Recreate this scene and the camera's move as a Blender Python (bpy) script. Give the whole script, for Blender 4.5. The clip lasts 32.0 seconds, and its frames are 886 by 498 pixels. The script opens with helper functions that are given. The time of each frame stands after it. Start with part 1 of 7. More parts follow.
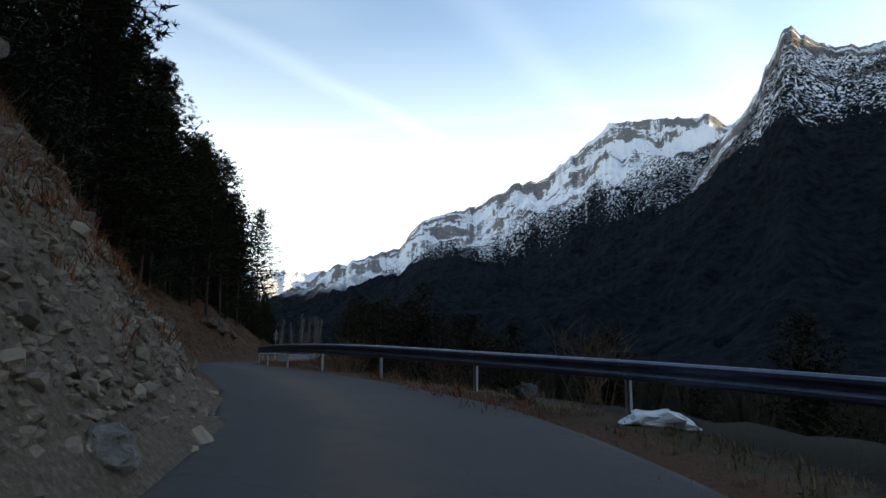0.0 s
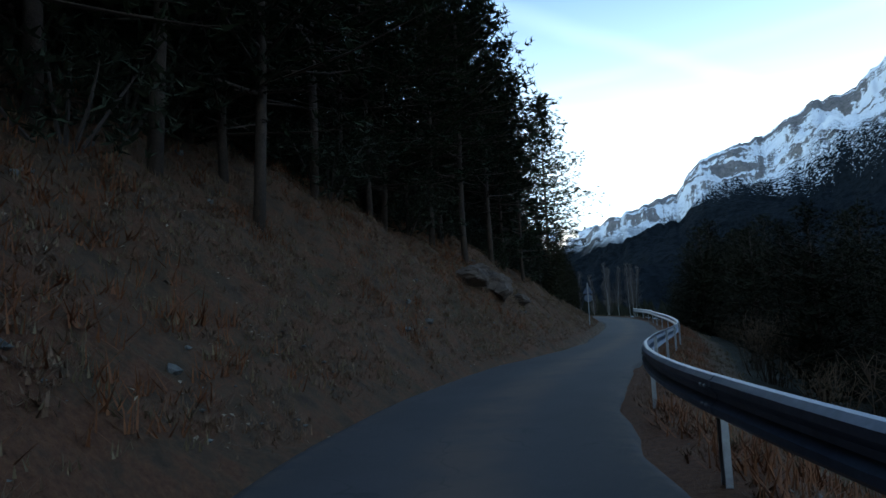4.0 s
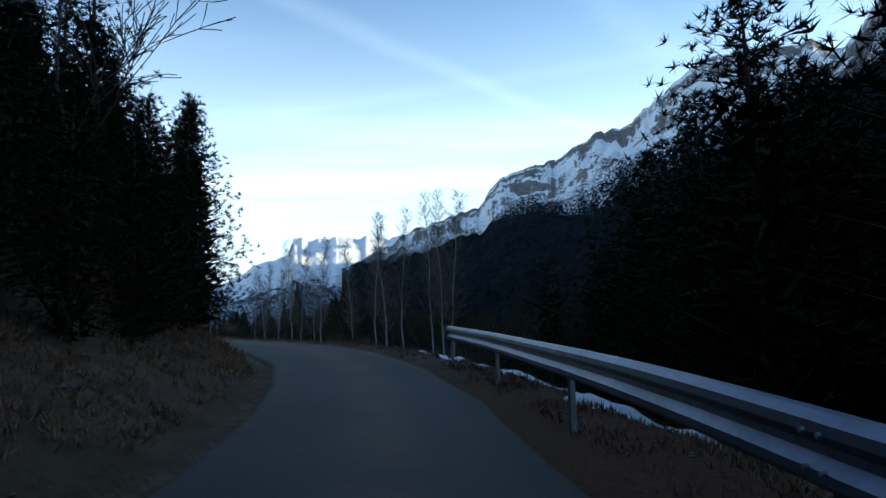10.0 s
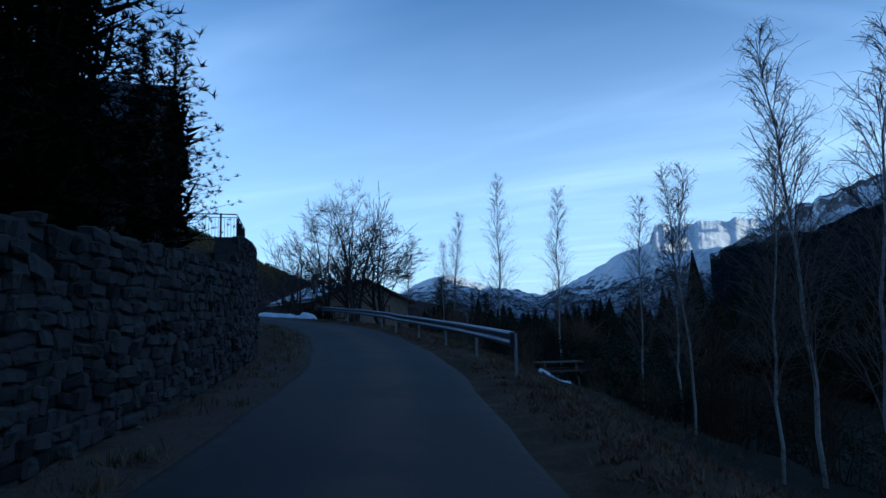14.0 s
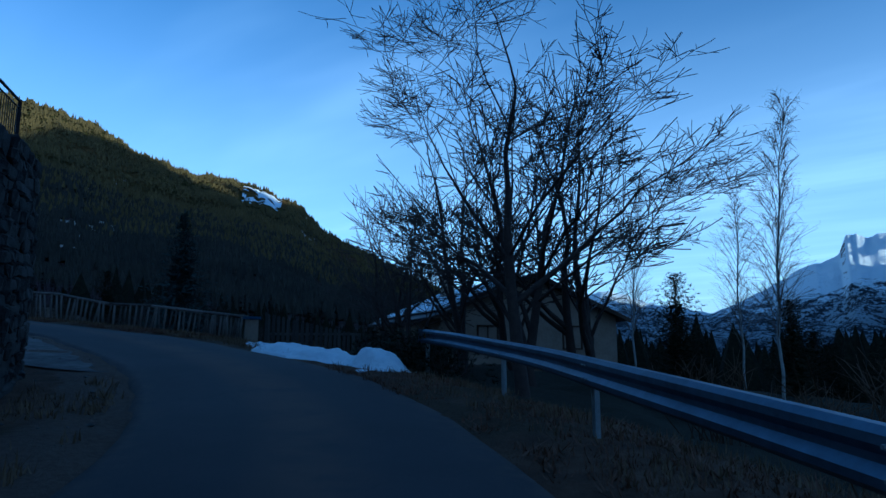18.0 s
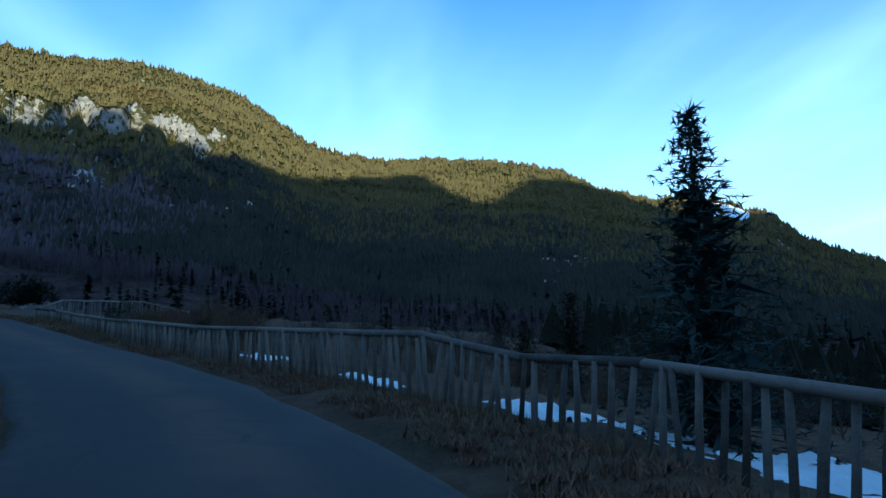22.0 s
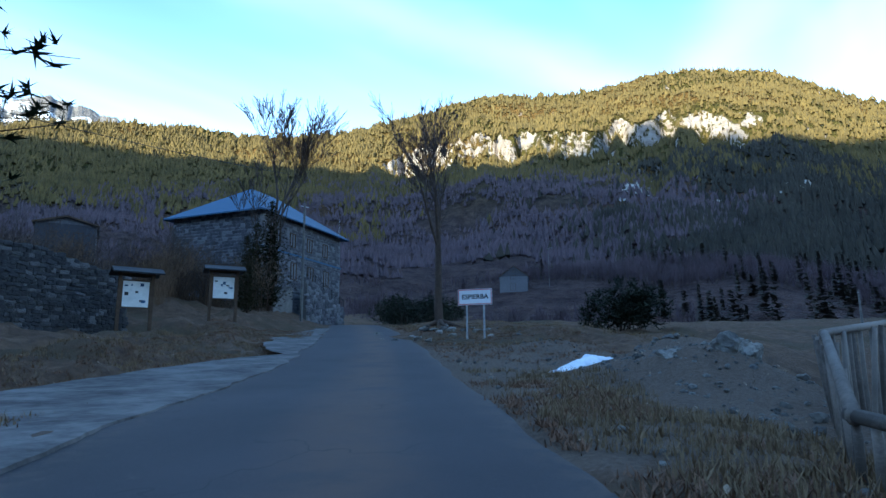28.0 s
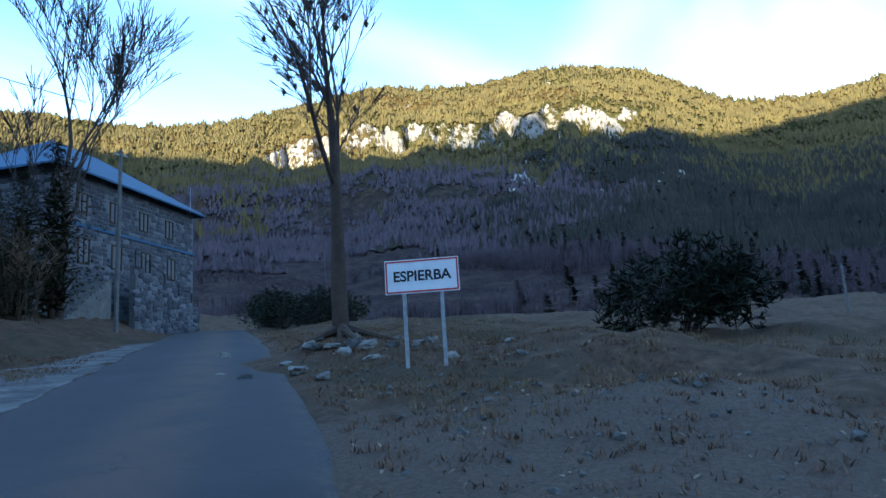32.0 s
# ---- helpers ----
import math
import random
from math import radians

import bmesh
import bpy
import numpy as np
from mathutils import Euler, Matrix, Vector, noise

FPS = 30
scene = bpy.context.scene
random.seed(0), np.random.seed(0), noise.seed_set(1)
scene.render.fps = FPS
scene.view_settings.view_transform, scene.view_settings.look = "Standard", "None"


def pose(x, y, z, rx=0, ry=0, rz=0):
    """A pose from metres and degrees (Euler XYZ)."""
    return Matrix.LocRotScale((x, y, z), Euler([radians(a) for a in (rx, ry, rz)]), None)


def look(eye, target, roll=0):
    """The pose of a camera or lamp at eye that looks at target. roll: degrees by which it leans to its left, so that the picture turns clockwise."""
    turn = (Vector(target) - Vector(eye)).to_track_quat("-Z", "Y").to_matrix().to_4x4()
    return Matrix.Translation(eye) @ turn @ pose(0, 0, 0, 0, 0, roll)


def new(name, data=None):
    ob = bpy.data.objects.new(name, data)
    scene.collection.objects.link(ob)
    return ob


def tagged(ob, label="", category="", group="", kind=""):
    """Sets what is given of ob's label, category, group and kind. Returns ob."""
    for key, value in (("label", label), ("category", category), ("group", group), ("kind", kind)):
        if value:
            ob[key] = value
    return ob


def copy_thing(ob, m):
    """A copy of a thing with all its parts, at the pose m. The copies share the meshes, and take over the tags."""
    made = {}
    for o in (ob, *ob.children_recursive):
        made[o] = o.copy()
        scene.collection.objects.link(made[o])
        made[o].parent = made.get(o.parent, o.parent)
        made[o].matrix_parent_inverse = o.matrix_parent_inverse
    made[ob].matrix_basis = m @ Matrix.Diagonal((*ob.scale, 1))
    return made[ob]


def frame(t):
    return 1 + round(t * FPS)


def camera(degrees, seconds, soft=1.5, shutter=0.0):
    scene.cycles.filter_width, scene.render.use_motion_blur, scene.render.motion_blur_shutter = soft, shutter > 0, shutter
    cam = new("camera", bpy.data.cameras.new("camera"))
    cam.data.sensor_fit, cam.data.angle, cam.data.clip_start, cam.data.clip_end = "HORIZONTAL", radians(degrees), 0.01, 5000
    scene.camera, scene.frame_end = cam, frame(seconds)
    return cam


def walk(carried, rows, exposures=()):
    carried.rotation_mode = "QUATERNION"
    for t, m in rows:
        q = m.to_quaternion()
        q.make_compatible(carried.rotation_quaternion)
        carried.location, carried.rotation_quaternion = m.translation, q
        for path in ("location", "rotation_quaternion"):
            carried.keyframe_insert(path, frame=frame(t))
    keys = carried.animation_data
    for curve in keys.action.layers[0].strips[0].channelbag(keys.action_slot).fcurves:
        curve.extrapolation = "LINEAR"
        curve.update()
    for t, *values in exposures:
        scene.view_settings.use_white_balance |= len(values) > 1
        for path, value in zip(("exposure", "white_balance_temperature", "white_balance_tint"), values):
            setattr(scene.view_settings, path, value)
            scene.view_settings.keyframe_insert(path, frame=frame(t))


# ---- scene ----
# ---------------------------------------------------------------- camera and its drive
cam = camera(69.0, 32.0, soft=1.5)


def view(x, y, z, yaw, pitch, roll):
    """Camera pose: yaw to the left from +y, pitch up, roll, in degrees."""
    return pose(x, y, z, 0, 0, yaw) @ pose(0, 0, 0, 90 + pitch) @ pose(0, 0, 0, 0, 0, roll)


DRIVE = [
    (0.0, -0.99, -3.93, -3.88, -7.06, 10.11, 0.13),
    (0.5, -0.83, -1, -3.72, -6.19, 9.82, 0.35),
    (1.0, -0.79, 2.1, -3.53, -3.77, 9.61, 0.11),
    (1.5, -1.07, 5.45, -3.33, 2.12, 9.45, 0.45),
    (2.0, -1.75, 8.9, -3.13, 8.52, 9.3, 0.05),
    (2.5, -2.8, 12.59, -2.93, 14.27, 9.28, -0.97),
    (3.0, -3.99, 16.2, -2.79, 18.26, 8.77, -1.84),
    (3.5, -5.21, 19.76, -2.7, 19.07, 7.72, -2.33),
    (4.0, -6.38, 23.27, -2.65, 17.11, 6.74, -2.32),
    (4.5, -7.41, 26.74, -2.62, 12.82, 6.44, -1.69),
    (5.0, -8.13, 30.2, -2.59, 7.53, 6.67, -0.72),
    (5.5, -8.43, 33.83, -2.56, 1.86, 7.29, -0.35),
    (6.0, -8.25, 37.64, -2.52, -3.84, 7.74, -0.38),
    (6.5, -8.09, 41.49, -2.5, -7.38, 7.9, -0.23),
    (7.0, -7.86, 45.4, -2.47, -8.07, 7.1, 0.95),
    (7.5, -7.57, 49.4, -2.43, -7.15, 6.88, 1.73),
    (8.0, -7.3, 53.49, -2.35, -5.19, 7.16, 1.06),
    (8.5, -7.2, 57.72, -2.21, -3.91, 6.11, 0.48),
    (9.0, -7.14, 62.04, -2.07, -2.85, 6.75, -0.45),
    (9.5, -7.23, 66.36, -1.94, -1.07, 6.72, -1.53),
    (10.0, -7.4, 70.6, -1.82, 0.02, 6.79, -1.98),
    (10.5, -7.67, 74.85, -1.65, 1.77, 6.84, -1.47),
    (11.0, -8.12, 78.9, -1.55, 4.42, 6.65, -0.7),
    (11.5, -8.73, 82.59, -1.43, 8.37, 6.54, -0.35),
    (12.0, -9.59, 86.03, -1.28, 13.93, 6.55, -0.85),
    (12.5, -11.03, 89.68, -1.14, 19.62, 6.52, -1.16),
    (13.0, -12.75, 93.14, -1.05, 24.51, 6.66, -1.3),
    (13.5, -14.54, 96.26, -0.99, 28.35, 6.75, -1.4),
    (14.0, -16.38, 99.01, -0.93, 31.5, 6.74, -1.24),
    (14.5, -18.3, 101.68, -0.88, 34.08, 7.03, -1.26),
    (15.0, -20.4, 104.68, -0.8, 36.43, 7.28, -1.06),
    (15.5, -22.66, 107.88, -0.69, 38.3, 7.48, -0.56),
    (16.0, -25.06, 111.11, -0.55, 39.68, 7.68, -0.01),
    (16.5, -27.64, 114.21, -0.39, 40.53, 7.97, 0.37),
    (17.0, -30.36, 117.05, -0.22, 41.08, 8.31, 0.57),
    (17.5, -33.12, 119.78, -0.01, 42.54, 8.32, 0.24),
    (18.0, -35.84, 122.22, 0.19, 45.25, 8.36, -0.04),
    (18.5, -38.54, 124.28, 0.36, 49.29, 8.94, 0.32),
    (19.0, -41.19, 125.98, 0.54, 53.84, 9.21, 0.82),
    (19.5, -43.71, 127.27, 0.69, 59.34, 9.27, 0.33),
    (20.0, -46.32, 128.15, 0.91, 66.29, 9.57, 0.14),
    (20.5, -48.8, 128.65, 1.11, 74.04, 10.05, 0.49),
    (21.0, -50.99, 128.88, 1.28, 79.29, 10.4, 0.13),
    (21.5, -52.73, 128.97, 1.43, 82.81, 10.27, -0.29),
    (22.0, -54.2, 128.96, 1.57, 85.49, 10.62, -0.61),
    (22.5, -55.6, 128.89, 1.72, 88.59, 10.78, -0.96),
    (23.0, -57.23, 128.68, 1.85, 92.63, 10.71, -1.64),
    (23.5, -59.1, 128.28, 2.01, 97.9, 10.78, -1.78),
    (24.0, -61.26, 127.47, 2.22, 104.6, 11.03, -1.71),
    (24.5, -63.65, 126.33, 2.48, 111.08, 11.11, -1.08),
    (25.0, -66.26, 124.74, 2.78, 116.56, 11.03, -0.67),
    (25.5, -68.99, 122.83, 3.1, 121.45, 10.99, -0.64),
    (26.0, -71.65, 120.81, 3.43, 124.81, 10.84, -0.73),
    (26.5, -73.99, 118.86, 3.76, 127.47, 11.28, -0.74),
    (27.0, -75.91, 117.11, 4.11, 129.64, 11.47, -0.69),
    (27.5, -77.56, 115.5, 4.46, 131.09, 11.31, -0.59),
    (28.0, -79.05, 113.96, 4.79, 132.2, 11.11, -0.52),
    (28.5, -80.49, 112.42, 5.09, 133.44, 11.16, -0.55),
    (29.0, -81.97, 110.75, 5.31, 134.92, 11.44, -0.66),
    (29.5, -83.41, 109.13, 5.52, 136.31, 11.6, -0.91),
    (30.0, -84.81, 107.5, 5.7, 136.64, 11.73, -0.9),
    (30.5, -86.14, 106.03, 5.94, 136.28, 11.66, -1.03),
    (31.0, -87.6, 104.63, 6.15, 133.84, 11.43, -1.44),
    (31.5, -89.26, 103.42, 6.34, 128.37, 11.11, -2.24),
    (32.0, -91.01, 102.48, 6.47, 122.16, 10.24, -3.58),
]
walk(cam, [(t, view(*row)) for t, *row in DRIVE],
     exposures=[(0, 1.33, 7800, 10), (2.5, 1.33, 7800, 10), (4.5, 1.5, 6000, 0), (6, 1.53, 6300, 2), (8, 1.3, 6200, 1), (11, 0.64, 5700, 3), (14.5, -0.15, 4500, 4),
                (17, -0.22, 4200, 0), (18.2, -0.14, 4100, -3), (19, 0.25, 4900, 0), (20, 0.5, 4850, -6), (21.5, 0.66, 4600, -8), (23, 0.98, 4650, -8), (25, 1.48, 5000, -3), (28.5, 1.93, 5200, 2), (32, 2.03, 5200, 2)])

# ---------------------------------------------------------------- sky, sun
SUN_AZ, SUN_EL = radians(-80), radians(12)
sun_dir = Vector((-math.sin(SUN_AZ) * math.cos(SUN_EL), math.cos(SUN_AZ) * math.cos(SUN_EL), math.sin(SUN_EL)))
sun = new("sun", bpy.data.lights.new("sun", "SUN"))
sun.data.energy, sun.data.angle, sun.data.color = 4.8, radians(0.5), (1.0, 0.83, 0.52)
sun.matrix_world = look(sun_dir * 3000, (0, 0, 0))

world = bpy.data.worlds.new("sky")
scene.world = world
world.use_nodes = True
wt = world.node_tree
wt.nodes.clear()
sky = wt.nodes.new("ShaderNodeTexSky")
sky.sky_type, sky.sun_disc = "NISHITA", False
sky.sun_elevation, sky.sun_rotation = SUN_EL, -SUN_AZ
sky.altitude, sky.air_density, sky.dust_density, sky.ozone_density = 1300, 1.25, 1.0, 3.5
w_out, w_bg = wt.nodes.new("ShaderNodeOutputWorld"), wt.nodes.new("ShaderNodeBackground")
w_bg.inputs["Strength"].default_value = 0.15


def wnode(kind, **values):
    n = wt.nodes.new(kind)
    for k, v in values.items():
        n.inputs[k].default_value = v
    return n


# thin cirrus: soft streaks on a flat layer overhead, mixed into the sky
w_co, w_sep = wt.nodes.new("ShaderNodeTexCoord"), wt.nodes.new("ShaderNodeSeparateXYZ")
wt.links.new(w_co.outputs["Generated"], w_sep.inputs[0])
w_zz = wt.nodes.new("ShaderNodeMath"); w_zz.operation = "MAXIMUM"; w_zz.inputs[1].default_value = 0.06
wt.links.new(w_sep.outputs["Z"], w_zz.inputs[0])
w_flat = []
for axis in ("X", "Y"):
    d = wt.nodes.new("ShaderNodeMath"); d.operation = "DIVIDE"
    wt.links.new(w_sep.outputs[axis], d.inputs[0]); wt.links.new(w_zz.outputs[0], d.inputs[1])
    w_flat.append(d)
w_com = wt.nodes.new("ShaderNodeCombineXYZ")
wt.links.new(w_flat[0].outputs[0], w_com.inputs[0]); wt.links.new(w_flat[1].outputs[0], w_com.inputs[1])


def streaks(turn, scale, detail, low, high):
    m = wt.nodes.new("ShaderNodeMapping")
    m.inputs["Rotation"].default_value = (0, 0, radians(turn)); m.inputs["Scale"].default_value = scale
    wt.links.new(w_com.outputs[0], m.inputs[0])
    n = wnode("ShaderNodeTexNoise", Scale=1.0, Detail=detail, Roughness=0.55, Distortion=0.25)
    wt.links.new(m.outputs[0], n.inputs["Vector"])
    r = wnode("ShaderNodeMapRange"); r.interpolation_type = "SMOOTHSTEP"
    r.inputs["From Min"].default_value, r.inputs["From Max"].default_value = low, high
    wt.links.new(n.outputs["Fac"], r.inputs["Value"])
    return r


def trail(point, heading, width, strength, side):
    """A spread-out vapour trail: a soft straight band on the flat layer."""
    n = Vector((-heading[1], heading[0])).normalized()
    dot = wt.nodes.new("ShaderNodeVectorMath"); dot.operation = "DOT_PRODUCT"
    dot.inputs[1].default_value = (n.x, n.y, 0)
    wt.links.new(w_com.outputs[0], dot.inputs[0])
    wob = wnode("ShaderNodeTexNoise", Scale=1.3, Detail=4.0, Roughness=0.6)
    wt.links.new(w_com.outputs[0], wob.inputs["Vector"])
    out = dot.outputs["Value"]
    for op, v in (("SUBTRACT", n.x * point[0] + n.y * point[1]), ("ADD", None), ("ABSOLUTE", 0)):
        m = wt.nodes.new("ShaderNodeMath"); m.operation = op
        wt.links.new(out, m.inputs[0])
        if v is None:
            k = wt.nodes.new("ShaderNodeMath"); k.operation = "MULTIPLY_ADD"
            k.inputs[1].default_value, k.inputs[2].default_value = 0.5 * width + 0.1, -0.25 * width - 0.05
            wt.links.new(wob.outputs["Fac"], k.inputs[0]); wt.links.new(k.outputs[0], m.inputs[1])
        else:
            m.inputs[1].default_value = v
        out = m.outputs[0]
    r = wnode("ShaderNodeMapRange"); r.interpolation_type = "SMOOTHSTEP"
    for key, v in (("From Min", width), ("From Max", 0.0), ("To Max", strength)):
        r.inputs[key].default_value = v
    wt.links.new(out, r.inputs["Value"])
    way = wt.nodes.new("ShaderNodeVectorMath"); way.operation = "DOT_PRODUCT"
    way.inputs[1].default_value = (*side, 0)
    wt.links.new(w_com.outputs[0], way.inputs[0])
    end = wnode("ShaderNodeMapRange"); end.interpolation_type = "SMOOTHSTEP"
    end.inputs["From Min"].default_value, end.inputs["From Max"].default_value = 0.4, 1.5
    wt.links.new(way.outputs["Value"], end.inputs["Value"])
    both = wt.nodes.new("ShaderNodeMath"); both.operation = "MULTIPLY"
    wt.links.new(r.outputs[0], both.inputs[0]); wt.links.new(end.outputs[0], both.inputs[1])
    return both


# whitish haze towards the horizon
haze = wnode("ShaderNodeMapRange"); haze.interpolation_type = "SMOOTHERSTEP"
for key, v in (("From Min", 0.64), ("From Max", 0.02), ("To Max", 0.80)):
    haze.inputs[key].default_value = v
wt.links.new(w_sep.outputs["Z"], haze.inputs["Value"])
layers = [haze, streaks(-28, (0.25, 0.8, 1), 4, 0.42, 1.1),
          trail((-0.18, 2.18), (0.65, 0.76), 0.10, 0.075, (0.2, 1)), trail((0.5, 1.88), (0.61, 0.79), 0.13, 0.055, (0.2, 1)), trail((1.12, 1.79), (0.72, 0.69), 0.18, 0.08, (0.2, 1)),
          trail((0.38, 2.51), (0.94, -0.33), 0.12, 0.035, (0.2, 1)), trail((-1.56, -1.09), (-0.96, 0.27), 0.22, 0.16, (-1, -0.3)), trail((-1.75, -0.45), (-0.85, -0.53), 0.2, 0.15, (-1, -0.3))]
w_max = layers[0]
for extra in layers[1:]:
    m = wt.nodes.new("ShaderNodeMath"); m.operation = "ADD"
    wt.links.new(w_max.outputs[0], m.inputs[0]); wt.links.new(extra.outputs[0], m.inputs[1])
    w_max = m
w_amt = wt.nodes.new("ShaderNodeMath"); w_amt.operation = "MULTIPLY"; w_amt.use_clamp = True; w_amt.inputs[1].default_value = 0.55
wt.links.new(w_max.outputs[0], w_amt.inputs[0])
w_mix = wt.nodes.new("ShaderNodeMix"); w_mix.data_type = "RGBA"
w_mix.inputs["B"].default_value = (7.4, 8.3, 9.0, 1)
wt.links.new(w_amt.outputs[0], w_mix.inputs["Factor"])
wt.links.new(sky.outputs[0], w_mix.inputs["A"])
wt.links.new(w_mix.outputs["Result"], w_bg.inputs["Color"])
wt.links.new(w_bg.outputs[0], w_out.inputs[0])
# ---------------------------------------------------------------- materials
def material(name, rough=0.9, metal=0.0, spec=0.3):
    m = bpy.data.materials.new(name)
    m.use_nodes = True
    b = m.node_tree.nodes["Principled BSDF"]
    b.inputs["Roughness"].default_value, b.inputs["Metallic"].default_value = rough, metal
    b.inputs["Specular IOR Level"].default_value = spec
    return m, m.node_tree, b


def noise_node(nt, scale, detail=4, rough=0.6, vec=None, distort=0.0):
    n = nt.nodes.new("ShaderNodeTexNoise")
    n.inputs["Scale"].default_value, n.inputs["Detail"].default_value = scale, detail
    n.inputs["Roughness"].default_value, n.inputs["Distortion"].default_value = rough, distort
    if vec is None:
        vec = nt.nodes.new("ShaderNodeTexCoord").outputs["Object"]
    nt.links.new(vec, n.inputs["Vector"])
    return n.outputs["Fac"]


def ramp(nt, fac, *stops):
    r = nt.nodes.new("ShaderNodeValToRGB")
    while len(r.color_ramp.elements) < len(stops):
        r.color_ramp.elements.new(0.5)
    for e, (p, c) in zip(r.color_ramp.elements, stops):
        e.position, e.color = p, (*c, 1)
    nt.links.new(fac, r.inputs[0])
    return r.outputs[0]


def mixc(nt, fac, a, b, mode="MIX"):
    m = nt.nodes.new("ShaderNodeMix")
    m.data_type, m.blend_type = "RGBA", mode
    for key, v in (("Factor", fac), ("A", a), ("B", b)):
        if isinstance(v, (int, float)):
            m.inputs[key].default_value = v
        elif isinstance(v, tuple):
            m.inputs[key].default_value = (*v, 1)
        else:
            nt.links.new(v, m.inputs[key])
    return m.outputs["Result"]


def maths(nt, op, a, b=0.0, clamp=False):
    m = nt.nodes.new("ShaderNodeMath")
    m.operation, m.use_clamp = op, clamp
    for n, v in enumerate((a, b)):
        if isinstance(v, (int, float)):
            m.inputs[n].default_value = v
        else:
            nt.links.new(v, m.inputs[n])
    return m.outputs[0]


def step(nt, v, low, high):
    r = nt.nodes.new("ShaderNodeMapRange")
    r.interpolation_type = "SMOOTHSTEP"
    r.inputs["From Min"].default_value, r.inputs["From Max"].default_value = low, high
    nt.links.new(v, r.inputs["Value"])
    return r.outputs[0]


def bumped(nt, b, height, strength=0.4, distance=0.02):
    n = nt.nodes.new("ShaderNodeBump")
    n.inputs["Strength"].default_value, n.inputs["Distance"].default_value = strength, distance
    nt.links.new(height, n.inputs["Height"])
    nt.links.new(n.outputs[0], b.inputs["Normal"])


def two_tone(name, dark, light, scale, rough=0.9, metal=0.0, bump=0.3, fine=6.0, spread=(0.3, 0.7), each=0.0, distance=0.02, spec=0.3):
    """A surface with large patches, fine grain and relief; each: how far single objects differ."""
    m, nt, b = material(name, rough, metal, spec)
    co = nt.nodes.new("ShaderNodeTexCoord").outputs["Object"]
    large, small = noise_node(nt, scale, 4, 0.6, co), noise_node(nt, scale * fine, 5, 0.65, co)
    f = maths(nt, "ADD", maths(nt, "MULTIPLY", large, 0.6), maths(nt, "MULTIPLY", small, 0.4))
    if each:
        info = nt.nodes.new("ShaderNodeObjectInfo").outputs["Random"]
        f = maths(nt, "ADD", f, maths(nt, "MULTIPLY", maths(nt, "SUBTRACT", info, 0.5), each))
    c = ramp(nt, f, (spread[0], dark), (spread[1], light))
    nt.links.new(c, b.inputs["Base Color"])
    bumped(nt, b, small, bump, distance)
    return m


def geo(nt, what):
    return nt.nodes.new("ShaderNodeNewGeometry").outputs[what]


def xyz(nt, vec):
    s = nt.nodes.new("ShaderNodeSeparateXYZ")
    nt.links.new(vec, s.inputs[0])
    return s.outputs


def attribute(nt, name):
    a = nt.nodes.new("ShaderNodeAttribute")
    a.attribute_name = name
    return a.outputs["Fac"]


# asphalt: worn, tyre tracks a little smoother, fine grit
m_road, nt, b = material("asphalt", 0.85, 0, 0.35)
co = nt.nodes.new("ShaderNodeTexCoord").outputs["Object"]
g1, g2, g3 = noise_node(nt, 0.35, 4, 0.6, co), noise_node(nt, 55, 3, 0.7, co), noise_node(nt, 4, 5, 0.7, co)
c = ramp(nt, g1, (0.3, (0.029, 0.025, 0.027)), (0.7, (0.047, 0.041, 0.043)))
c = mixc(nt, maths(nt, "MULTIPLY", step(nt, g2, 0.5, 0.75), 0.35), c, (0.10, 0.094, 0.090))
c = mixc(nt, maths(nt, "MULTIPLY", step(nt, g3, 0.6, 0.75), 0.5), c, (0.075, 0.068, 0.057))
across = attribute(nt, "across")
dust = maths(nt, "MULTIPLY", step(nt, maths(nt, "ABSOLUTE", maths(nt, "ADD", across, 0.15)), 0.75, 0.05), step(nt, noise_node(nt, 0.8, 5, 0.65, co), 0.25, 0.6))
c = mixc(nt, maths(nt, "MULTIPLY", dust, 0.8), c, (0.092, 0.060, 0.044))
edge_dirt = maths(nt, "MULTIPLY", step(nt, maths(nt, "ABSOLUTE", maths(nt, "ADD", across, 0.2)), 1.25, 1.95), step(nt, g3, 0.38, 0.6))
c = mixc(nt, maths(nt, "MULTIPLY", edge_dirt, 0.7), c, (0.085, 0.066, 0.050))
crack = nt.nodes.new("ShaderNodeTexVoronoi")
crack.feature = "DISTANCE_TO_EDGE"
crack.inputs["Scale"].default_value = 0.55
warp = nt.nodes.new("ShaderNodeVectorMath")
nt.links.new(co, warp.inputs[0])
wn = nt.nodes.new("ShaderNodeTexNoise")
wn.inputs["Scale"].default_value = 1.6
nt.links.new(co, wn.inputs["Vector"])
nt.links.new(wn.outputs["Color"], warp.inputs[1])
nt.links.new(warp.outputs[0], crack.inputs["Vector"])
line = maths(nt, "MULTIPLY", step(nt, crack.outputs["Distance"], 0.012, 0.0), step(nt, g1, 0.5, 0.6))
c = mixc(nt, maths(nt, "MULTIPLY", line, 0.6), c, (0.018, 0.018, 0.018))
nt.links.new(c, b.inputs["Base Color"])
bumped(nt, b, g2, 0.35, 0.006)

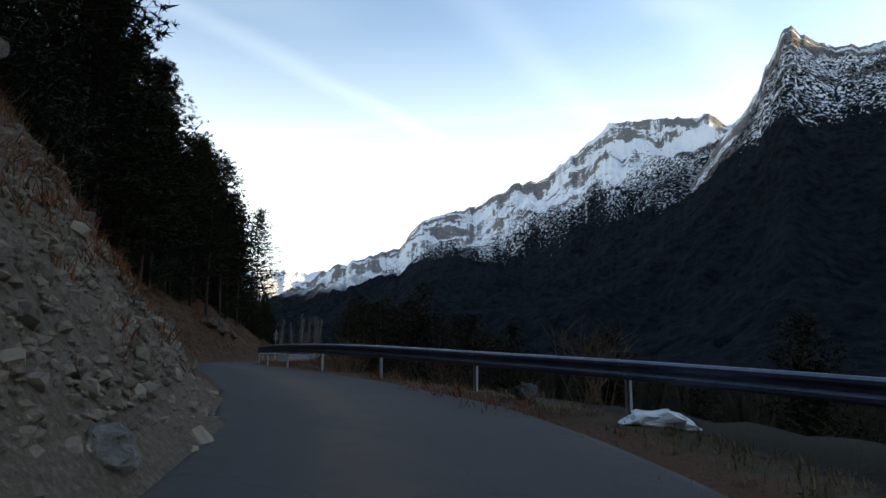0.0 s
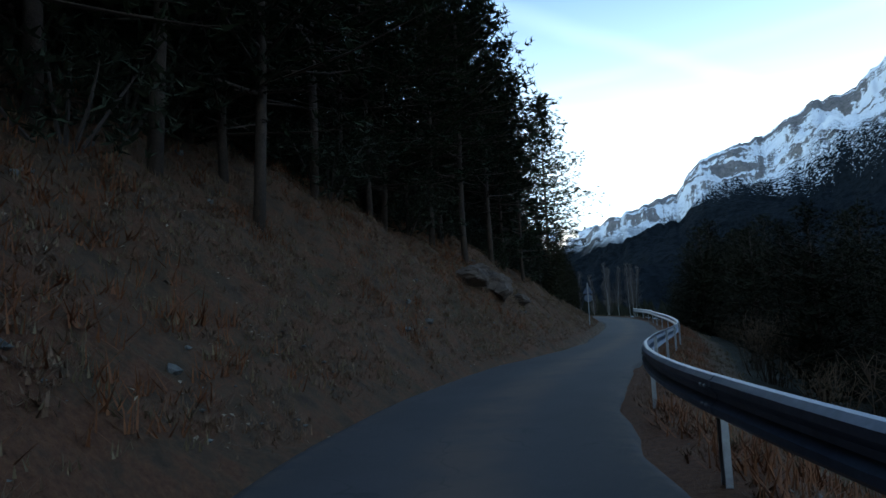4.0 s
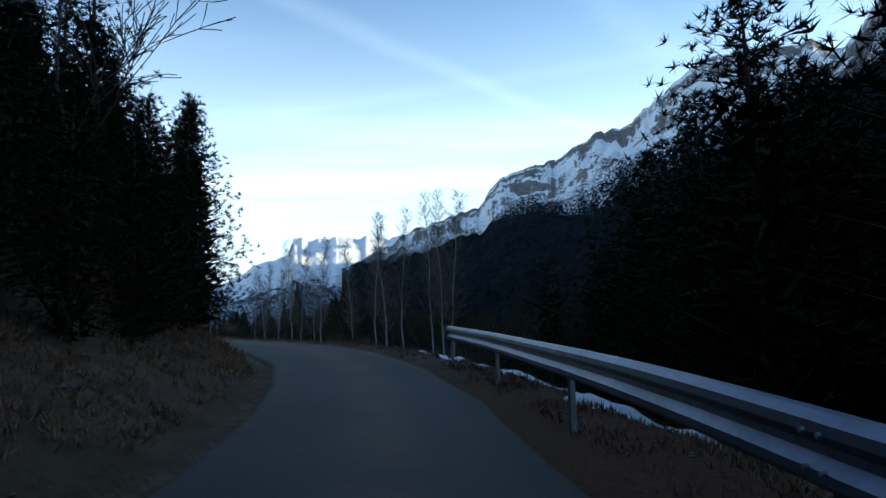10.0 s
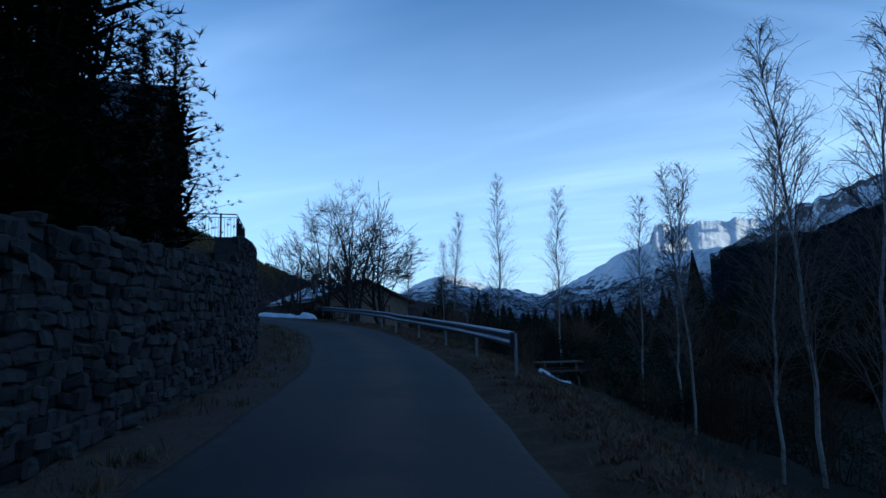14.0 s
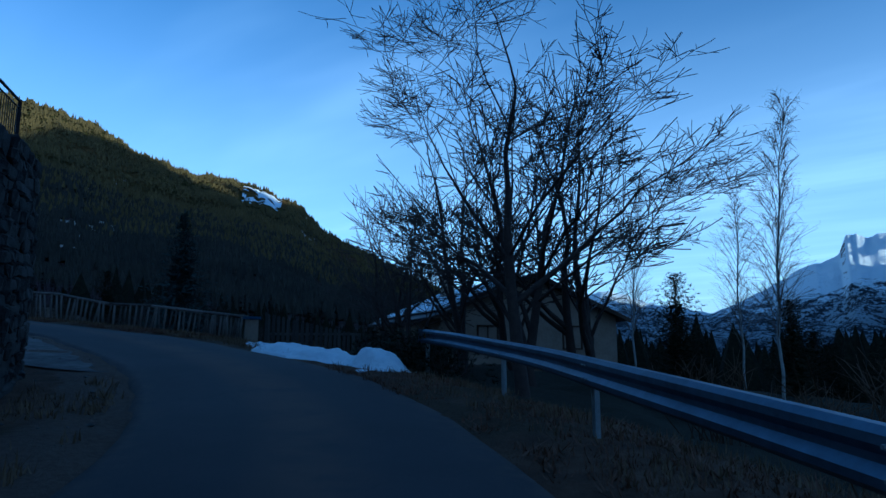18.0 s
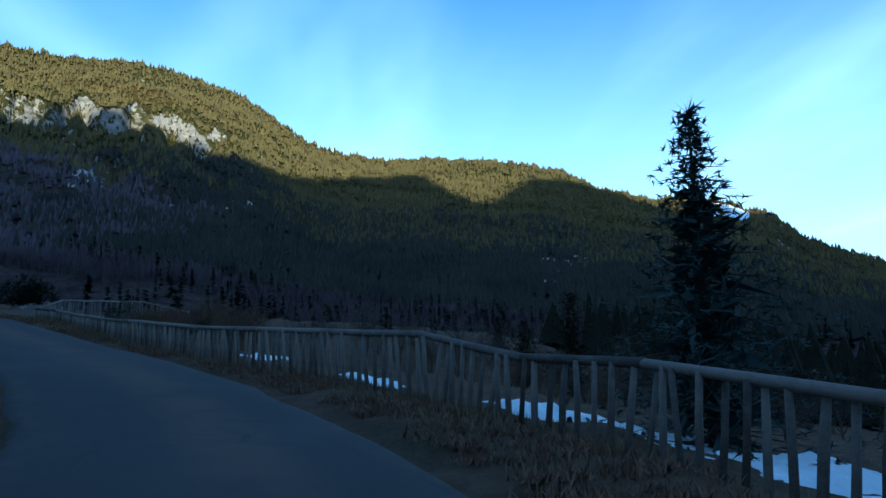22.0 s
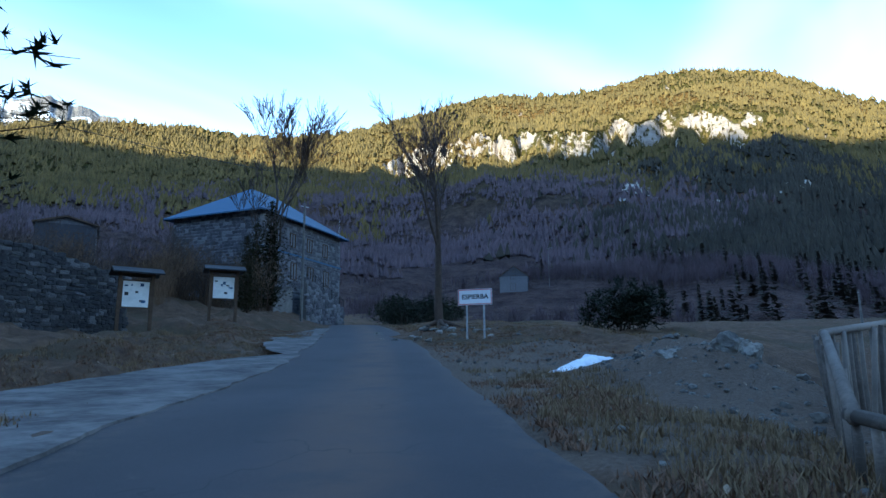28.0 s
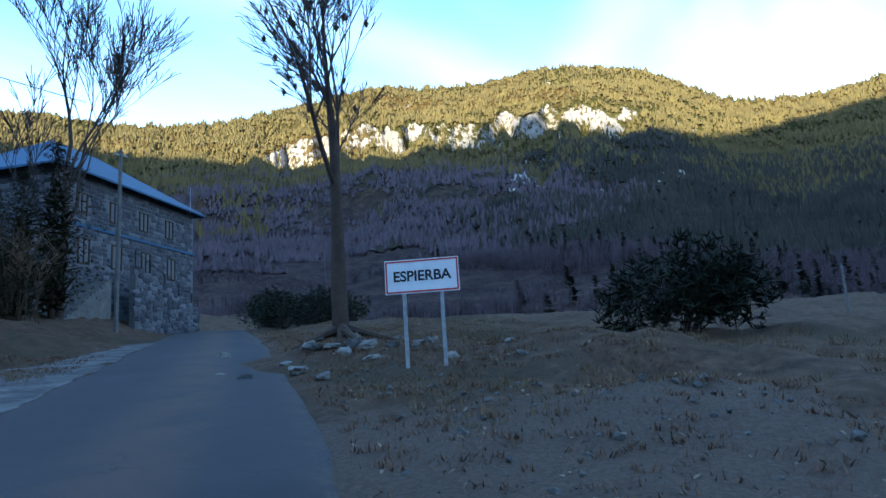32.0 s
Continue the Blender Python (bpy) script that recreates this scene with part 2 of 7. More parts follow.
# ground: dry grass, leaf litter, earth, scree and snow by painted masks, and painted tree shade
m_ground, nt, b = material("winter_ground", 0.95, 0, 0.2)
co = nt.nodes.new("ShaderNodeTexCoord").outputs["Object"]
n1, n2, n3, n4 = noise_node(nt, 0.25, 5, 0.6, co), noise_node(nt, 2.2, 6, 0.7, co), noise_node(nt, 14, 5, 0.7, co), noise_node(nt, 60, 3, 0.7, co)
grass = ramp(nt, n2, (0.3, (0.045, 0.027, 0.017)), (0.5, (0.092, 0.057, 0.034)), (0.7, (0.150, 0.100, 0.062)))
green = ramp(nt, n3, (0.3, (0.040, 0.028, 0.015)), (0.7, (0.095, 0.065, 0.035)))
c = mixc(nt, step(nt, n1, 0.5, 0.62), grass, green)
earth = ramp(nt, n3, (0.3, (0.065, 0.028, 0.015)), (0.7, (0.155, 0.070, 0.036)))
scree = ramp(nt, n3, (0.3, (0.080, 0.058, 0.040)), (0.55, (0.15, 0.112, 0.078)), (0.75, (0.23, 0.18, 0.13)))
dirt = ramp(nt, n3, (0.3, (0.072, 0.050, 0.036)), (0.7, (0.150, 0.112, 0.082)))
# near-black litter tone with the shade under trees put into the colour
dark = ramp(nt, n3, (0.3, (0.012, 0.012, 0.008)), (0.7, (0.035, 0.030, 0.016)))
for key, col in (("forest_shade", dark), ("earth", earth), ("scree", scree), ("dirt", dirt)):
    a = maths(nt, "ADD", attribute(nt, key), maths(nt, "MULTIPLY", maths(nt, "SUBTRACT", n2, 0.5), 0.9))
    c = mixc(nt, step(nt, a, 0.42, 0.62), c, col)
nt.links.new(c, b.inputs["Base Color"])
bumped(nt, b, maths(nt, "ADD", maths(nt, "MULTIPLY", n3, 0.8), maths(nt, "MULTIPLY", n4, 0.4)), 0.8, 0.09)


def alpine(name, snowy, tree_line, rock_a, rock_b, wood_a, wood_b, gold=None):
    """Mountain side: rock where steep, snow where it can lie, woods below the tree line."""
    m, nt, b = material(name, 0.95, 0, 0.02)
    co = nt.nodes.new("ShaderNodeTexCoord").outputs["Object"]
    nz = xyz(nt, geo(nt, "Normal"))[2]
    z = xyz(nt, co)[2]
    big, mid, fine = noise_node(nt, 0.004, 5, 0.6, co), noise_node(nt, 0.02, 6, 0.7, co), noise_node(nt, 0.09, 5, 0.75, co)
    sq = nt.nodes.new("ShaderNodeMapping")
    sq.inputs["Scale"].default_value = (0.006, 0.006, 0.06)
    nt.links.new(co, sq.inputs[0])
    strata = noise_node(nt, 1.0, 5, 0.65, sq.outputs[0], 0.4)
    rock = ramp(nt, maths(nt, "ADD", maths(nt, "MULTIPLY", strata, 0.6), maths(nt, "MULTIPLY", fine, 0.4)), (0.36, rock_a), (0.62, rock_b))
    lie = maths(nt, "ADD", nz, maths(nt, "ADD", maths(nt, "MULTIPLY", maths(nt, "SUBTRACT", mid, 0.5), 0.55), maths(nt, "MULTIPLY", maths(nt, "SUBTRACT", strata, 0.5), 0.9)))
    up = maths(nt, "ADD", z, maths(nt, "MULTIPLY", maths(nt, "SUBTRACT", big, 0.5), 320))
    woods = ramp(nt, fine, (0.35, wood_a), (0.65, wood_b))
    if gold:
        woods = mixc(nt, step(nt, big, 0.45, 0.6), woods, ramp(nt, fine, (0.35, gold[0]), (0.65, gold[1])))
    if not snowy:
        # low slope turns purplish: leafless woods, with distance haze put into the colour
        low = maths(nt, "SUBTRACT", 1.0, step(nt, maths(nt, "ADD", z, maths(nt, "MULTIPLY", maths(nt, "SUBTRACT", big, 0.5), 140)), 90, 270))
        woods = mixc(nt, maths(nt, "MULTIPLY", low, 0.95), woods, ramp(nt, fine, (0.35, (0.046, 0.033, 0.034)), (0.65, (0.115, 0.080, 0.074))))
    c = rock
    if snowy:
        c = mixc(nt, step(nt, lie, snowy[0], snowy[0] + 0.09), c, (0.80, 0.83, 0.88))
        thin = maths(nt, "MULTIPLY", step(nt, up, tree_line - 420, tree_line + 60), step(nt, maths(nt, "ADD", fine, maths(nt, "MULTIPLY", maths(nt, "SUBTRACT", mid, 0.5), 0.8)), 0.47, 0.56))
        woods = mixc(nt, maths(nt, "MULTIPLY", thin, 0.85), woods, (0.62, 0.66, 0.72))
        chute = nt.nodes.new("ShaderNodeMapping")
        chute.inputs["Scale"].default_value = (0.022, 0.022, 0.0022)
        nt.links.new(co, chute.inputs[0])
        fall = noise_node(nt, 1.0, 5, 0.6, chute.outputs[0], 0.3)
        woods = mixc(nt, maths(nt, "MULTIPLY", step(nt, fall, 0.63, 0.68), maths(nt, "MULTIPLY", step(nt, fine, 0.40, 0.6), 0.55)), woods, (0.55, 0.58, 0.64))
    wood_at = maths(nt, "SUBTRACT", 1.0, step(nt, maths(nt, "ADD", up, maths(nt, "MULTIPLY", maths(nt, "SUBTRACT", mid, 0.5), 420)), tree_line - 30, tree_line + 30))
    if not snowy:
        wood_at = maths(nt, "MULTIPLY", wood_at, step(nt, maths(nt, "ADD", nz, maths(nt, "ADD", maths(nt, "MULTIPLY", maths(nt, "SUBTRACT", fine, 0.5), 0.35), maths(nt, "MULTIPLY", maths(nt, "SUBTRACT", mid, 0.5), 0.75))), 0.50, 0.60))
    if not snowy:
        wood_at = maths(nt, "MAXIMUM", wood_at, step(nt, maths(nt, "ADD", mid, maths(nt, "MULTIPLY", maths(nt, "SUBTRACT", fine, 0.5), 0.6)), 0.50, 0.56))
    c = mixc(nt, wood_at, c, woods)
    nt.links.new(c, b.inputs["Base Color"])
    bumped(nt, b, maths(nt, "ADD", fine, mid), 0.9, 14.0)
    return m


def alpine_face(name, tree_top, thin, rock_share, spur, deep, timber):
    """A high face: snow and level rock bands above, upright trees over snow below, closing to dark woods downhill."""
    m, nt, b = material(name, 0.95, 0, 0.02)
    co = nt.nodes.new("ShaderNodeTexCoord").outputs["Object"]
    v, a = attribute(nt, "height_share"), attribute(nt, "bearing")

    def flat_noise(su, sv, detail, rough, distort=0.0, shift=None):
        c_ = nt.nodes.new("ShaderNodeCombineXYZ")
        nt.links.new(maths(nt, "MULTIPLY", a, su), c_.inputs[0])
        up = maths(nt, "MULTIPLY", v, sv)
        nt.links.new(maths(nt, "ADD", up, shift) if shift is not None else up, c_.inputs[1])
        return noise_node(nt, 1.0, detail, rough, c_.outputs[0], distort)

    upright = nt.nodes.new("ShaderNodeMapping")
    upright.inputs["Scale"].default_value = (0.12, 0.12, 0.045)
    nt.links.new(co, upright.inputs[0])
    trees = noise_node(nt, 1.0, 4, 0.7, upright.outputs[0], 0.2)
    mid, fine = noise_node(nt, 0.010, 5, 0.65, co), noise_node(nt, 0.06, 5, 0.7, co)
    bands = flat_noise(0.16, 15.0, 7, 0.62, 0.5, maths(nt, "MULTIPLY", mid, 2.0))
    gully = flat_noise(1.5, 1.6, 5, 0.65, 0.3)
    rock_at = step(nt, maths(nt, "ADD", maths(nt, "ADD", bands, maths(nt, "MULTIPLY", maths(nt, "SUBTRACT", v, 0.86), 0.30)), maths(nt, "ADD", maths(nt, "MULTIPLY", maths(nt, "SUBTRACT", fine, 0.5), 0.22), maths(nt, "MULTIPLY", maths(nt, "SUBTRACT", gully, 0.5), 0.30))), 0.53 - rock_share, 0.57 - rock_share)
    rock = ramp(nt, maths(nt, "ADD", maths(nt, "MULTIPLY", bands, 0.4), maths(nt, "MULTIPLY", fine, 0.6)), (0.36, (0.075, 0.075, 0.085)), (0.64, (0.27, 0.25, 0.24)))
    c = mixc(nt, rock_at, (0.80, 0.83, 0.88), rock)
    line = maths(nt, "ADD", tree_top, maths(nt, "MULTIPLY", maths(nt, "SUBTRACT", flat_noise(0.30, 0.6, 4, 0.55), 0.5), spur))
    close = maths(nt, "ADD", trees, maths(nt, "MULTIPLY", maths(nt, "SUBTRACT", line, v), thin))
    close = maths(nt, "SUBTRACT", close, maths(nt, "MULTIPLY", step(nt, gully, 0.60, 0.70), 0.14))
    close = maths(nt, "ADD", close, maths(nt, "MULTIPLY", step(nt, v, deep, deep - 0.30), 0.30))
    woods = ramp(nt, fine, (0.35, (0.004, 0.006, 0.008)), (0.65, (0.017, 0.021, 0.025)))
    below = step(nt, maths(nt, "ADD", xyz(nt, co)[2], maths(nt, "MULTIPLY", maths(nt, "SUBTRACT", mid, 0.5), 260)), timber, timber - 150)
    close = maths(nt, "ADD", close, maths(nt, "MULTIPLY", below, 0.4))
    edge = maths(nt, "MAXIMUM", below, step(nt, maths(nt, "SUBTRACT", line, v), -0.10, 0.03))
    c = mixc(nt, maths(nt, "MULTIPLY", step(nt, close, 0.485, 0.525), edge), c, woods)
    nt.links.new(c, b.inputs["Base Color"])
    bumped(nt, b, maths(nt, "ADD", maths(nt, "ADD", fine, mid), maths(nt, "MULTIPLY", bands, 1.5)), 0.9, 16.0)
    return m


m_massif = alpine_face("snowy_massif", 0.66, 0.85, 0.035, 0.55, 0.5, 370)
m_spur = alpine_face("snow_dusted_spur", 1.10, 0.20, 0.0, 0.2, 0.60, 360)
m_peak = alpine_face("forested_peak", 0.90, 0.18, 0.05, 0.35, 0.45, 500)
m_back = alpine("far_snow_range", (0.38,), 190, (0.16, 0.15, 0.15), (0.30, 0.28, 0.27), (0.03, 0.035, 0.045), (0.06, 0.065, 0.08))
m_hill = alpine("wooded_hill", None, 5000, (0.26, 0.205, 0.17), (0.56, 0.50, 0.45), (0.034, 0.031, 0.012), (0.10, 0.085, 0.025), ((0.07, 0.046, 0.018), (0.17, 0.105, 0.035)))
# ---------------------------------------------------------------- noise and the road line
def lattice(ix, iy, seed):
    h = (ix.astype(np.int64) * 374761393 + iy.astype(np.int64) * 668265263 + seed * 974711) & 0x7FFFFFFF
    h = ((h ^ (h >> 13)) * 1274126177) & 0x7FFFFFFF
    return ((h ^ (h >> 16)) & 0xFFFF) / 65535.0


def vnoise(x, y, seed=0):
    """Smooth value noise, 0 to 1, for arrays."""
    ix, iy = np.floor(x), np.floor(y)
    fx, fy = x - ix, y - iy
    fx, fy = fx * fx * (3 - 2 * fx), fy * fy * (3 - 2 * fy)
    a, b_ = lattice(ix, iy, seed), lattice(ix + 1, iy, seed)
    c_, d_ = lattice(ix, iy + 1, seed), lattice(ix + 1, iy + 1, seed)
    return (a * (1 - fx) + b_ * fx) * (1 - fy) + (c_ * (1 - fx) + d_ * fx) * fy


def fbm(x, y, octaves=5, seed=0, gain=0.5):
    total, amp, norm = 0.0, 1.0, 0.0
    for k in range(octaves):
        total = total + amp * vnoise(x * 2.03**k + 17.3 * k, y * 2.03**k - 9.1 * k, seed + k)
        norm += amp
        amp *= gain
    return total / norm


def smooth(a, b_, v):
    u = np.clip((v - a) / (b_ - a), 0, 1)
    return u * u * (3 - 2 * u)


CAR = 1.3  # height of the camera over the road
line_t = [t for t, *_ in DRIVE if t <= 30.5]
line_p = [(x, y, z - CAR) for t, x, y, z, *_ in DRIVE if t <= 30.5]
before = [(-10.0, 12.5, -63.0, -8.6), (-7.0, 7.5, -43.0, -7.6), (-4.0, 2.8, -25.0, -6.6), (-2.0, 0.4, -14.5, -5.9)]
after = [(32.5, -94.0, 98.1, 5.72), (37.0, -108.6, 80.6, 7.9), (42.0, -124.0, 61.4, 10.1), (46.0, -138.5, 43.0, 11.7), (50.0, -156.0, 30.0, 12.6), (56.0, -186.0, 18.0, 13.2)]
line_t = [r[0] for r in before] + line_t + [r[0] for r in after]
line_p = np.array([r[1:] for r in before] + line_p + [r[1:] for r in after])
line_p[:, :2] = np.stack([np.convolve(np.pad(line_p[:, k], 1, "edge"), (0.2, 0.6, 0.2), "valid") for k in (0, 1)], 1)


def resample(ts, ps, gap):
    """Points every gap metres or so along a smooth curve through ps, with their times."""
    ts, ps = np.array(ts, float), np.array(ps, float)
    slope = np.gradient(ps, ts, axis=0)
    out_t, out_p = [], []
    for i in range(len(ts) - 1):
        h = ts[i + 1] - ts[i]
        n = max(1, int(np.linalg.norm(ps[i + 1] - ps[i]) / gap))
        for u in np.arange(n) / n:
            out_t.append(ts[i] + u * h)
            out_p.append((2 * u**3 - 3 * u**2 + 1) * ps[i] + (u**3 - 2 * u**2 + u) * h * slope[i] + (3 * u**2 - 2 * u**3) * ps[i + 1] + (u**3 - u**2) * h * slope[i + 1])
    return np.array(out_t + [ts[-1]]), np.array(out_p + [ps[-1]])


ROAD_T, ROAD = resample(line_t, line_p, 0.5)
tang = np.gradient(ROAD[:, :2], axis=0)
tang /= np.linalg.norm(tang, axis=1, keepdims=True)
RIGHT = np.stack([tang[:, 1], -tang[:, 0]], 1)


def beside(t, u, dz=0.0):
    """The place u metres right of the driven line at station t, dz above the road."""
    p = np.array([np.interp(t, ROAD_T, ROAD[:, k]) for k in range(3)])
    n = np.array([np.interp(t, ROAD_T, RIGHT[:, k]) for k in range(2)])
    return np.array([p[0] + n[0] * u, p[1] + n[1] * u, p[2] + dz])


def along(t):
    n = np.array([np.interp(t, ROAD_T, RIGHT[:, k]) for k in range(2)])
    return math.atan2(n[0], -n[1])


def station(x, y):
    """For arrays of places: the index on the road line and the offset to its right."""
    x, y = np.ravel(x).astype(float), np.ravel(y).astype(float)
    idx = np.empty(len(x), int)
    for s in range(0, len(x), 20000):
        d = (x[s:s + 20000, None] - ROAD[None, :, 0]) ** 2 + (y[s:s + 20000, None] - ROAD[None, :, 1]) ** 2
        idx[s:s + 20000] = d.argmin(1)
    dx, dy = x - ROAD[idx, 0], y - ROAD[idx, 1]
    off = dx * RIGHT[idx, 0] + dy * RIGHT[idx, 1]
    return idx, np.where(off < 0, -1, 1) * np.hypot(dx, dy)


# station, toe of the left bank, its slope, its height, slope above
LEFT = np.array([(-10, 2.4, 1.2, 8, 0.7), (0, 1.95, 1.4, 10, 0.75), (1.6, 1.9, 1.35, 9.0, 0.75), (2.6, 2.0, 1.1, 6.5, 0.8), (5, 2.3, 1.05, 4.6, 0.8),
                 (7, 2.1, 1.15, 4.5, 0.7), (8.5, 2.0, 0.9, 3.6, 0.5), (10, 2.0, 0.65, 3, 0.35), (12, 2.3, 0.5, 2.2, 0.3), (12.9, 2.5, 0.85, 2.0, 0.3), (13.8, 2.8, 1.1, 2.2, 0.3), (14.15, 3.5, 3.5, 2.1, 0.3),
                 (15.5, 4.0, 3.5, 2.2, 0.35), (17.0, 4.4, 4.5, 3.1, 0.15), (19.4, 4.5, 5.5, 3.1, 0.10), (20.2, 6.5, 1.2, 2.8, 0.12),
                 (21.5, 7.5, 0.5, 1.9, 0.12), (23, 5.6, 1.0, 1.5, 0.12), (24, 4.1, 4.0, 1.35, 0.12), (28, 3.9, 3.5, 0.6, 0.12),
                 (29, 4.2, 0.15, 0.3, 0.10), (30.5, 5.0, 0.06, 0.3, 0.12), (33, 5.0, 0.06, 0.3, 0.10), (35, 4.6, 0.06, 0.3, 0.05), (37, 4.0, 0.3, 1.0, 0.15), (56, 3.0, 0.4, 1.5, 0.2)])
# station, verge on the right, slope below it, how deep it goes, slope beyond
DOWN = np.array([(-10, 7.2, 0.5, 7, 0.2), (0, 7.0, 0.5, 7, 0.2), (1.2, 6.0, 0.5, 7, 0.2), (1.9, 4.1, 0.5, 7, 0.2), (2.35, 2.8, 0.5, 7, 0.2), (3.3, 2.0, 0.5, 7, 0.2), (5, 2.4, 0.5, 7, 0.2), (10, 2.6, 0.45, 6, 0.15),
                 (12, 2.4, 0.42, 5, 0.12), (15, 2.2, 0.45, 5, 0.12), (17, 2.6, 0.4, 4.5, 0.12), (18, 3.2, 0.3, 4, 0.1), (19.2, 3.2, 0.3, 2.2, 0.08), (20, 3.0, 0.35, 0.9, 0.08), (21.5, 2.6, 0.42, 0.9, 0.1),
                 (23, 3.2, 0.28, 1.3, 0.1), (24, 3.3, 0.25, 1.5, 0.1), (27, 2.9, 0.14, 0.9, 0.1), (28.5, 3.4, 0.10, 0.6, 0.03), (29.5, 3.2, 0.10, 0.6, 0.02), (31, 3.0, 0.08, 0.5, 0.01), (32.3, 2.8, -0.016, -0.1, 0.01), (33.6, 2.6, -0.05, -0.3, 0.01),
                 (37, 2.5, -0.06, -0.4, 0.02), (56, 2.5, -0.05, -0.4, 0.0)])


# earth mounds: place, radius, height
MOUNDS = ((-94.6, 108.6, 2.6, 0.8), (-91.9, 109.2, 1.6, 0.65), (-97.5, 107.6, 2.2, 0.6), (-104.6, 90.6, 2.2, 0.55), (-106.0, 96.5, 2.5, 0.35), (-110.0, 101.0, 3.0, 0.5))


def table(rows, ts):
    return [np.interp(ts, rows[:, 0], rows[:, k]) for k in range(1, rows.shape[1])]


def ground_z(x, y):
    """Height of the ground, for arrays."""
    shape = np.shape(x)
    x, y = np.ravel(np.asarray(x, float)), np.ravel(np.asarray(y, float))
    idx, u = station(x, y)
    ts, zr = ROAD_T[idx], ROAD[idx, 2]
    toe, slope, high, upper = table(LEFT, ts)
    v = np.maximum(-u - toe, 0)
    lump = fbm(x * 0.35, y * 0.35, 4, 3) - 0.5
    bank = np.minimum(slope * v, high + upper * np.minimum(v - high / slope, 28))
    bank = bank + smooth(0.3, 3.5, v) * lump * np.where(slope > 2, 0.5, 1.9) + smooth(0.2, 1.0, v) * (fbm(x * 1.7, y * 1.7, 3, 9) - 0.5) * 0.45
    verge, fall, deep, low = table(DOWN, ts)
    w = np.maximum(u - verge, 0)
    drop = -deep * (1 - np.exp(-np.maximum(fall * w / np.where(np.abs(deep) < 0.05, 0.05, deep), 0))) - low * np.clip(w - 8, 0, 60)
    drop = drop + smooth(0.5, 4, w) * lump * 0.9 + smooth(0.0, 0.8, w) * (fbm(x * 1.3, y * 1.3, 3, 5) - 0.5) * 0.25
    z = zr + np.where(u < 0, bank, drop)
    shoulder = np.abs(u) > 1.2
    z = z + np.where(shoulder, (fbm(x * 2.4, y * 2.4, 3, 6) - 0.5) * 0.09, 0)
    z = z - np.where((u > -2.3 - 0.6 * smooth(25, 28, ts)) & (u < 1.7 + 1.4 * smooth(2.9, 1.7, ts)), 0.09, 0.0)
    for mx, my, mr, mh in MOUNDS:
        z = z + mh * np.exp(-((x - mx) ** 2 + (y - my) ** 2) / mr**2)
    far = smooth(75, 320, np.abs(u))
    side = (x + 75) * 0.77 + (y - 115) * 0.64
    base = np.where(side > 0, -45 * smooth(0, 260, side), 10 * smooth(0, 200, -side))
    return (z * (1 - far) + base * far).reshape(shape)


def gz(x, y):
    return float(ground_z(np.array([x]), np.array([y]))[0])


# ---------------------------------------------------------------- mesh building
class Shape:
    """Collects vertices and faces of one mesh."""

    def __init__(self):
        self.v, self.f = [], []

    def add(self, verts, faces):
        n = len(self.v)
        self.v.extend(tuple(p) for p in verts)
        self.f.extend(tuple(i + n for i in f) for f in faces)
        return self

    def box(self, size, at=(0, 0, 0), m=None, taper=1.0, bevel=0.0):
        x, y, z = (s / 2 for s in size)
        bv = min(bevel, x * 0.45, y * 0.45)
        if bv <= 0:
            ring = [(-x, -y), (x, -y), (x, y), (-x, y)]
        else:
            ring = [(-x + bv, -y), (x - bv, -y), (x, -y + bv), (x, y - bv), (x - bv, y), (-x + bv, y), (-x, y - bv), (-x, -y + bv)]
        k = len(ring)
        vs = [Vector((p[0], p[1], -z)) for p in ring] + [Vector((p[0] * taper, p[1] * taper, z)) for p in ring]
        fs = [tuple(range(k))[::-1], tuple(range(k, 2 * k))] + [(i, (i + 1) % k, k + (i + 1) % k, k + i) for i in range(k)]
        if m is not None:
            vs = [m @ p for p in vs]
        return self.add([p + Vector(at) for p in vs], fs)

    def tube(self, pts, radii, sides=6, cap=True):
        pts = [Vector(p) for p in pts]
        rings = []
        for i, p in enumerate(pts):
            d = pts[min(i + 1, len(pts) - 1)] - pts[max(i - 1, 0)]
            d = d.normalized() if d.length > 1e-9 else Vector((0, 0, 1))
            a = d.cross(Vector((0.31, 0.17, 0.93)) if abs(d.z) < 0.9 else Vector((1, 0.2, 0))).normalized()
            b_ = d.cross(a)
            rings.append([p + (a * math.cos(2 * math.pi * k / sides) + b_ * math.sin(2 * math.pi * k / sides)) * radii[i] for k in range(sides)])
        vs = [q for r in rings for q in r]
        fs = [(i * sides + k, i * sides + (k + 1) % sides, (i + 1) * sides + (k + 1) % sides, (i + 1) * sides + k) for i in range(len(pts) - 1) for k in range(sides)]
        if cap:
            fs += [tuple(range(sides))[::-1], tuple(range((len(pts) - 1) * sides, len(pts) * sides))]
        return self.add(vs, fs)

    def mesh(self, name, mat=None, round_=False):
        me = bpy.data.meshes.new(name)
        me.from_pydata(self.v, [], self.f)
        if mat:
            me.materials.append(mat)
        if round_:
            me.polygons.foreach_set("use_smooth", [True] * len(me.polygons))
        me.update()
        return me


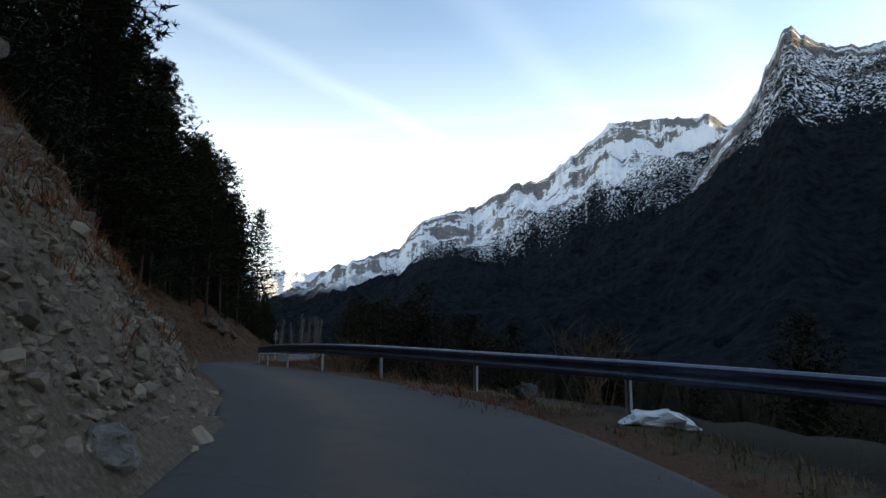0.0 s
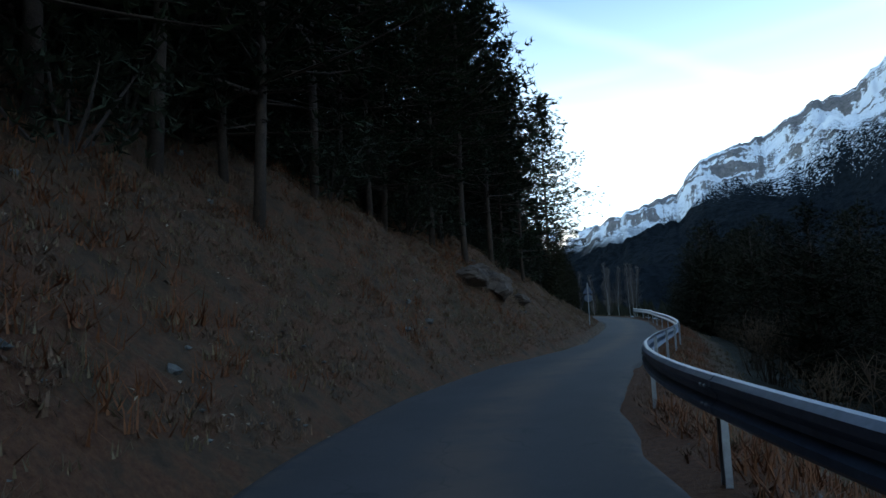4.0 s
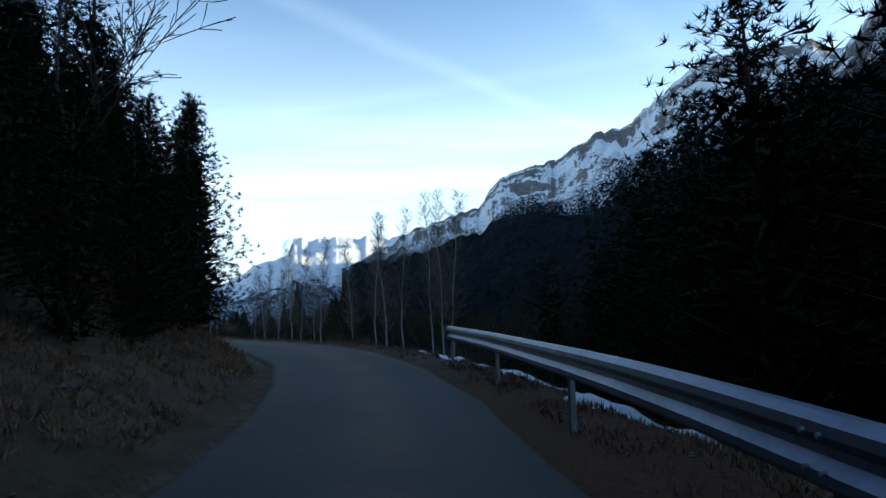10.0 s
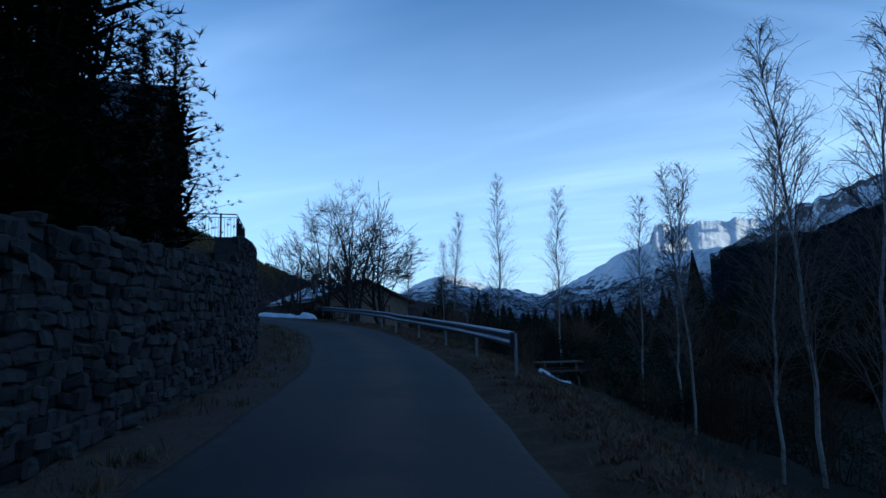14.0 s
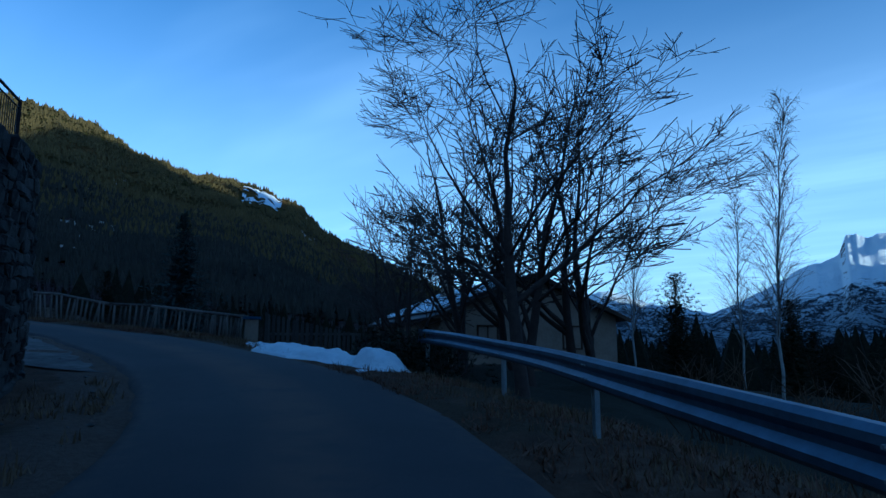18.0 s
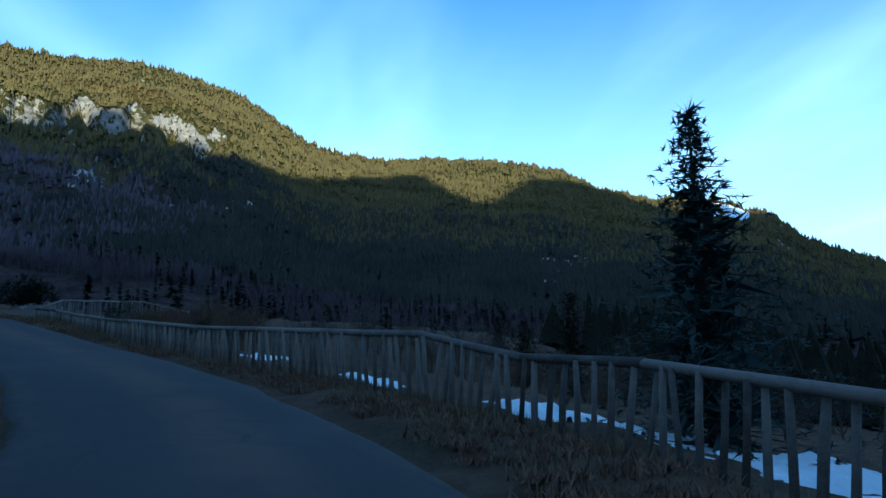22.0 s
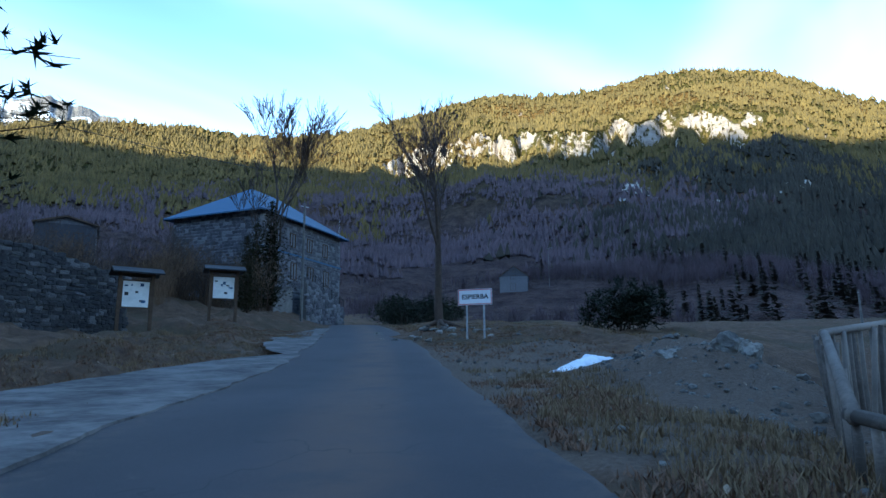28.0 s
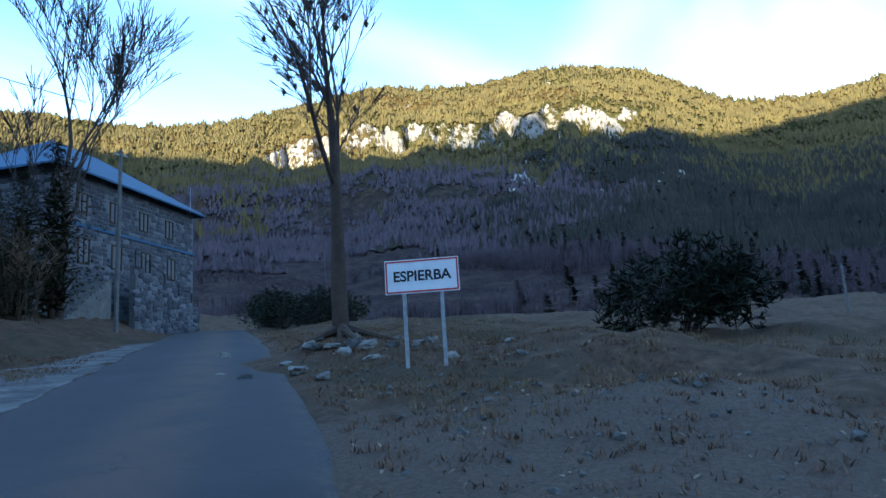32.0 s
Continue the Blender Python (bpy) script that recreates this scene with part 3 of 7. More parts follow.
def fast_mesh(name, verts, quads, mat, round_=True):
    """A large mesh from arrays."""
    me = bpy.data.meshes.new(name)
    verts, quads = np.asarray(verts, np.float32), np.asarray(quads, np.int32)
    me.vertices.add(len(verts))
    me.vertices.foreach_set("co", verts.ravel())
    k = quads.shape[1]
    me.loops.add(quads.size)
    me.loops.foreach_set("vertex_index", quads.ravel())
    me.polygons.add(len(quads))
    me.polygons.foreach_set("loop_start", np.arange(0, quads.size, k, dtype=np.int32))
    me.polygons.foreach_set("use_smooth", np.full(len(quads), round_))
    me.update(calc_edges=True)
    me.validate()
    if mat:
        me.materials.append(mat)
    return me


def sheet_quads(nu, nv):
    i = np.arange((nu - 1) * (nv - 1))
    a = i // (nv - 1) * nv + i % (nv - 1)
    return np.stack([a, a + nv, a + nv + 1, a + 1], 1)


def part(name, shape, mat, parent, label="", at=None, round_=False):
    me = shape.mesh(name, mat, round_) if isinstance(shape, Shape) else shape
    ob = new(name, me)
    ob.parent = parent
    if at is not None:
        ob.matrix_basis = at if isinstance(at, Matrix) else Matrix.Translation(at)
    return tagged(ob, label) if label else ob


def thing(name, label, category, at=None, group="", kind=""):
    ob = new(name)
    ob.empty_display_size = 0.2
    if at is not None:
        ob.matrix_basis = at if isinstance(at, Matrix) else Matrix.Translation(at)
    return tagged(ob, label, category, group, kind)


# ---------------------------------------------------------------- the ground, one sheet to the horizon
def spread(lo, hi, fine, reach):
    mid = np.arange(lo, hi + fine, fine)
    out, step_, tail = [], fine, 0.0
    while tail < reach:
        step_ *= 1.16
        tail += step_
        out.append(tail)
    out = np.array(out)
    return np.concatenate([lo - out[::-1], mid, mid[-1] + out])


gx, gy = spread(-150, 45, 0.55, 4600), spread(-28, 165, 0.55, 4600)
GX, GY = np.meshgrid(gx, gy, indexing="ij")
GZ = ground_z(GX, GY)
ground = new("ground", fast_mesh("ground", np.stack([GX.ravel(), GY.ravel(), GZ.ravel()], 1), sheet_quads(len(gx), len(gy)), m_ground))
tagged(ground, "dry winter grass, bare earth and scree beside a mountain road", "ground", kind="structure")
idx, off = station(GX, GY)
gts = ROAD_T[idx]


def paint(name, values):
    at = ground.data.attributes.new(name, "FLOAT", "POINT")
    at.data.foreach_set("value", np.asarray(values, np.float32).ravel())


paint("scree", np.where(off < 0, smooth(2.6, 1.0, gts) * smooth(1.6, 2.2, -off) * smooth(6.8, 4.2, -off), 0) * (gts > -12) + 0.55 * smooth(2.4, 1.9, -off) * (off < -1.5) * (gts < 12) * smooth(3.2, 2.4, -off))
paint("earth", np.where(off < 0, (0.50 * smooth(10.5, 8.5, gts) + 0.55 * smooth(5.0, 3.6, gts)) * smooth(11, 7.0, -off), smooth(12.5, 11, gts) * smooth(5, 2.5, off) * 0.7))
paint("dirt", np.where(off < 0, smooth(3.6, 2.6, -off) * smooth(11.5, 12.5, gts) * smooth(21, 20, gts) * 0.95 + smooth(20, 21, gts) * smooth(7, 5, -off) * smooth(24, 23, gts) + smooth(27.5, 28.5, gts) * smooth(32.2, 30, gts) * smooth(3.9, 2.9, -off),
                         smooth(28.6, 29.6, gts) * smooth(9.5, 6.5, off) * smooth(33.8, 32, gts) * 0.9))
# darkens the woodland floor and the valley verge, shade painted as colour
paint("forest_shade", np.where(off < 0, smooth(5.5, 9.5, -off) * smooth(12.8, 11.5, gts) + 0.6 * smooth(11, 12, gts) * smooth(13.2, 12.4, gts) * smooth(2.5, 3.5, -off),
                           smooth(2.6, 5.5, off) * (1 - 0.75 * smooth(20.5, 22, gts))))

# ---------------------------------------------------------------- the road
cols = np.array([-2.05, -1.95, -1.85, -1.2, -0.5, 0.2, 0.9, 1.5, 1.58, 1.66])
edge_l = np.interp(ROAD_T, (-10, 1, 3, 5, 6.5, 7.3, 10, 12, 14, 17, 19, 24, 26, 28, 31, 34, 56), (2.0, 1.9, 1.85, 2.1, 2.4, 1.8, 1.8, 1.9, 2.3, 2.2, 2.05, 2.2, 2.5, 2.8, 3.25, 3.5, 2.9))
edge_r = np.interp(ROAD_T, (-10, 1.6, 2.1, 2.6, 3.3, 6.2, 8, 10, 14, 17, 19, 20, 22, 24, 26, 30, 56), (3.0, 2.9, 2.4, 1.95, 1.6, 1.55, 1.6, 1.35, 1.2, 1.4, 1.7, 1.9, 1.7, 1.2, 1.5, 1.65, 1.7))
rv = []
for i in range(len(ROAD)):
    jl, jr = (vnoise(np.array([i * 0.33]), np.array([s]), 4)[0] - 0.5 for s in (0.5, 7.5))
    for k, c_ in enumerate(cols):
        u = c_ / 2.05 * (edge_l[i] + jl * 0.26) if c_ < 0 else c_ / 1.66 * (edge_r[i] + jr * 0.26)
        dz = (-0.10, 0.0, 0.012, 0.03, 0.045, 0.05, 0.04, 0.012, 0.0, -0.10)[k]
        rv.append((ROAD[i, 0] + RIGHT[i, 0] * u, ROAD[i, 1] + RIGHT[i, 1] * u, ROAD[i, 2] + dz - 0.02))
road = new("road", fast_mesh("road", rv, sheet_quads(len(ROAD), len(cols)), m_road))
at_ = road.data.attributes.new("across", "FLOAT", "POINT")
at_.data.foreach_set("value", np.tile(cols, len(ROAD)).astype(np.float32))
tagged(road, "narrow worn grey asphalt lane without markings", "road", kind="structure")

# ---------------------------------------------------------------- mountains
def mountain(name, label, origin, ridge, dist, foot, foot_z, mat, na, nr, power=1.3, rough=0.05, gully=26.0, seed=1, ledge=(), gentle=0.0):
    """A range: ridge gives azimuth and elevation of its crest as seen from origin, dist the crest's distance, foot where it starts."""
    ridge, dist, foot = np.array(ridge, float), np.array(dist, float), np.array(foot, float)
    ridge = ridge[np.argsort(ridge[:, 0])]
    az = np.linspace(ridge[0, 0], ridge[-1, 0], na)
    el = np.interp(az, ridge[:, 0], ridge[:, 1])
    D, Fo = np.interp(az, dist[:, 0], dist[:, 1]), np.interp(az, foot[:, 0], foot[:, 1])
    crest = D * np.tan(np.radians(el)) + origin[2]
    crest = crest + (fbm(az * 1.9, az * 0, 4, seed) - 0.5) * D * 0.012 * np.clip(el / 8, 0.2, 1)
    v = np.concatenate([np.linspace(0, 1, nr), 1 + np.linspace(0.03, 0.7, nr // 5)])
    A, V = np.meshgrid(az, v, indexing="ij")
    R = Fo[:, None] + (D - Fo)[:, None] * V
    rise = np.where(V <= 1, np.clip(V, 0, 1) ** power, 1 - (V - 1) * 0.9)
    tall = (crest - foot_z)[:, None]
    rad = np.radians(A)
    X_, Y_ = origin[0] - np.sin(rad) * R, origin[1] + np.cos(rad) * R
    size = gully
    wx, wy = (fbm(X_ / size, Y_ / size, 3, seed + 5) - 0.5) * 1.4, (fbm(X_ / size, Y_ / size, 3, seed + 8) - 0.5) * 1.4
    ridged = sum(0.5**k * (1 - np.abs(2 * vnoise(X_ / size * 2**k + wx * 2**k, Y_ / size * 2**k + wy * 2**k, seed + 11 + k) - 1)) for k in range(5)) / 1.94
    fade = np.clip(V * 5, 0, 1) * np.where(V < 1, np.clip((1 - V) * 6, 0.0, 1), 0.3)
    if gentle:
        rise = np.where(V <= 1, gentle * V + (1 - gentle) * np.clip(V, 0, 1) ** power, rise)
    for a0, a1, v0, v1, lift in ledge:
        m = smooth(a0 - 4, a0 + 4, A) * smooth(a1 + 4, a1 - 4, A) * np.clip(3.0 * fbm(A * 0.55, V * 0 + a0, 4, seed + 3) - 0.60, 0.0, 1.15)
        edge = v0 + (fbm(A * 0.5, V * 0, 4, seed + 21, 0.6) - 0.5) * 0.13
        rise = rise - m * lift * smooth(edge - 0.25, edge, V) * (1 - smooth(edge, edge + (v1 - v0), V))
    Z = foot_z + tall * rise + fade * rough * 4 * size * (ridged - 0.62) + np.clip((1 - V) * 12, 0.25, 1) * np.clip(V * 5, 0, 1) * rough * 60 * (fbm(X_ / 22, Y_ / 22, 3, seed + 31) - 0.5)
    P = np.stack([X_, Y_, Z], -1)
    ob = new(name, fast_mesh(name, P.reshape(-1, 3), sheet_quads(len(az), len(v)), mat))
    for key, val in (("height_share", V), ("bearing", A)):
        ob.data.attributes.new(key, "FLOAT", "POINT").data.foreach_set("value", val.astype(np.float32).ravel())
    tagged(ob, label, "mountain", kind="structure")
    return az, v, P


mountain("mountain_back", "far snowy range in evening light beyond the valley", (-20, 110, 0),
         [(30, 0.6), (26.5, 1.6), (23, 2.4), (19.5, 3.9), (16, 5.9), (13.6, 6.6), (13.1, 7.9), (9.4, 8.1), (5.6, 7.9), (0.8, 7.9), (-3, 8.4), (-12, 9)], [(-12, 4300), (30, 4300)], [(-12, 1500), (30, 800)], -45, m_back, 420, 120, 1.5, 0.09, 420, 7)
mountain("mountain_gap", "distant snow-topped mountain in the gap of the valley", (-20, 110, 0),
         [(40, 1.4), (36, 2.5), (34, 3.8), (31, 4.4), (27.8, 3.4), (23.4, 2.4), (18, 1.4)], [(18, 4500), (40, 4500)], [(18, 1500), (40, 700)], -45, m_back, 200, 70, 1.3, 0.09, 420, 17)
mountain("mountain_massif", "snow-covered rocky massif with banded cliffs", (-4, 40, -2),
         [(9, 5.0), (7.2, 5.6), (3.4, 8.0), (0.8, 9.0), (-3.2, 10.2), (-4.3, 11.7), (-5.7, 13.0), (-8.2, 13.5), (-10.5, 13.9), (-11.4, 14.7), (-13.6, 15.9), (-16.3, 16.2), (-18.4, 17.7), (-20.5, 18.8), (-22.4, 20.5), (-24, 20.9), (-27.3, 20.7), (-29.9, 20.3), (-31, 20.6), (-32.4, 19.4), (-42, 18.5), (-50, 18)],
         [(-50, 3300), (9, 3000)], [(-50, 900), (9, 1000)], -45, m_massif, 640, 220, 1.25, 0.11, 420, 27, ledge=((-36, -4, 0.88, 0.93, 0.05),))
mountain("mountain_spur", "forested spur below the massif with snow between its trees", (-4, 40, -2),
         [(-8, 4.5), (-14, 7.0), (-17, 9.2), (-20, 10.9), (-22, 12.2), (-23.2, 14.0), (-24.7, 16.0), (-26.2, 16.8), (-27.3, 17.2), (-30, 17.8), (-34, 18.5), (-42, 18)],
         [(-42, 2750), (-8, 2500)], [(-42, 900), (-8, 800)], -48, m_spur, 360, 150, 1.1, 0.10, 300, 67)
mountain("mountain_peak", "steep forested peak with snow-dusted upper crags", (-4, 40, -2),
         [(6, 2.5), (-2, 4), (-7.5, 5.3), (-14.6, 7.1), (-19.9, 9), (-24.7, 11.6), (-29.5, 15.2), (-32.6, 19.2), (-33.6, 20.0), (-35.1, 21.8), (-35.8, 23.2), (-36.8, 24.7), (-37.2, 25.6), (-38.0, 26.3), (-38.7, 25.3), (-39.8, 24.6), (-41, 23.8), (-46, 23), (-56, 23), (-62, 22)],
         [(-62, 2500), (-30, 2200), (6, 1500)], [(-62, 450), (6, 420)], -50, m_peak, 640, 200, 1.15, 0.10, 380, 37)
mountain("mountain_south", "snowy rocky peaks behind the wooded hill", (-85.5, 106.7, 5.7),
         [(184, 18.5), (179.1, 19.9), (177.3, 20.3), (175.5, 20.9), (173, 20.9), (171, 20.1), (169.2, 19.8), (165.4, 21.2), (161.9, 20.6), (159.2, 20.0), (156, 17), (150, 14)], [(150, 3200), (184, 3200)], [(150, 2450), (184, 2450)], 250, m_peak, 420, 140, 1.0, 0.06, 170, 57)

# wooded hill across the village, with cliffs; origin near the end of the drive
HILL_O = (-75.0, 115.0, 3.0)
HILL = [(30, 1.3), (36, 2.8), (41.7, 3.7), (45.6, 5.3), (51, 8.0), (55.1, 10.2), (56.6, 11.7), (59.6, 13.0), (62.6, 13.9), (66.2, 14.1), (71.1, 15.7), (73.6, 17.0), (76.1, 17.8), (79.1, 18.3), (82.1, 18.5), (86.3, 18.7), (90.8, 18.6), (95.8, 19.5), (97.2, 20.0), (99.2, 21.1), (102, 22.8), (104.8, 23.8), (108.5, 24.4), (111.8, 24.8), (115.3, 24.4), (119.6, 24.1), (123.6, 24.1), (126.8, 24.4), (131, 23.6), (136.5, 22.3), (141.5, 21.1), (145.5, 20.6), (150.5, 20.2), (155, 20.5), (158.9, 20.2), (164.8, 19.3), (170.3, 18.1), (190, 17)]
hill_az, hill_v, hill_p = mountain("hill", "wooded hillside with pale limestone cliffs", HILL_O, HILL, [(30, 1800), (60, 1500), (80, 1500), (110, 1350), (190, 1300)], [(30, 240), (80, 120), (105, 95), (150, 110), (190, 130)], 2.0, m_hill, 960, 220, 1.7, 0.05, 240, 47, gentle=0.35,
                                    ledge=((105, 140, 0.71, 0.73, 0.06), (110, 116, 0.52, 0.55, 0.04), (72, 77, 0.50, 0.53, 0.03)))


def hill_at(az_, el_):
    """Where the sight line from the hill's origin meets the hill."""
    i = int(np.abs(hill_az - az_).argmin())
    r = np.hypot(hill_p[i, :, 0] - HILL_O[0], hill_p[i, :, 1] - HILL_O[1])
    e = np.degrees(np.arctan2(hill_p[i, :, 2] - HILL_O[2], r))
    k = np.argmax(e >= el_) if (e >= el_).any() else int(e.argmax())
    return hill_p[i, k]


# the shaded ridge behind the valley, whose crest throws the evening shadow over the hill
shade_edge = [(146.5, 17.9), (140.9, 17.6), (133, 17.9), (127.4, 18.1), (122.9, 19.0), (117.3, 19.9), (112.8, 20.0), (106.4, 19.5), (102, 18.0), (98.2, 17.0), (93.5, 16.9), (89.2, 17.3), (87, 17.1), (85.9, 16.5), (83.6, 15.5), (80.6, 14.7), (78.4, 16), (76.6, 16.8), (73.6, 16.5), (70.4, 15.3), (66, 13.6), (61, 12.1), (55.9, 10.5)]
s_h = np.array([sun_dir.x, sun_dir.y]) / math.hypot(sun_dir.x, sun_dir.y)
s_p = np.array([-s_h[1], s_h[0]])
crest_pts = []
REACH = 2150.0
for a_, e_ in shade_edge:
    P_ = hill_at(a_, e_)
    d_ = P_[:2] - np.array(HILL_O[:2])
    crest_pts.append((float(d_ @ s_p), float(P_[2] + (REACH - d_ @ s_h) * math.tan(SUN_EL))))
crest_pts.sort()
cp = np.linspace(-2600, 1500, 320)
cz = np.interp(cp, [p for p, _ in crest_pts], [z for _, z in crest_pts])
cv = np.concatenate([np.linspace(0, 1, 50), np.linspace(1.04, 1.8, 16)])
CP, CV = np.meshgrid(cp, cv, indexing="ij")
CR = 520 + (REACH - 520) * CV
CZ = -50 + (cz[:, None] + 50) * np.where(CV <= 1, CV**1.2, 1 - (CV - 1) * 0.8)
CZ = CZ + np.where(CV < 0.97, (fbm(CP * 0.004, CV * 5, 5, 61) - 0.5) * 160 * np.clip(CV * 4, 0, 1), -4)
CX, CY = HILL_O[0] + s_h[0] * CR + s_p[0] * CP, HILL_O[1] + s_h[1] * CR + s_p[1] * CP
tagged(new("mountain_shade", fast_mesh("mountain_shade", np.stack([CX, CY, CZ], -1).reshape(-1, 3), sheet_quads(len(cp), len(cv)), m_back)), "high forested ridge that shades the valley", "mountain", kind="structure")
# ---------------------------------------------------------------- plants
m_bark = two_tone("pine_bark", (0.024, 0.018, 0.014), (0.085, 0.055, 0.038), 3.0, bump=0.8, distance=0.03)
m_birch = two_tone("birch_bark", (0.08, 0.07, 0.065), (0.40, 0.38, 0.35), 5.0, bump=0.4, spread=(0.36, 0.5))
m_twig = two_tone("bare_twigs", (0.035, 0.026, 0.022), (0.085, 0.062, 0.05), 6.0, bump=0.3)
m_birch_twig = two_tone("birch_twigs", (0.10, 0.075, 0.06), (0.20, 0.155, 0.125), 6.0, bump=0.2)
m_pine = two_tone("pine_needles", (0.010, 0.015, 0.009), (0.034, 0.042, 0.020), 1.5, bump=0.1, each=0.3, rough=0.9, spec=0.08)
m_juniper = two_tone("conifer_foliage", (0.012, 0.012, 0.008), (0.041, 0.039, 0.021), 2.0, bump=0.1, each=0.3, rough=0.9, spec=0.05)
m_spruce = two_tone("spruce_needles", (0.018, 0.028, 0.026), (0.050, 0.070, 0.062), 2.0, bump=0.1, rough=0.75)
m_shrub = two_tone("dry_shrub", (0.05, 0.032, 0.020), (0.14, 0.088, 0.05), 3.0, bump=0.1, each=0.4)
m_straw = two_tone("dry_grass", (0.085, 0.055, 0.028), (0.22, 0.155, 0.085), 4.0, bump=0.1)
m_hedge = two_tone("evergreen_bush", (0.010, 0.013, 0.008), (0.035, 0.042, 0.020), 4.0, bump=0.1, each=0.3)
# leafless purple-brown, pushed bluer to carry the hill's haze in the colour
m_heather = two_tone("bare_woodland", (0.055, 0.040, 0.046), (0.135, 0.098, 0.108), 0.05, bump=0.1)
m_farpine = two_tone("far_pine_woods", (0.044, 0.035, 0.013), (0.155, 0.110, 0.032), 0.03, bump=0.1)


def blades(s, r, at, count, length, width, up=0.25, spread_=1.0):
    """Needle sprays: thin pointed triangles round a point."""
    x, y, z = at
    for _ in range(count):
        a = r.uniform(0, 6.283)
        el = r.gauss(up, 0.55)
        L = length * r.uniform(0.6, 1.2)
        c, si = math.cos(a) * math.cos(el), math.sin(a) * math.cos(el)
        dx, dy, dz = c * L * spread_, si * L * spread_, math.sin(el) * L
        wx, wy, wz = -si * width, c * width, r.uniform(-1, 1) * width
        n = len(s.v)
        s.v += [(x - wx, y - wy, z - wz), (x + wx, y + wy, z + wz), (x + dx, y + dy, z + dz)]
        s.f.append((n, n + 1, n + 2))


def tree_thing(name, label, pieces, parts_mats):
    """A thing with trunk and crown under an Empty, far below ground until copied; returns the root."""
    root = thing(name, label, "tree")
    for (pname, shape, plabel), mat in zip(pieces, parts_mats):
        part(pname, shape, mat, root, plabel, round_=pname == "trunk")
    return root


def pine(seed, h=12.0, bare=0.42, wide=2.3, dense=1.0, many=8, needle=0.30, broad=0.040):
    r = random.Random(seed)
    trunk, crown = Shape(), Shape()
    lean = (r.uniform(-0.5, 0.5), r.uniform(-0.5, 0.5))
    axis = [Vector((lean[0] * (k / 8) ** 1.6 + r.uniform(-0.05, 0.05), lean[1] * (k / 8) ** 1.6 + r.uniform(-0.05, 0.05), h * k / 8 - 0.4 * (k == 0))) for k in range(9)]
    trunk.tube(axis, [0.105 * (1 - 0.86 * k / 8) * h / 12 + 0.012 for k in range(9)], 8)

    def on(z):
        k = min(7.999, max(0, z / h * 8))
        return axis[int(k)].lerp(axis[int(k) + 1], k % 1)

    for _ in range(9):
        z = r.uniform(0.15, bare) * h
        a, L = r.uniform(0, 6.283), r.uniform(0.4, 1.3)
        p = on(z)
        trunk.tube([p, p + Vector((math.cos(a) * L, math.sin(a) * L, r.uniform(-0.3, 0.15)))], [0.025, 0.006], 3, False)
    n = int(66 * dense * h / 12)
    for i in range(n):
        f = (i + r.random()) / n
        z = h * (bare + (0.985 - bare) * f)
        reach = wide * (0.55 + 0.6 * math.sin(math.pi * min(1, f * 0.9 + 0.22))) * (1.05 - f * 0.75) * r.uniform(0.55, 1.2)
        a = i * 2.4 + r.uniform(-0.5, 0.5)
        p = on(z)
        rise = r.uniform(-0.10, 0.30) + 0.35 * f
        mid = p + Vector((math.cos(a) * reach * 0.55, math.sin(a) * reach * 0.55, reach * rise * 0.35))
        tip = p + Vector((math.cos(a) * reach, math.sin(a) * reach, reach * rise))
        trunk.tube([p, mid, tip], [0.04 * (1.1 - f), 0.022, 0.006], 3, False)
        for k in range(13):
            g = 0.2 + 0.8 * (k + r.random()) / 13
            q = p.lerp(mid, g * 2) if g < 0.5 else mid.lerp(tip, g * 2 - 1)
            q = q + Vector((r.gauss(0, 0.26), r.gauss(0, 0.26), r.gauss(0.06, 0.13)))
            blades(crown, r, q, many, needle, broad, 0.3)
    blades(crown, r, axis[-1], 16, 0.5, 0.03, 0.9)
    return tree_thing("pine_tree", "tall dark pine with a bare lower trunk on the bank", (("trunk", trunk, ""), ("crown", crown, "")), (m_bark, m_pine))


def conifer(seed, h=7.0, wide=1.5, mat=None, name="conifer_tree", label="dense dark conifer with feathery upswept twigs", droop=0.35, tiers=170, lenb=0.40, full=0.75, many=7, wideb=0.042):
    r = random.Random(seed)
    trunk, crown = Shape(), Shape()
    trunk.tube([(0, 0, -0.4), (0.05, 0.03, h * 0.5), (0, 0, h * 0.97)], [0.13 * h / 7, 0.08 * h / 7, 0.012], 7)
    for i in range(tiers):
        f = (i + r.random()) / tiers
        z = h * (0.03 + 0.94 * f)
        reach = wide * (1.02 - f**1.25) ** full * r.uniform(0.62, 1.15) * (0.75 + 0.25 * min(1, f * 6))
        a = i * 2.4 + r.uniform(-0.4, 0.4)
        c, s_ = math.cos(a), math.sin(a)
        steps = max(3, int(reach * 2.9))
        for k in range(steps):
            g = (k + 0.6) / steps
            q = (c * reach * g + r.gauss(0, 0.09), s_ * reach * g + r.gauss(0, 0.09), z + droop * reach * g * g + r.gauss(0, 0.07))
            blades(crown, r, q, many, lenb * 0.78, wideb, 0.55 if droop > 0 else 0.0)
        if i % 2 == 0 and f < 0.75:
            blades(crown, r, (c * reach * 0.25, s_ * reach * 0.25, z), 4, reach * 0.45, 0.10, 0.3)
        if i % 3 == 0:
            trunk.tube([(0, 0, z), (c * reach * 0.9, s_ * reach * 0.9, z + droop * reach * 0.8)], [0.02, 0.004], 3, False)
    blades(crown, r, (0, 0, h * 0.97), 14, 0.35, 0.02, 1.3)
    return tree_thing(name, label, (("trunk", trunk, ""), ("crown", crown, "")), (m_bark, mat or m_juniper))


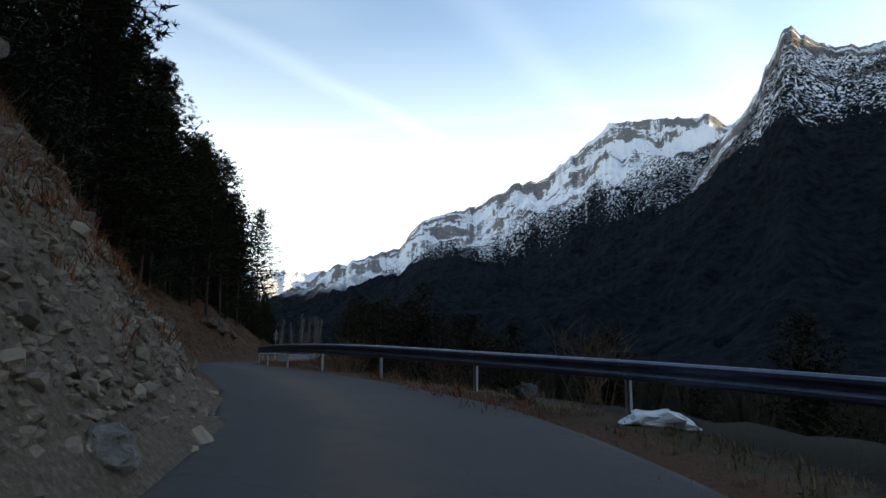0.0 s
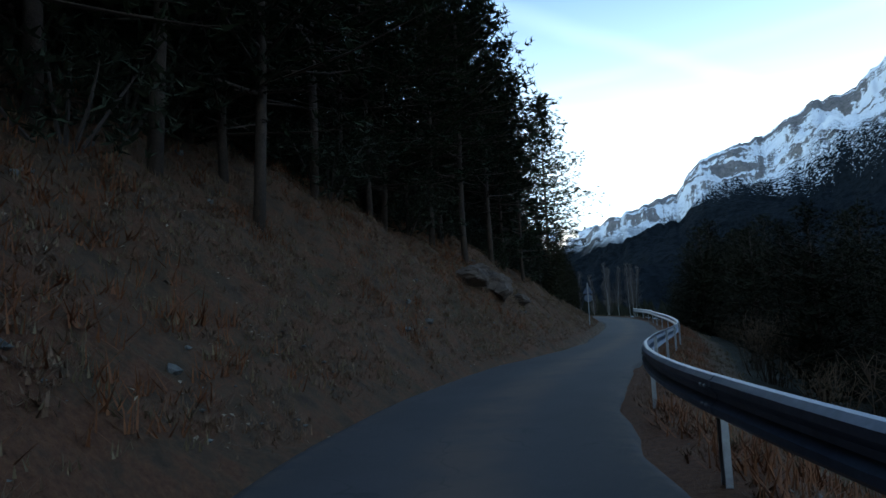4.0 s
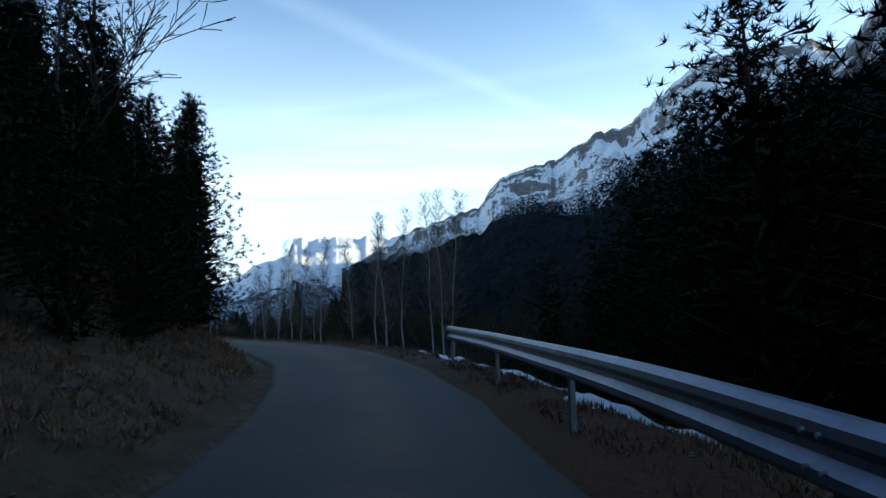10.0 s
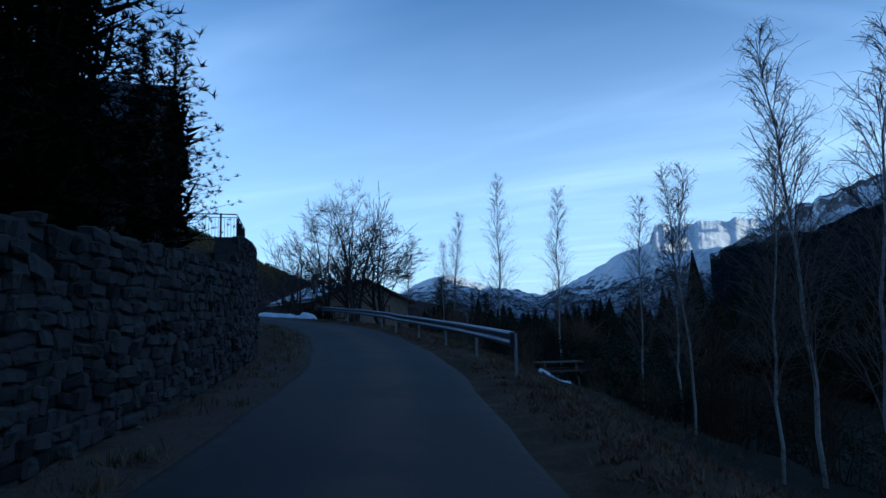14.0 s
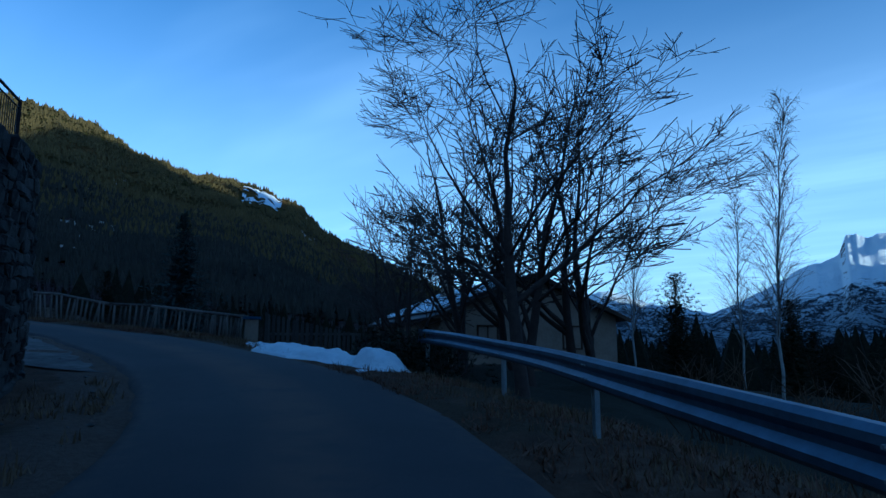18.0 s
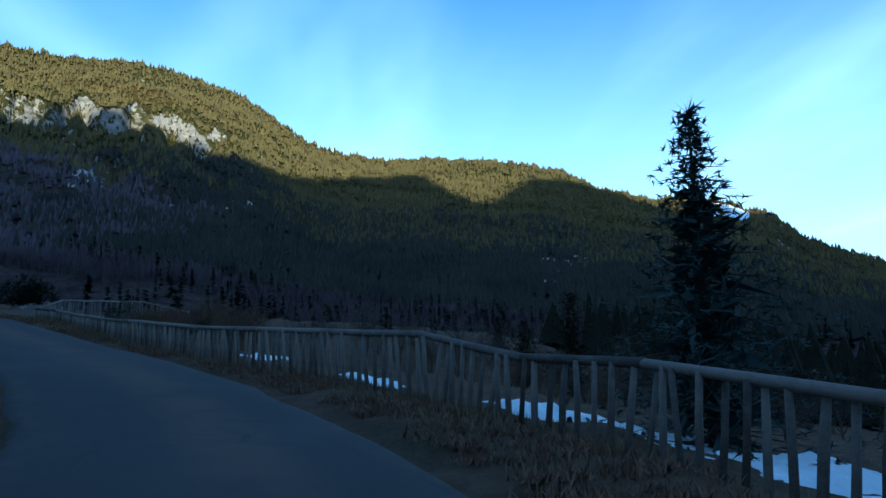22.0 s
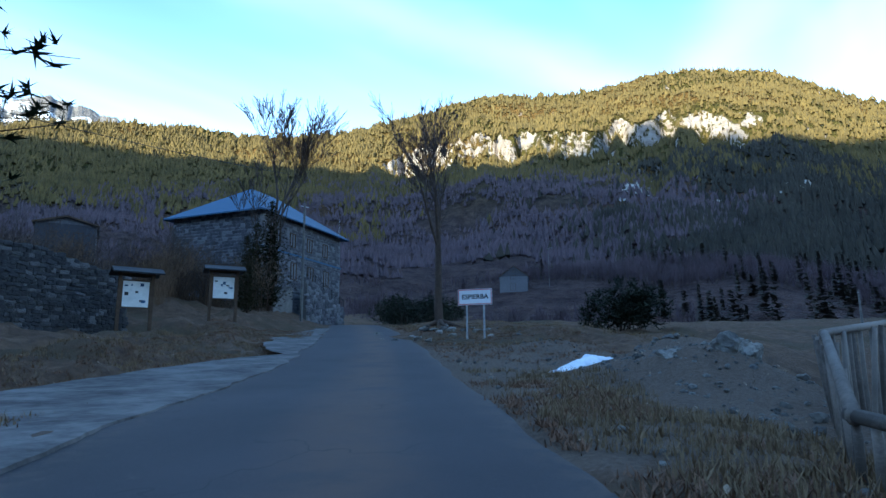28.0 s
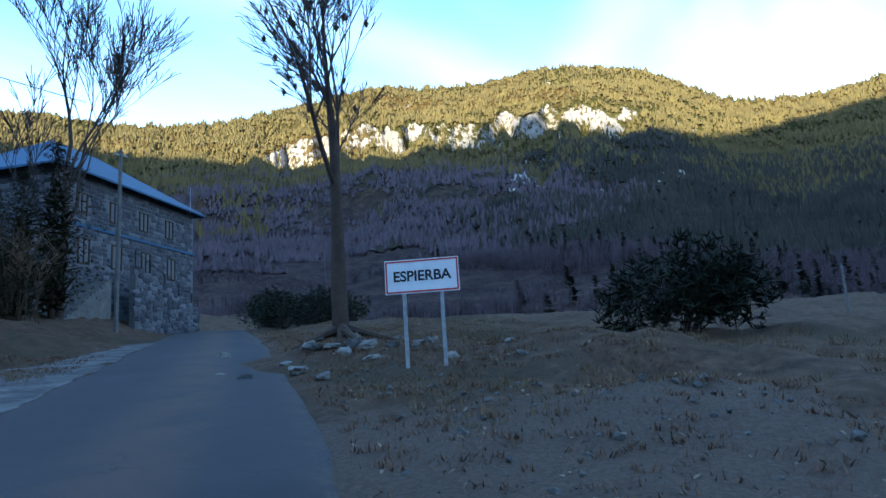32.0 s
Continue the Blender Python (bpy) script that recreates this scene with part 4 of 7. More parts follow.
def bare_tree(seed, h=9.0, fork=0.25, spread_=0.75, levels=5, trunk_r=0.20, mat=None, twig=None, name="bare_tree", label="leafless broadleaf tree with a wide twiggy crown", droop=0.0, thin=0.011, stems=1, upright=0.0):
    r = random.Random(seed)
    trunk, crown = Shape(), Shape()

    def grow(p, d, L, rad, level, lead=0.0):
        pts, rads, q = [p], [rad], p
        n = 3 if level < 3 else 2
        for k in range(n):
            jit = 0.05 if level == 0 and stems == 1 else 0.13
            d = (d + Vector((r.gauss(0, jit), r.gauss(0, jit), r.gauss(0.03, 0.09) - droop * 0.12 * level + lead))).normalized()
            q = q + d * (L / n)
            pts.append(q)
            rads.append(max(thin, rad * (1 - 0.45 * (k + 1) / n)))
        (trunk if level < 2 else crown).tube(pts, rads, 7 if level == 0 else 5 if level == 1 else 3, False)
        if level >= levels:
            return
        for k in range(3 if level else 4):
            g = r.uniform(0.45, 1.0) if level else r.uniform(fork * 1.6, 1.0)
            i = min(n - 1, int(g * n))
            base = pts[i].lerp(pts[i + 1], g * n - i if g < 1 else 1.0)
            side = Vector((r.gauss(0, 1), r.gauss(0, 1), r.gauss(0, 0.5) - droop * 0.5)).normalized()
            nd = (d * (1 - spread_ * 0.62) + side * spread_ + Vector((0, 0, upright * 0.6))).normalized()
            if nd.z < -0.2 - droop:
                nd.z = 0.1
            grow(base, nd, L * r.uniform(0.48, 0.74), rads[i + 1] * r.uniform(0.5, 0.75), level + 1)
        grow(pts[-1], d, L * r.uniform(0.55, 0.72), rads[-1] * 0.9, level + 1, lead)

    for s_ in range(stems):
        tilt = Vector((r.gauss(0, 0.04 + 0.18 * (stems > 1)), r.gauss(0, 0.04 + 0.18 * (stems > 1)), 1)).normalized()
        grow(Vector((r.gauss(0, 0.15) * (stems > 1), r.gauss(0, 0.15) * (stems > 1), -0.3)), tilt, h * 0.42, trunk_r, 0, upright)
    return tree_thing(name, label, (("trunk", trunk, ""), ("crown", crown, "")), (mat or m_twig, twig or m_twig))


def birch(seed, h=9.0, trunk_r=0.075):
    r = random.Random(seed)
    trunk, crown = Shape(), Shape()
    bend = (r.uniform(-0.6, 0.6), r.uniform(-0.6, 0.6))
    axis = [Vector((bend[0] * (k / 9) ** 2 + r.gauss(0, 0.04), bend[1] * (k / 9) ** 2 + r.gauss(0, 0.04), h * k / 9 - 0.5 * (k == 0))) for k in range(10)]
    trunk.tube(axis, [trunk_r * (1 - 0.92 * k / 9) + 0.004 for k in range(10)], 7)
    for i in range(72):
        f = 0.20 + 0.78 * (i + r.random()) / 72
        k = min(8.999, f * 9)
        p = axis[int(k)].lerp(axis[int(k) + 1], k % 1)
        a, L = i * 2.4 + r.uniform(-0.6, 0.6), h * 0.17 * (1.12 - f) ** 0.6 * r.uniform(0.5, 1.2)
        out = Vector((math.cos(a), math.sin(a), 0))
        pts = [p, p + out * L * 0.25 + Vector((0, 0, L * 0.55)), p + out * L * 0.52 + Vector((0, 0, L * 0.95))]
        crown.tube(pts, [0.018 * (1.1 - f), 0.009, 0.005], 3, False)
        for _ in range(12):
            g = r.uniform(0.3, 1)
            q = pts[0].lerp(pts[1], g * 2) if g < 0.5 else pts[1].lerp(pts[2], g * 2 - 1)
            t_ = q + Vector((out.x * 0.25 + r.gauss(0, 0.22), out.y * 0.25 + r.gauss(0, 0.22), r.uniform(0.05, 0.55))) * (L / 1.2)
            e_ = t_ + Vector((r.gauss(0, 0.13), r.gauss(0, 0.13), r.uniform(-0.35, 0.15)))
            crown.tube([q, t_, e_], [0.005, 0.004, 0.002], 3, False)
    return tree_thing("birch_tree", "slender leafless birch with a pale trunk", (("trunk", trunk, ""), ("crown", crown, "")), (m_birch, m_birch_twig))


def bush(seed, size=1.0, mat=None, name="evergreen_bush", label="low dense dark evergreen bush", count=900, blade=0.16, width=0.022):
    r = random.Random(seed)
    leaves, stems = Shape(), Shape()
    lobes = [(r.gauss(0, 0.35), r.gauss(0, 0.35), r.uniform(0.2, 0.6), r.uniform(0.3, 0.55)) for _ in range(7)]
    for x, y, z, q in lobes:
        stems.tube([(0, 0, -0.15), (x * 0.7 * size, y * 0.7 * size, z * size), (x * size, y * size, (z + q * 0.6) * size)], [0.02, 0.014, 0.005], 4, False)
    for i in range(count // 6):
        x, y, z, q = lobes[i % 7]
        d = Vector((r.gauss(0, 1), r.gauss(0, 1), r.gauss(0.25, 0.8))).normalized() * q * r.uniform(0.55, 1.08)
        blades(leaves, r, ((x + d.x) * size, (y + d.y) * size, max(0.02, (z + d.z) * size)), 6, blade * (0.6 + 0.4 * size), width, 0.5)
    root = thing(name, label, "bush")
    part("stem", stems, m_twig, root)
    part("foliage", leaves, mat or m_hedge, root)
    return root


def shrub(seed, h=1.2, count=34, mat=None, name="dry_shrub", label="leafless brown shrub of thin upright stems"):
    r = random.Random(seed)
    s, t_ = Shape(), Shape()
    for _ in range(count):
        a, lean, L = r.uniform(0, 6.283), abs(r.gauss(0, 0.38)), h * r.uniform(0.55, 1.1)
        p = Vector((r.gauss(0, 0.12 * h), r.gauss(0, 0.12 * h), -0.1))
        q = p + Vector((math.cos(a) * lean * L, math.sin(a) * lean * L, L))
        m_ = p.lerp(q, 0.5) + Vector((r.gauss(0, 0.05), r.gauss(0, 0.05), 0.05))
        s.tube([p, m_, q], [0.010, 0.007, 0.003], 3, False)
        for _ in range(5):
            g = r.uniform(0.35, 0.95)
            b_ = m_.lerp(q, g)
            t_.tube([b_, b_ + Vector((r.gauss(0, 0.14), r.gauss(0, 0.14), r.uniform(0.05, 0.3))) * h], [0.005, 0.0025], 3, False)
    root = thing(name, label, "shrub")
    part("stem", s, mat or m_shrub, root)
    part("twig_mass", t_, mat or m_shrub, root)
    return root


PLACED = {}


def plant(protos, at, key, scale=1.0, turn=None, sink=0.05, group="", label=""):
    """Sets a plant on the ground: the first use takes the model itself, later ones are copies."""
    r = random.Random(hash_of(key))
    proto = protos[r.randrange(len(protos))]
    x, y = at[0], at[1]
    m = pose(x, y, gz(x, y) - sink, 0, 0, math.degrees(turn) if turn is not None else r.uniform(0, 360))
    if PLACED.get(proto.name):
        ob = copy_thing(proto, m)
    else:
        PLACED[proto.name] = True
        ob = proto
        ob.matrix_basis = m
    ob.scale = (scale, scale, scale * r.uniform(0.92, 1.1))
    if group:
        ob["group"] = group
    if label:
        ob["label"] = label
    return ob


def hash_of(key):
    v = 7
    for ch in str(key):
        v = (v * 131 + ord(ch)) % 1000003
    return v


pines = [pine(11, 13, 0.20, 3.7, 1.35), pine(12, 12, 0.13, 3.4, 1.35), pine(13, 14, 0.25, 3.6, 1.35), pine(14, 11, 0.10, 3.4, 1.35)]
conifers = [conifer(21, 7.6, 2.3, tiers=220, lenb=0.21, many=15, wideb=0.016), conifer(22, 6.8, 2.1, tiers=210, lenb=0.21, many=15, wideb=0.016), conifer(23, 8.6, 2.5, tiers=240, lenb=0.21, many=15, wideb=0.016)]
broad_conifers = [conifer(24, 8.6, 3.1, tiers=210, lenb=0.38, droop=0.42, full=0.55, many=8, wideb=0.032), conifer(25, 7.6, 3.0, tiers=200, lenb=0.38, droop=0.38, full=0.5, many=8, wideb=0.032)]
fine_conifers = [conifer(26, 8.2, 2.9, tiers=230, lenb=0.25, droop=0.5, full=0.6, many=14, wideb=0.018), conifer(27, 7.4, 3.0, tiers=220, lenb=0.25, droop=0.42, full=0.55, many=14, wideb=0.018)]
birches = [birch(31, 9.0, 0.05), birch(32, 8.5, 0.046), birch(33, 10.5, 0.055)]
bushes = [bush(41, 1.0, count=2400, blade=0.11, width=0.015), bush(42, 1.2, count=2700, blade=0.11, width=0.015)]
fine_bushes = [bush(43, 1.0, count=9000, blade=0.05, width=0.007), bush(44, 1.0, count=9000, blade=0.05, width=0.007)]
shrubs = [shrub(51), shrub(52, 1.5, 40), shrub(53, 0.9, 28)]

# pines on the bank above the first bends
rr = random.Random(5)
for k in range(54):
    t_ = -3.0 + 11.8 * (k + rr.random()) / 54
    row = k % 4
    u_ = -(np.interp(t_, LEFT[:, 0], LEFT[:, 1]) + np.interp(t_, LEFT[:, 0], LEFT[:, 3]) / np.interp(t_, LEFT[:, 0], LEFT[:, 2]) + 0.2 + row * 3.8 + rr.uniform(0, 2.4))
    p_ = beside(t_, u_)
    plant(pines, p_, ("pine", k), rr.uniform(0.82, 1.18), group="pines on the bank")
for t_, u_, s_ in ((3.9, -5.8, 1.0), (4.3, -6.4, 1.1), (4.7, -5.9, 1.15), (5.1, -6.6, 1.1), (5.6, -5.4, 1.05), (7.2, -5.2, 1.0), (7.8, -5.6, 1.05), (8.4, -5.2, 0.95)):
    plant(pines, beside(t_, u_), ("pine3", t_), s_, group="pines on the bank")
for t_, u_, s_ in ((9.6, -7.6, 1.0), (9.9, -9.4, 1.15), (10.2, -8.2, 0.95), (10.4, -10.8, 1.2), (10.7, -9.0, 0.95), (10.0, -12.4, 1.3), (10.6, -13.0, 1.25), (9.5, -11.2, 1.2)):
    plant(pines, beside(t_, u_), ("pine4", t_), s_, group="pines on the bank")
full_pine = [pine(16, 12.5, 0.26, 3.4, 2.2, 22, 0.19, 0.016)]
for t_, u_, s_ in ((9.42, -5.0, 1.0), (8.3, -6.0, 0.9), (7.0, -5.9, 1.05), (6.0, -6.0, 1.1)):
    plant(full_pine, beside(t_, u_), ("full", t_), s_, group="pines on the bank")
for t_, u_, s_ in ((8.9, -7.6, 0.85), (7.4, -6.8, 1.0), (6.4, -7.0, 1.0), (5.6, -7.2, 1.05), (4.4, -6.4, 1.05), (4.9, -6.0, 1.0), (5.3, -5.8, 1.1), (5.6, -6.3, 1.0), (6.5, -6.4, 1.0), (3.6, -7.2, 1.1), (2.9, -7.6, 1.1), (2.2, -8.2, 1.15), (1.4, -8.8, 1.1), (0.4, -9.0, 1.1)):
    plant(pines, beside(t_, u_), ("pine2", t_), s_, group="pines on the bank")
for x, y, s_ in ((-1.3, 76.2, 1.15), (0.9, 75.9, 1.2), (-2.3, 72.6, 1.0), (-0.1, 79.2, 1.1), (1.9, 72.3, 1.2), (-2.5, 80.4, 0.95), (-0.3, 82.7, 1.0)):
    plant(fine_conifers, (x, y), ("tall", x), s_, group="conifers on the valley side")
for t_, u_, s_ in ((10.25, -4.9, 0.72), (10.6, -4.7, 0.66), (10.9, -4.5, 0.6), (10.45, -6.2, 0.8)):
    plant(conifers, beside(t_, u_), ("fill", t_), s_, group="conifers beside the road")
# dark young conifers under the pines
for k in range(34):
    t_ = 4.6 + 5.2 * (k + rr.random()) / 34
    plant(fine_conifers, beside(t_, -7.4 - (k % 3) * 2.6 - rr.uniform(0, 1.5)), ("under", k), rr.uniform(0.55, 0.95), group="conifers under the pines")
# dense conifers left of the road further on
for k in range(64):
    t_ = 9.2 + 4.0 * (k + rr.random()) / 64
    u_ = -4.5 + 0.9 * smooth(10.2, 11.2, t_) - rr.uniform(0, 0.5) - (k % 4) * 2.3 + 0.3 * smooth(12.2, 12.6, t_)
    p_ = beside(t_, u_)
    plant(conifers, p_, ("conifer", k), rr.uniform(0.75, 1.0) * (0.9 if k % 4 == 0 else 1.15) * (0.58 + 0.5 * smooth(11.7, 12.5, t_)), group="conifers beside the road")
for k in range(90):
    t_ = 0.0 + 9.5 * (k + rr.random()) / 90
    plant(bushes, beside(t_, -6.0 - rr.uniform(0, 4.5)), ("bb", k), rr.uniform(1.2, 2.8), group="bushes under the pines")
# conifers on the valley side behind the guardrail
for k in range(46):
    t_ = 4.6 + 7.0 * (k + rr.random()) / 46
    u_ = 6.2 + (k % 4) * 3.6 + rr.uniform(0, 2.2)
    low = 0.62 if t_ < 6.3 else 1.0
    plant(broad_conifers if k % 4 > 1 else fine_conifers, beside(t_, u_), ("valley", k), low * rr.uniform(0.75, 1.15), group="conifers on the valley side")
for k in range(26):
    t_ = -2.0 + 8.0 * (k + rr.random()) / 26
    plant(broad_conifers, beside(t_, 11 + (k % 3) * 5 + rr.uniform(0, 3)), ("valleylow", k), rr.uniform(0.5, 0.8), group="conifers on the valley side")
for k in range(16):
    t_ = 1.5 + 9.5 * (k + rr.random()) / 16
    plant(shrubs, beside(t_, 4.6 + rr.uniform(0, 2.5)), ("vshrub", k), rr.uniform(0.9, 1.7), group="shrubs by the guardrail")
for k in range(26):
    t_ = 10.3 + 2.6 * (k + rr.random()) / 26
    plant(broad_conifers if k % 3 else fine_conifers, beside(t_, 8.2 + (k % 3) * 3.2 + 1.2 * smooth(11.5, 12.8, t_) + rr.uniform(0, 1.5)), ("mass", k), rr.uniform(0.8, 1.1) * (1.0 - 0.25 * smooth(11.8, 12.9, t_)), group="conifers on the valley side")
for k in range(28):
    t_ = -4.0 + 13.5 * (k + rr.random()) / 28
    plant(broad_conifers if k % 4 else pines, beside(t_, -10.5 - (k % 4) * 4.0 - rr.uniform(0, 3)), ("behind", k), rr.uniform(0.75, 1.15), group="woods behind the bank")
for t_, u_, s_ in ((11.75, 7.2, 0.85), (11.9, 7.8, 0.8), (12.05, 8.8, 0.78), (12.1, 7.6, 0.62), (12.2, 9.4, 0.7), (12.3, 8.4, 0.5), (12.35, 10.6, 0.7), (10.9, 8.8, 1.05), (11.2, 9.6, 1.1), (11.5, 10.4, 1.1)):
    plant(fine_conifers, beside(t_, u_), ("massedge", t_, u_), s_, group="conifers on the valley side")
# birches on the open slope
for x, y, s_ in ((-10.3, 97.1, 0.64), (-9.1, 95.6, 0.65), (-7.9, 93.7, 0.68), (-7.5, 92.9, 0.62), (-7.2, 91.0, 0.70), (-16.8, 110.2, 0.86), (-16.0, 109.1, 0.82), (-14.5, 107.3, 0.80), (-21.4, 118.1, 0.68), (-18.6, 110.6, 0.52), (-17.2, 108.6, 0.55), (-10.5, 104.5, 0.92), (-12.4, 105.4, 0.70),
                 (-19.8, 115.2, 0.70), (-26.5, 124.8, 0.85), (-14.0, 103.2, 0.5)):
    plant(birches[:2], (x, y), ("birch", x, y), s_, group="birches on the slope")
for x, y, s_ in ((-42.8, 143.7, 1.12), (-36.2, 138.6, 1.18), (-49.0, 146.0, 0.95), (-44.0, 144.0, 0.75)):
    plant(birches, (x, y), ("birchfar", x, y), s_, group="birches on the slope")
# dark woods below the slope
for k in range(44):
    t_ = 11.6 + 9.5 * (k + rr.random()) / 44
    plant(broad_conifers if k % 2 else conifers, beside(t_, 17 + (k % 4) * 6 + rr.uniform(0, 5)), ("low", k), rr.uniform(0.35, 0.62) * (1.0 if t_ > 14 else 1.15), sink=0.2, group="conifers below the slope")
for k in range(60):
    t_ = 11.9 + 7.5 * (k + rr.random()) / 60
    plant(shrubs, beside(t_, 5.0 + rr.uniform(0, 9)), ("slope", k), rr.uniform(0.8, 1.6), group="shrubs on the slope")
for k in range(64):
    t_ = 12.2 + 6.4 * (k + rr.random()) / 64
    plant(fine_bushes if k % 3 else bushes, beside(t_, 6.2 + rr.uniform(0, 8.5)), ("scrub", k), rr.uniform(1.1, 2.2), group="dark scrub on the slope")
# big bare trees by the house and gate
big_tree = bare_tree(61, 10.2, 0.30, 0.72, 6, 0.17, thin=0.007)
small_trees = [bare_tree(62, 6.6, 0.15, 0.62, 4, 0.12, stems=2), bare_tree(63, 7.2, 0.2, 0.6, 4, 0.13, stems=2)]
plant([big_tree], (-44.4, 133.1), "big", 1.0, group="bare trees by the gate")
for x, y, s_ in ((-47.6, 137.4, 0.95), (-50.2, 140.2, 1.0), (-53.6, 141.2, 0.95), (-57.5, 141.6, 0.9), (-61.0, 143.5, 0.85), (-47.2, 140.0, 1.05)):
    plant(small_trees, (x, y), ("bt", x), s_ * 1.45, group="bare trees by the gate")
spruce = conifer(71, 6.4, 2.7, m_spruce, "spruce_tree", "blue-green spruce with level branches in the snowy garden", droop=-0.18, tiers=320, lenb=0.20, wideb=0.018, many=10, full=1.05)
plant([spruce], (-64.9, 134.3), "spruce", 1.0)
for x, y, s_ in ((-47.3, 132.5, 1.3), (-46.3, 132.6, 1.25), (-48.6, 133.2, 1.35), (-49.8, 134.4, 1.4)):
    plant(bushes, (x, y), ("gatehedge", x), s_, group="evergreen bushes at the gate")
for x, y, s_ in ((-28.1, 106.6, 0.66), (-29.7, 108.5, 0.7), (-26.8, 104.3, 0.66), (-25, 101.8, 0.7), (-23.4, 99.3, 0.85), (-21, 96.6, 0.9), (-29.5, 104.1, 1.0), (-26.4, 98.9, 1.0), (-22.6, 94.3, 1.0)):
    plant(conifers, (x, y), ("housecon", x), s_, group="conifers above the wall")
for k in range(9):
    t_ = 12.3 + 1.2 * k / 9
    plant(shrubs, beside(t_, -3.9 - rr.uniform(0, 1.5)), ("leftshrub", k), rr.uniform(1.0, 1.8), group="shrubs above the wall")
for t_, u_, s_ in ((13.3, -4.2, 0.95), (13.6, -4.6, 1.05), (13.9, -4.3, 0.85), (14.2, -4.5, 0.9), (14.45, -4.4, 0.75), (13.1, -5.5, 1.1), (13.75, -6.0, 1.1), (14.7, -4.9, 0.7), (14.9, -5.1, 1.0), (15.1, -5.7, 1.1), (15.3, -5.2, 0.9), (14.6, -5.9, 1.15), (15.5, -5.5, 1.0), (14.4, -5.3, 1.05), (15.0, -6.6, 1.2)):
    plant(fine_conifers, beside(t_, u_), ("overwall", t_), s_ * 0.9, group="conifers above the wall")
for t_, u_, s_ in ((13.25, -3.3, 1.5), (13.6, -3.4, 1.6), (13.95, -3.5, 1.5), (14.2, -3.6, 1.3), (13.0, -3.2, 1.3)):
    plant(bushes, beside(t_, u_), ("wallbush", t_), s_, group="bushes above the wall")
tall_bare = bare_tree(64, 8.0, 0.3, 0.5, 4, 0.09, name="bare_tree")
for t_, u_ in ((11.6, -5.6), (13.4, -4.9), (9.7, -5.8), (14.2, -5.2)):
    plant([tall_bare], beside(t_, u_), ("tb", t_), 0.95, group="bare trees beside the road")
# beside the village end
plant([bare_tree(65, 12.5, 0.45, 0.46, 5, 0.26, mat=m_bark, upright=0.4, label="tall bare pollarded tree with seed clusters and exposed roots")], (-104.9, 90.2), "sign tree", 1.0)
plant([bare_tree(70, 10.0, 0.10, 0.40, 5, 0.12, thin=0.010, upright=0.5, label="tall bare tree with several upright stems")], (-107.5, 69.7), "house tree", 2.0)
big_bush = bush(43, 1.0, count=6000, blade=0.15, width=0.016, label="large rounded dark evergreen bush on the meadow")
plant([big_bush], (-109.6, 98.3), "darkbush", 2.6)
for x, y, s_ in ((-104.6, 72.0, 0.72), (-103.0, 73.4, 0.55), (-106.6, 70.8, 0.8), (-101.4, 76.5, 0.4)):
    plant(conifers, (x, y), ("kioskcon", x), s_ * 1.3, group="conifers by the house")
for k in range(16):
    plant(bushes, beside(40.5 + 5.5 * k / 16, 4.2 + (k % 3) * 2.6), ("lane", k), rr.uniform(2.2, 3.4), group="bushes beside the lane")
plant([pine(15, 12.5, 0.28, 3.4, 2.0)], (-79.3, 97.8), "wallpine", 1.15, group="pines behind the railings")
for k in range(130):
    a_, d_ = rr.uniform(0, 1), rr.uniform(0, 16)
    x, y = -80 - a_ * 27 + rr.uniform(-2, 2) + d_ * 0.35, 80.0 - a_ * 7 - d_ * 0.9
    plant(shrubs if k % 4 else small_trees, (x, y), ("hs", k), rr.uniform(1.6, 2.8) * (1.0 if k % 4 else 0.32), group="shrubs behind the notice boards")
for k in range(110):
    u_ = rr.uniform(13, 36)
    plant(shrubs if k % 3 else small_trees, beside(rr.uniform(22.0, 30.0), u_), ("gs", k), rr.uniform(0.8, 1.4) * (1.0 if k % 3 else 0.4), group="shrubs beyond the fence")
m_russet = two_tone("russet_twigs", (0.060, 0.026, 0.020), (0.17, 0.075, 0.052), 4.0, bump=0.1)
russet = [shrub(57, 1.3, 70, m_russet, "russet_shrub", "dense reddish leafless shrub inside the log fence")]
for x, y, s_ in ((-87.3, 117.4, 1.0), (-88.2, 118.2, 1.1), (-86.4, 118.3, 0.9), (-89.2, 117.2, 0.9)):
    plant(russet, (x, y), ("russet", x), s_, group="reddish shrubs beyond the fence")
for x, y, s_ in ((-86.6, 115.3, 1.25), (-90.6, 119.6, 1.3), (-88.6, 117.6, 1.3), (-91.4, 118.4, 1.4), (-83.0, 121.0, 1.1)):
    plant(fine_bushes, (x, y), ("encl", x), s_, group="bushes beyond the fence")
for k in range(34):
    plant(shrubs, (-84.0 - rr.uniform(0, 7.0) + rr.uniform(-1, 4), 119.5 + rr.uniform(-2.2, 4)), ("bramble", k), rr.uniform(0.7, 1.3), group="brambles beyond the fence")
for k in range(26):
    plant(broad_conifers, beside(rr.uniform(20.5, 29), rr.uniform(26, 60)), ("gc", k), rr.uniform(0.45, 0.75), group="conifers beyond the garden")


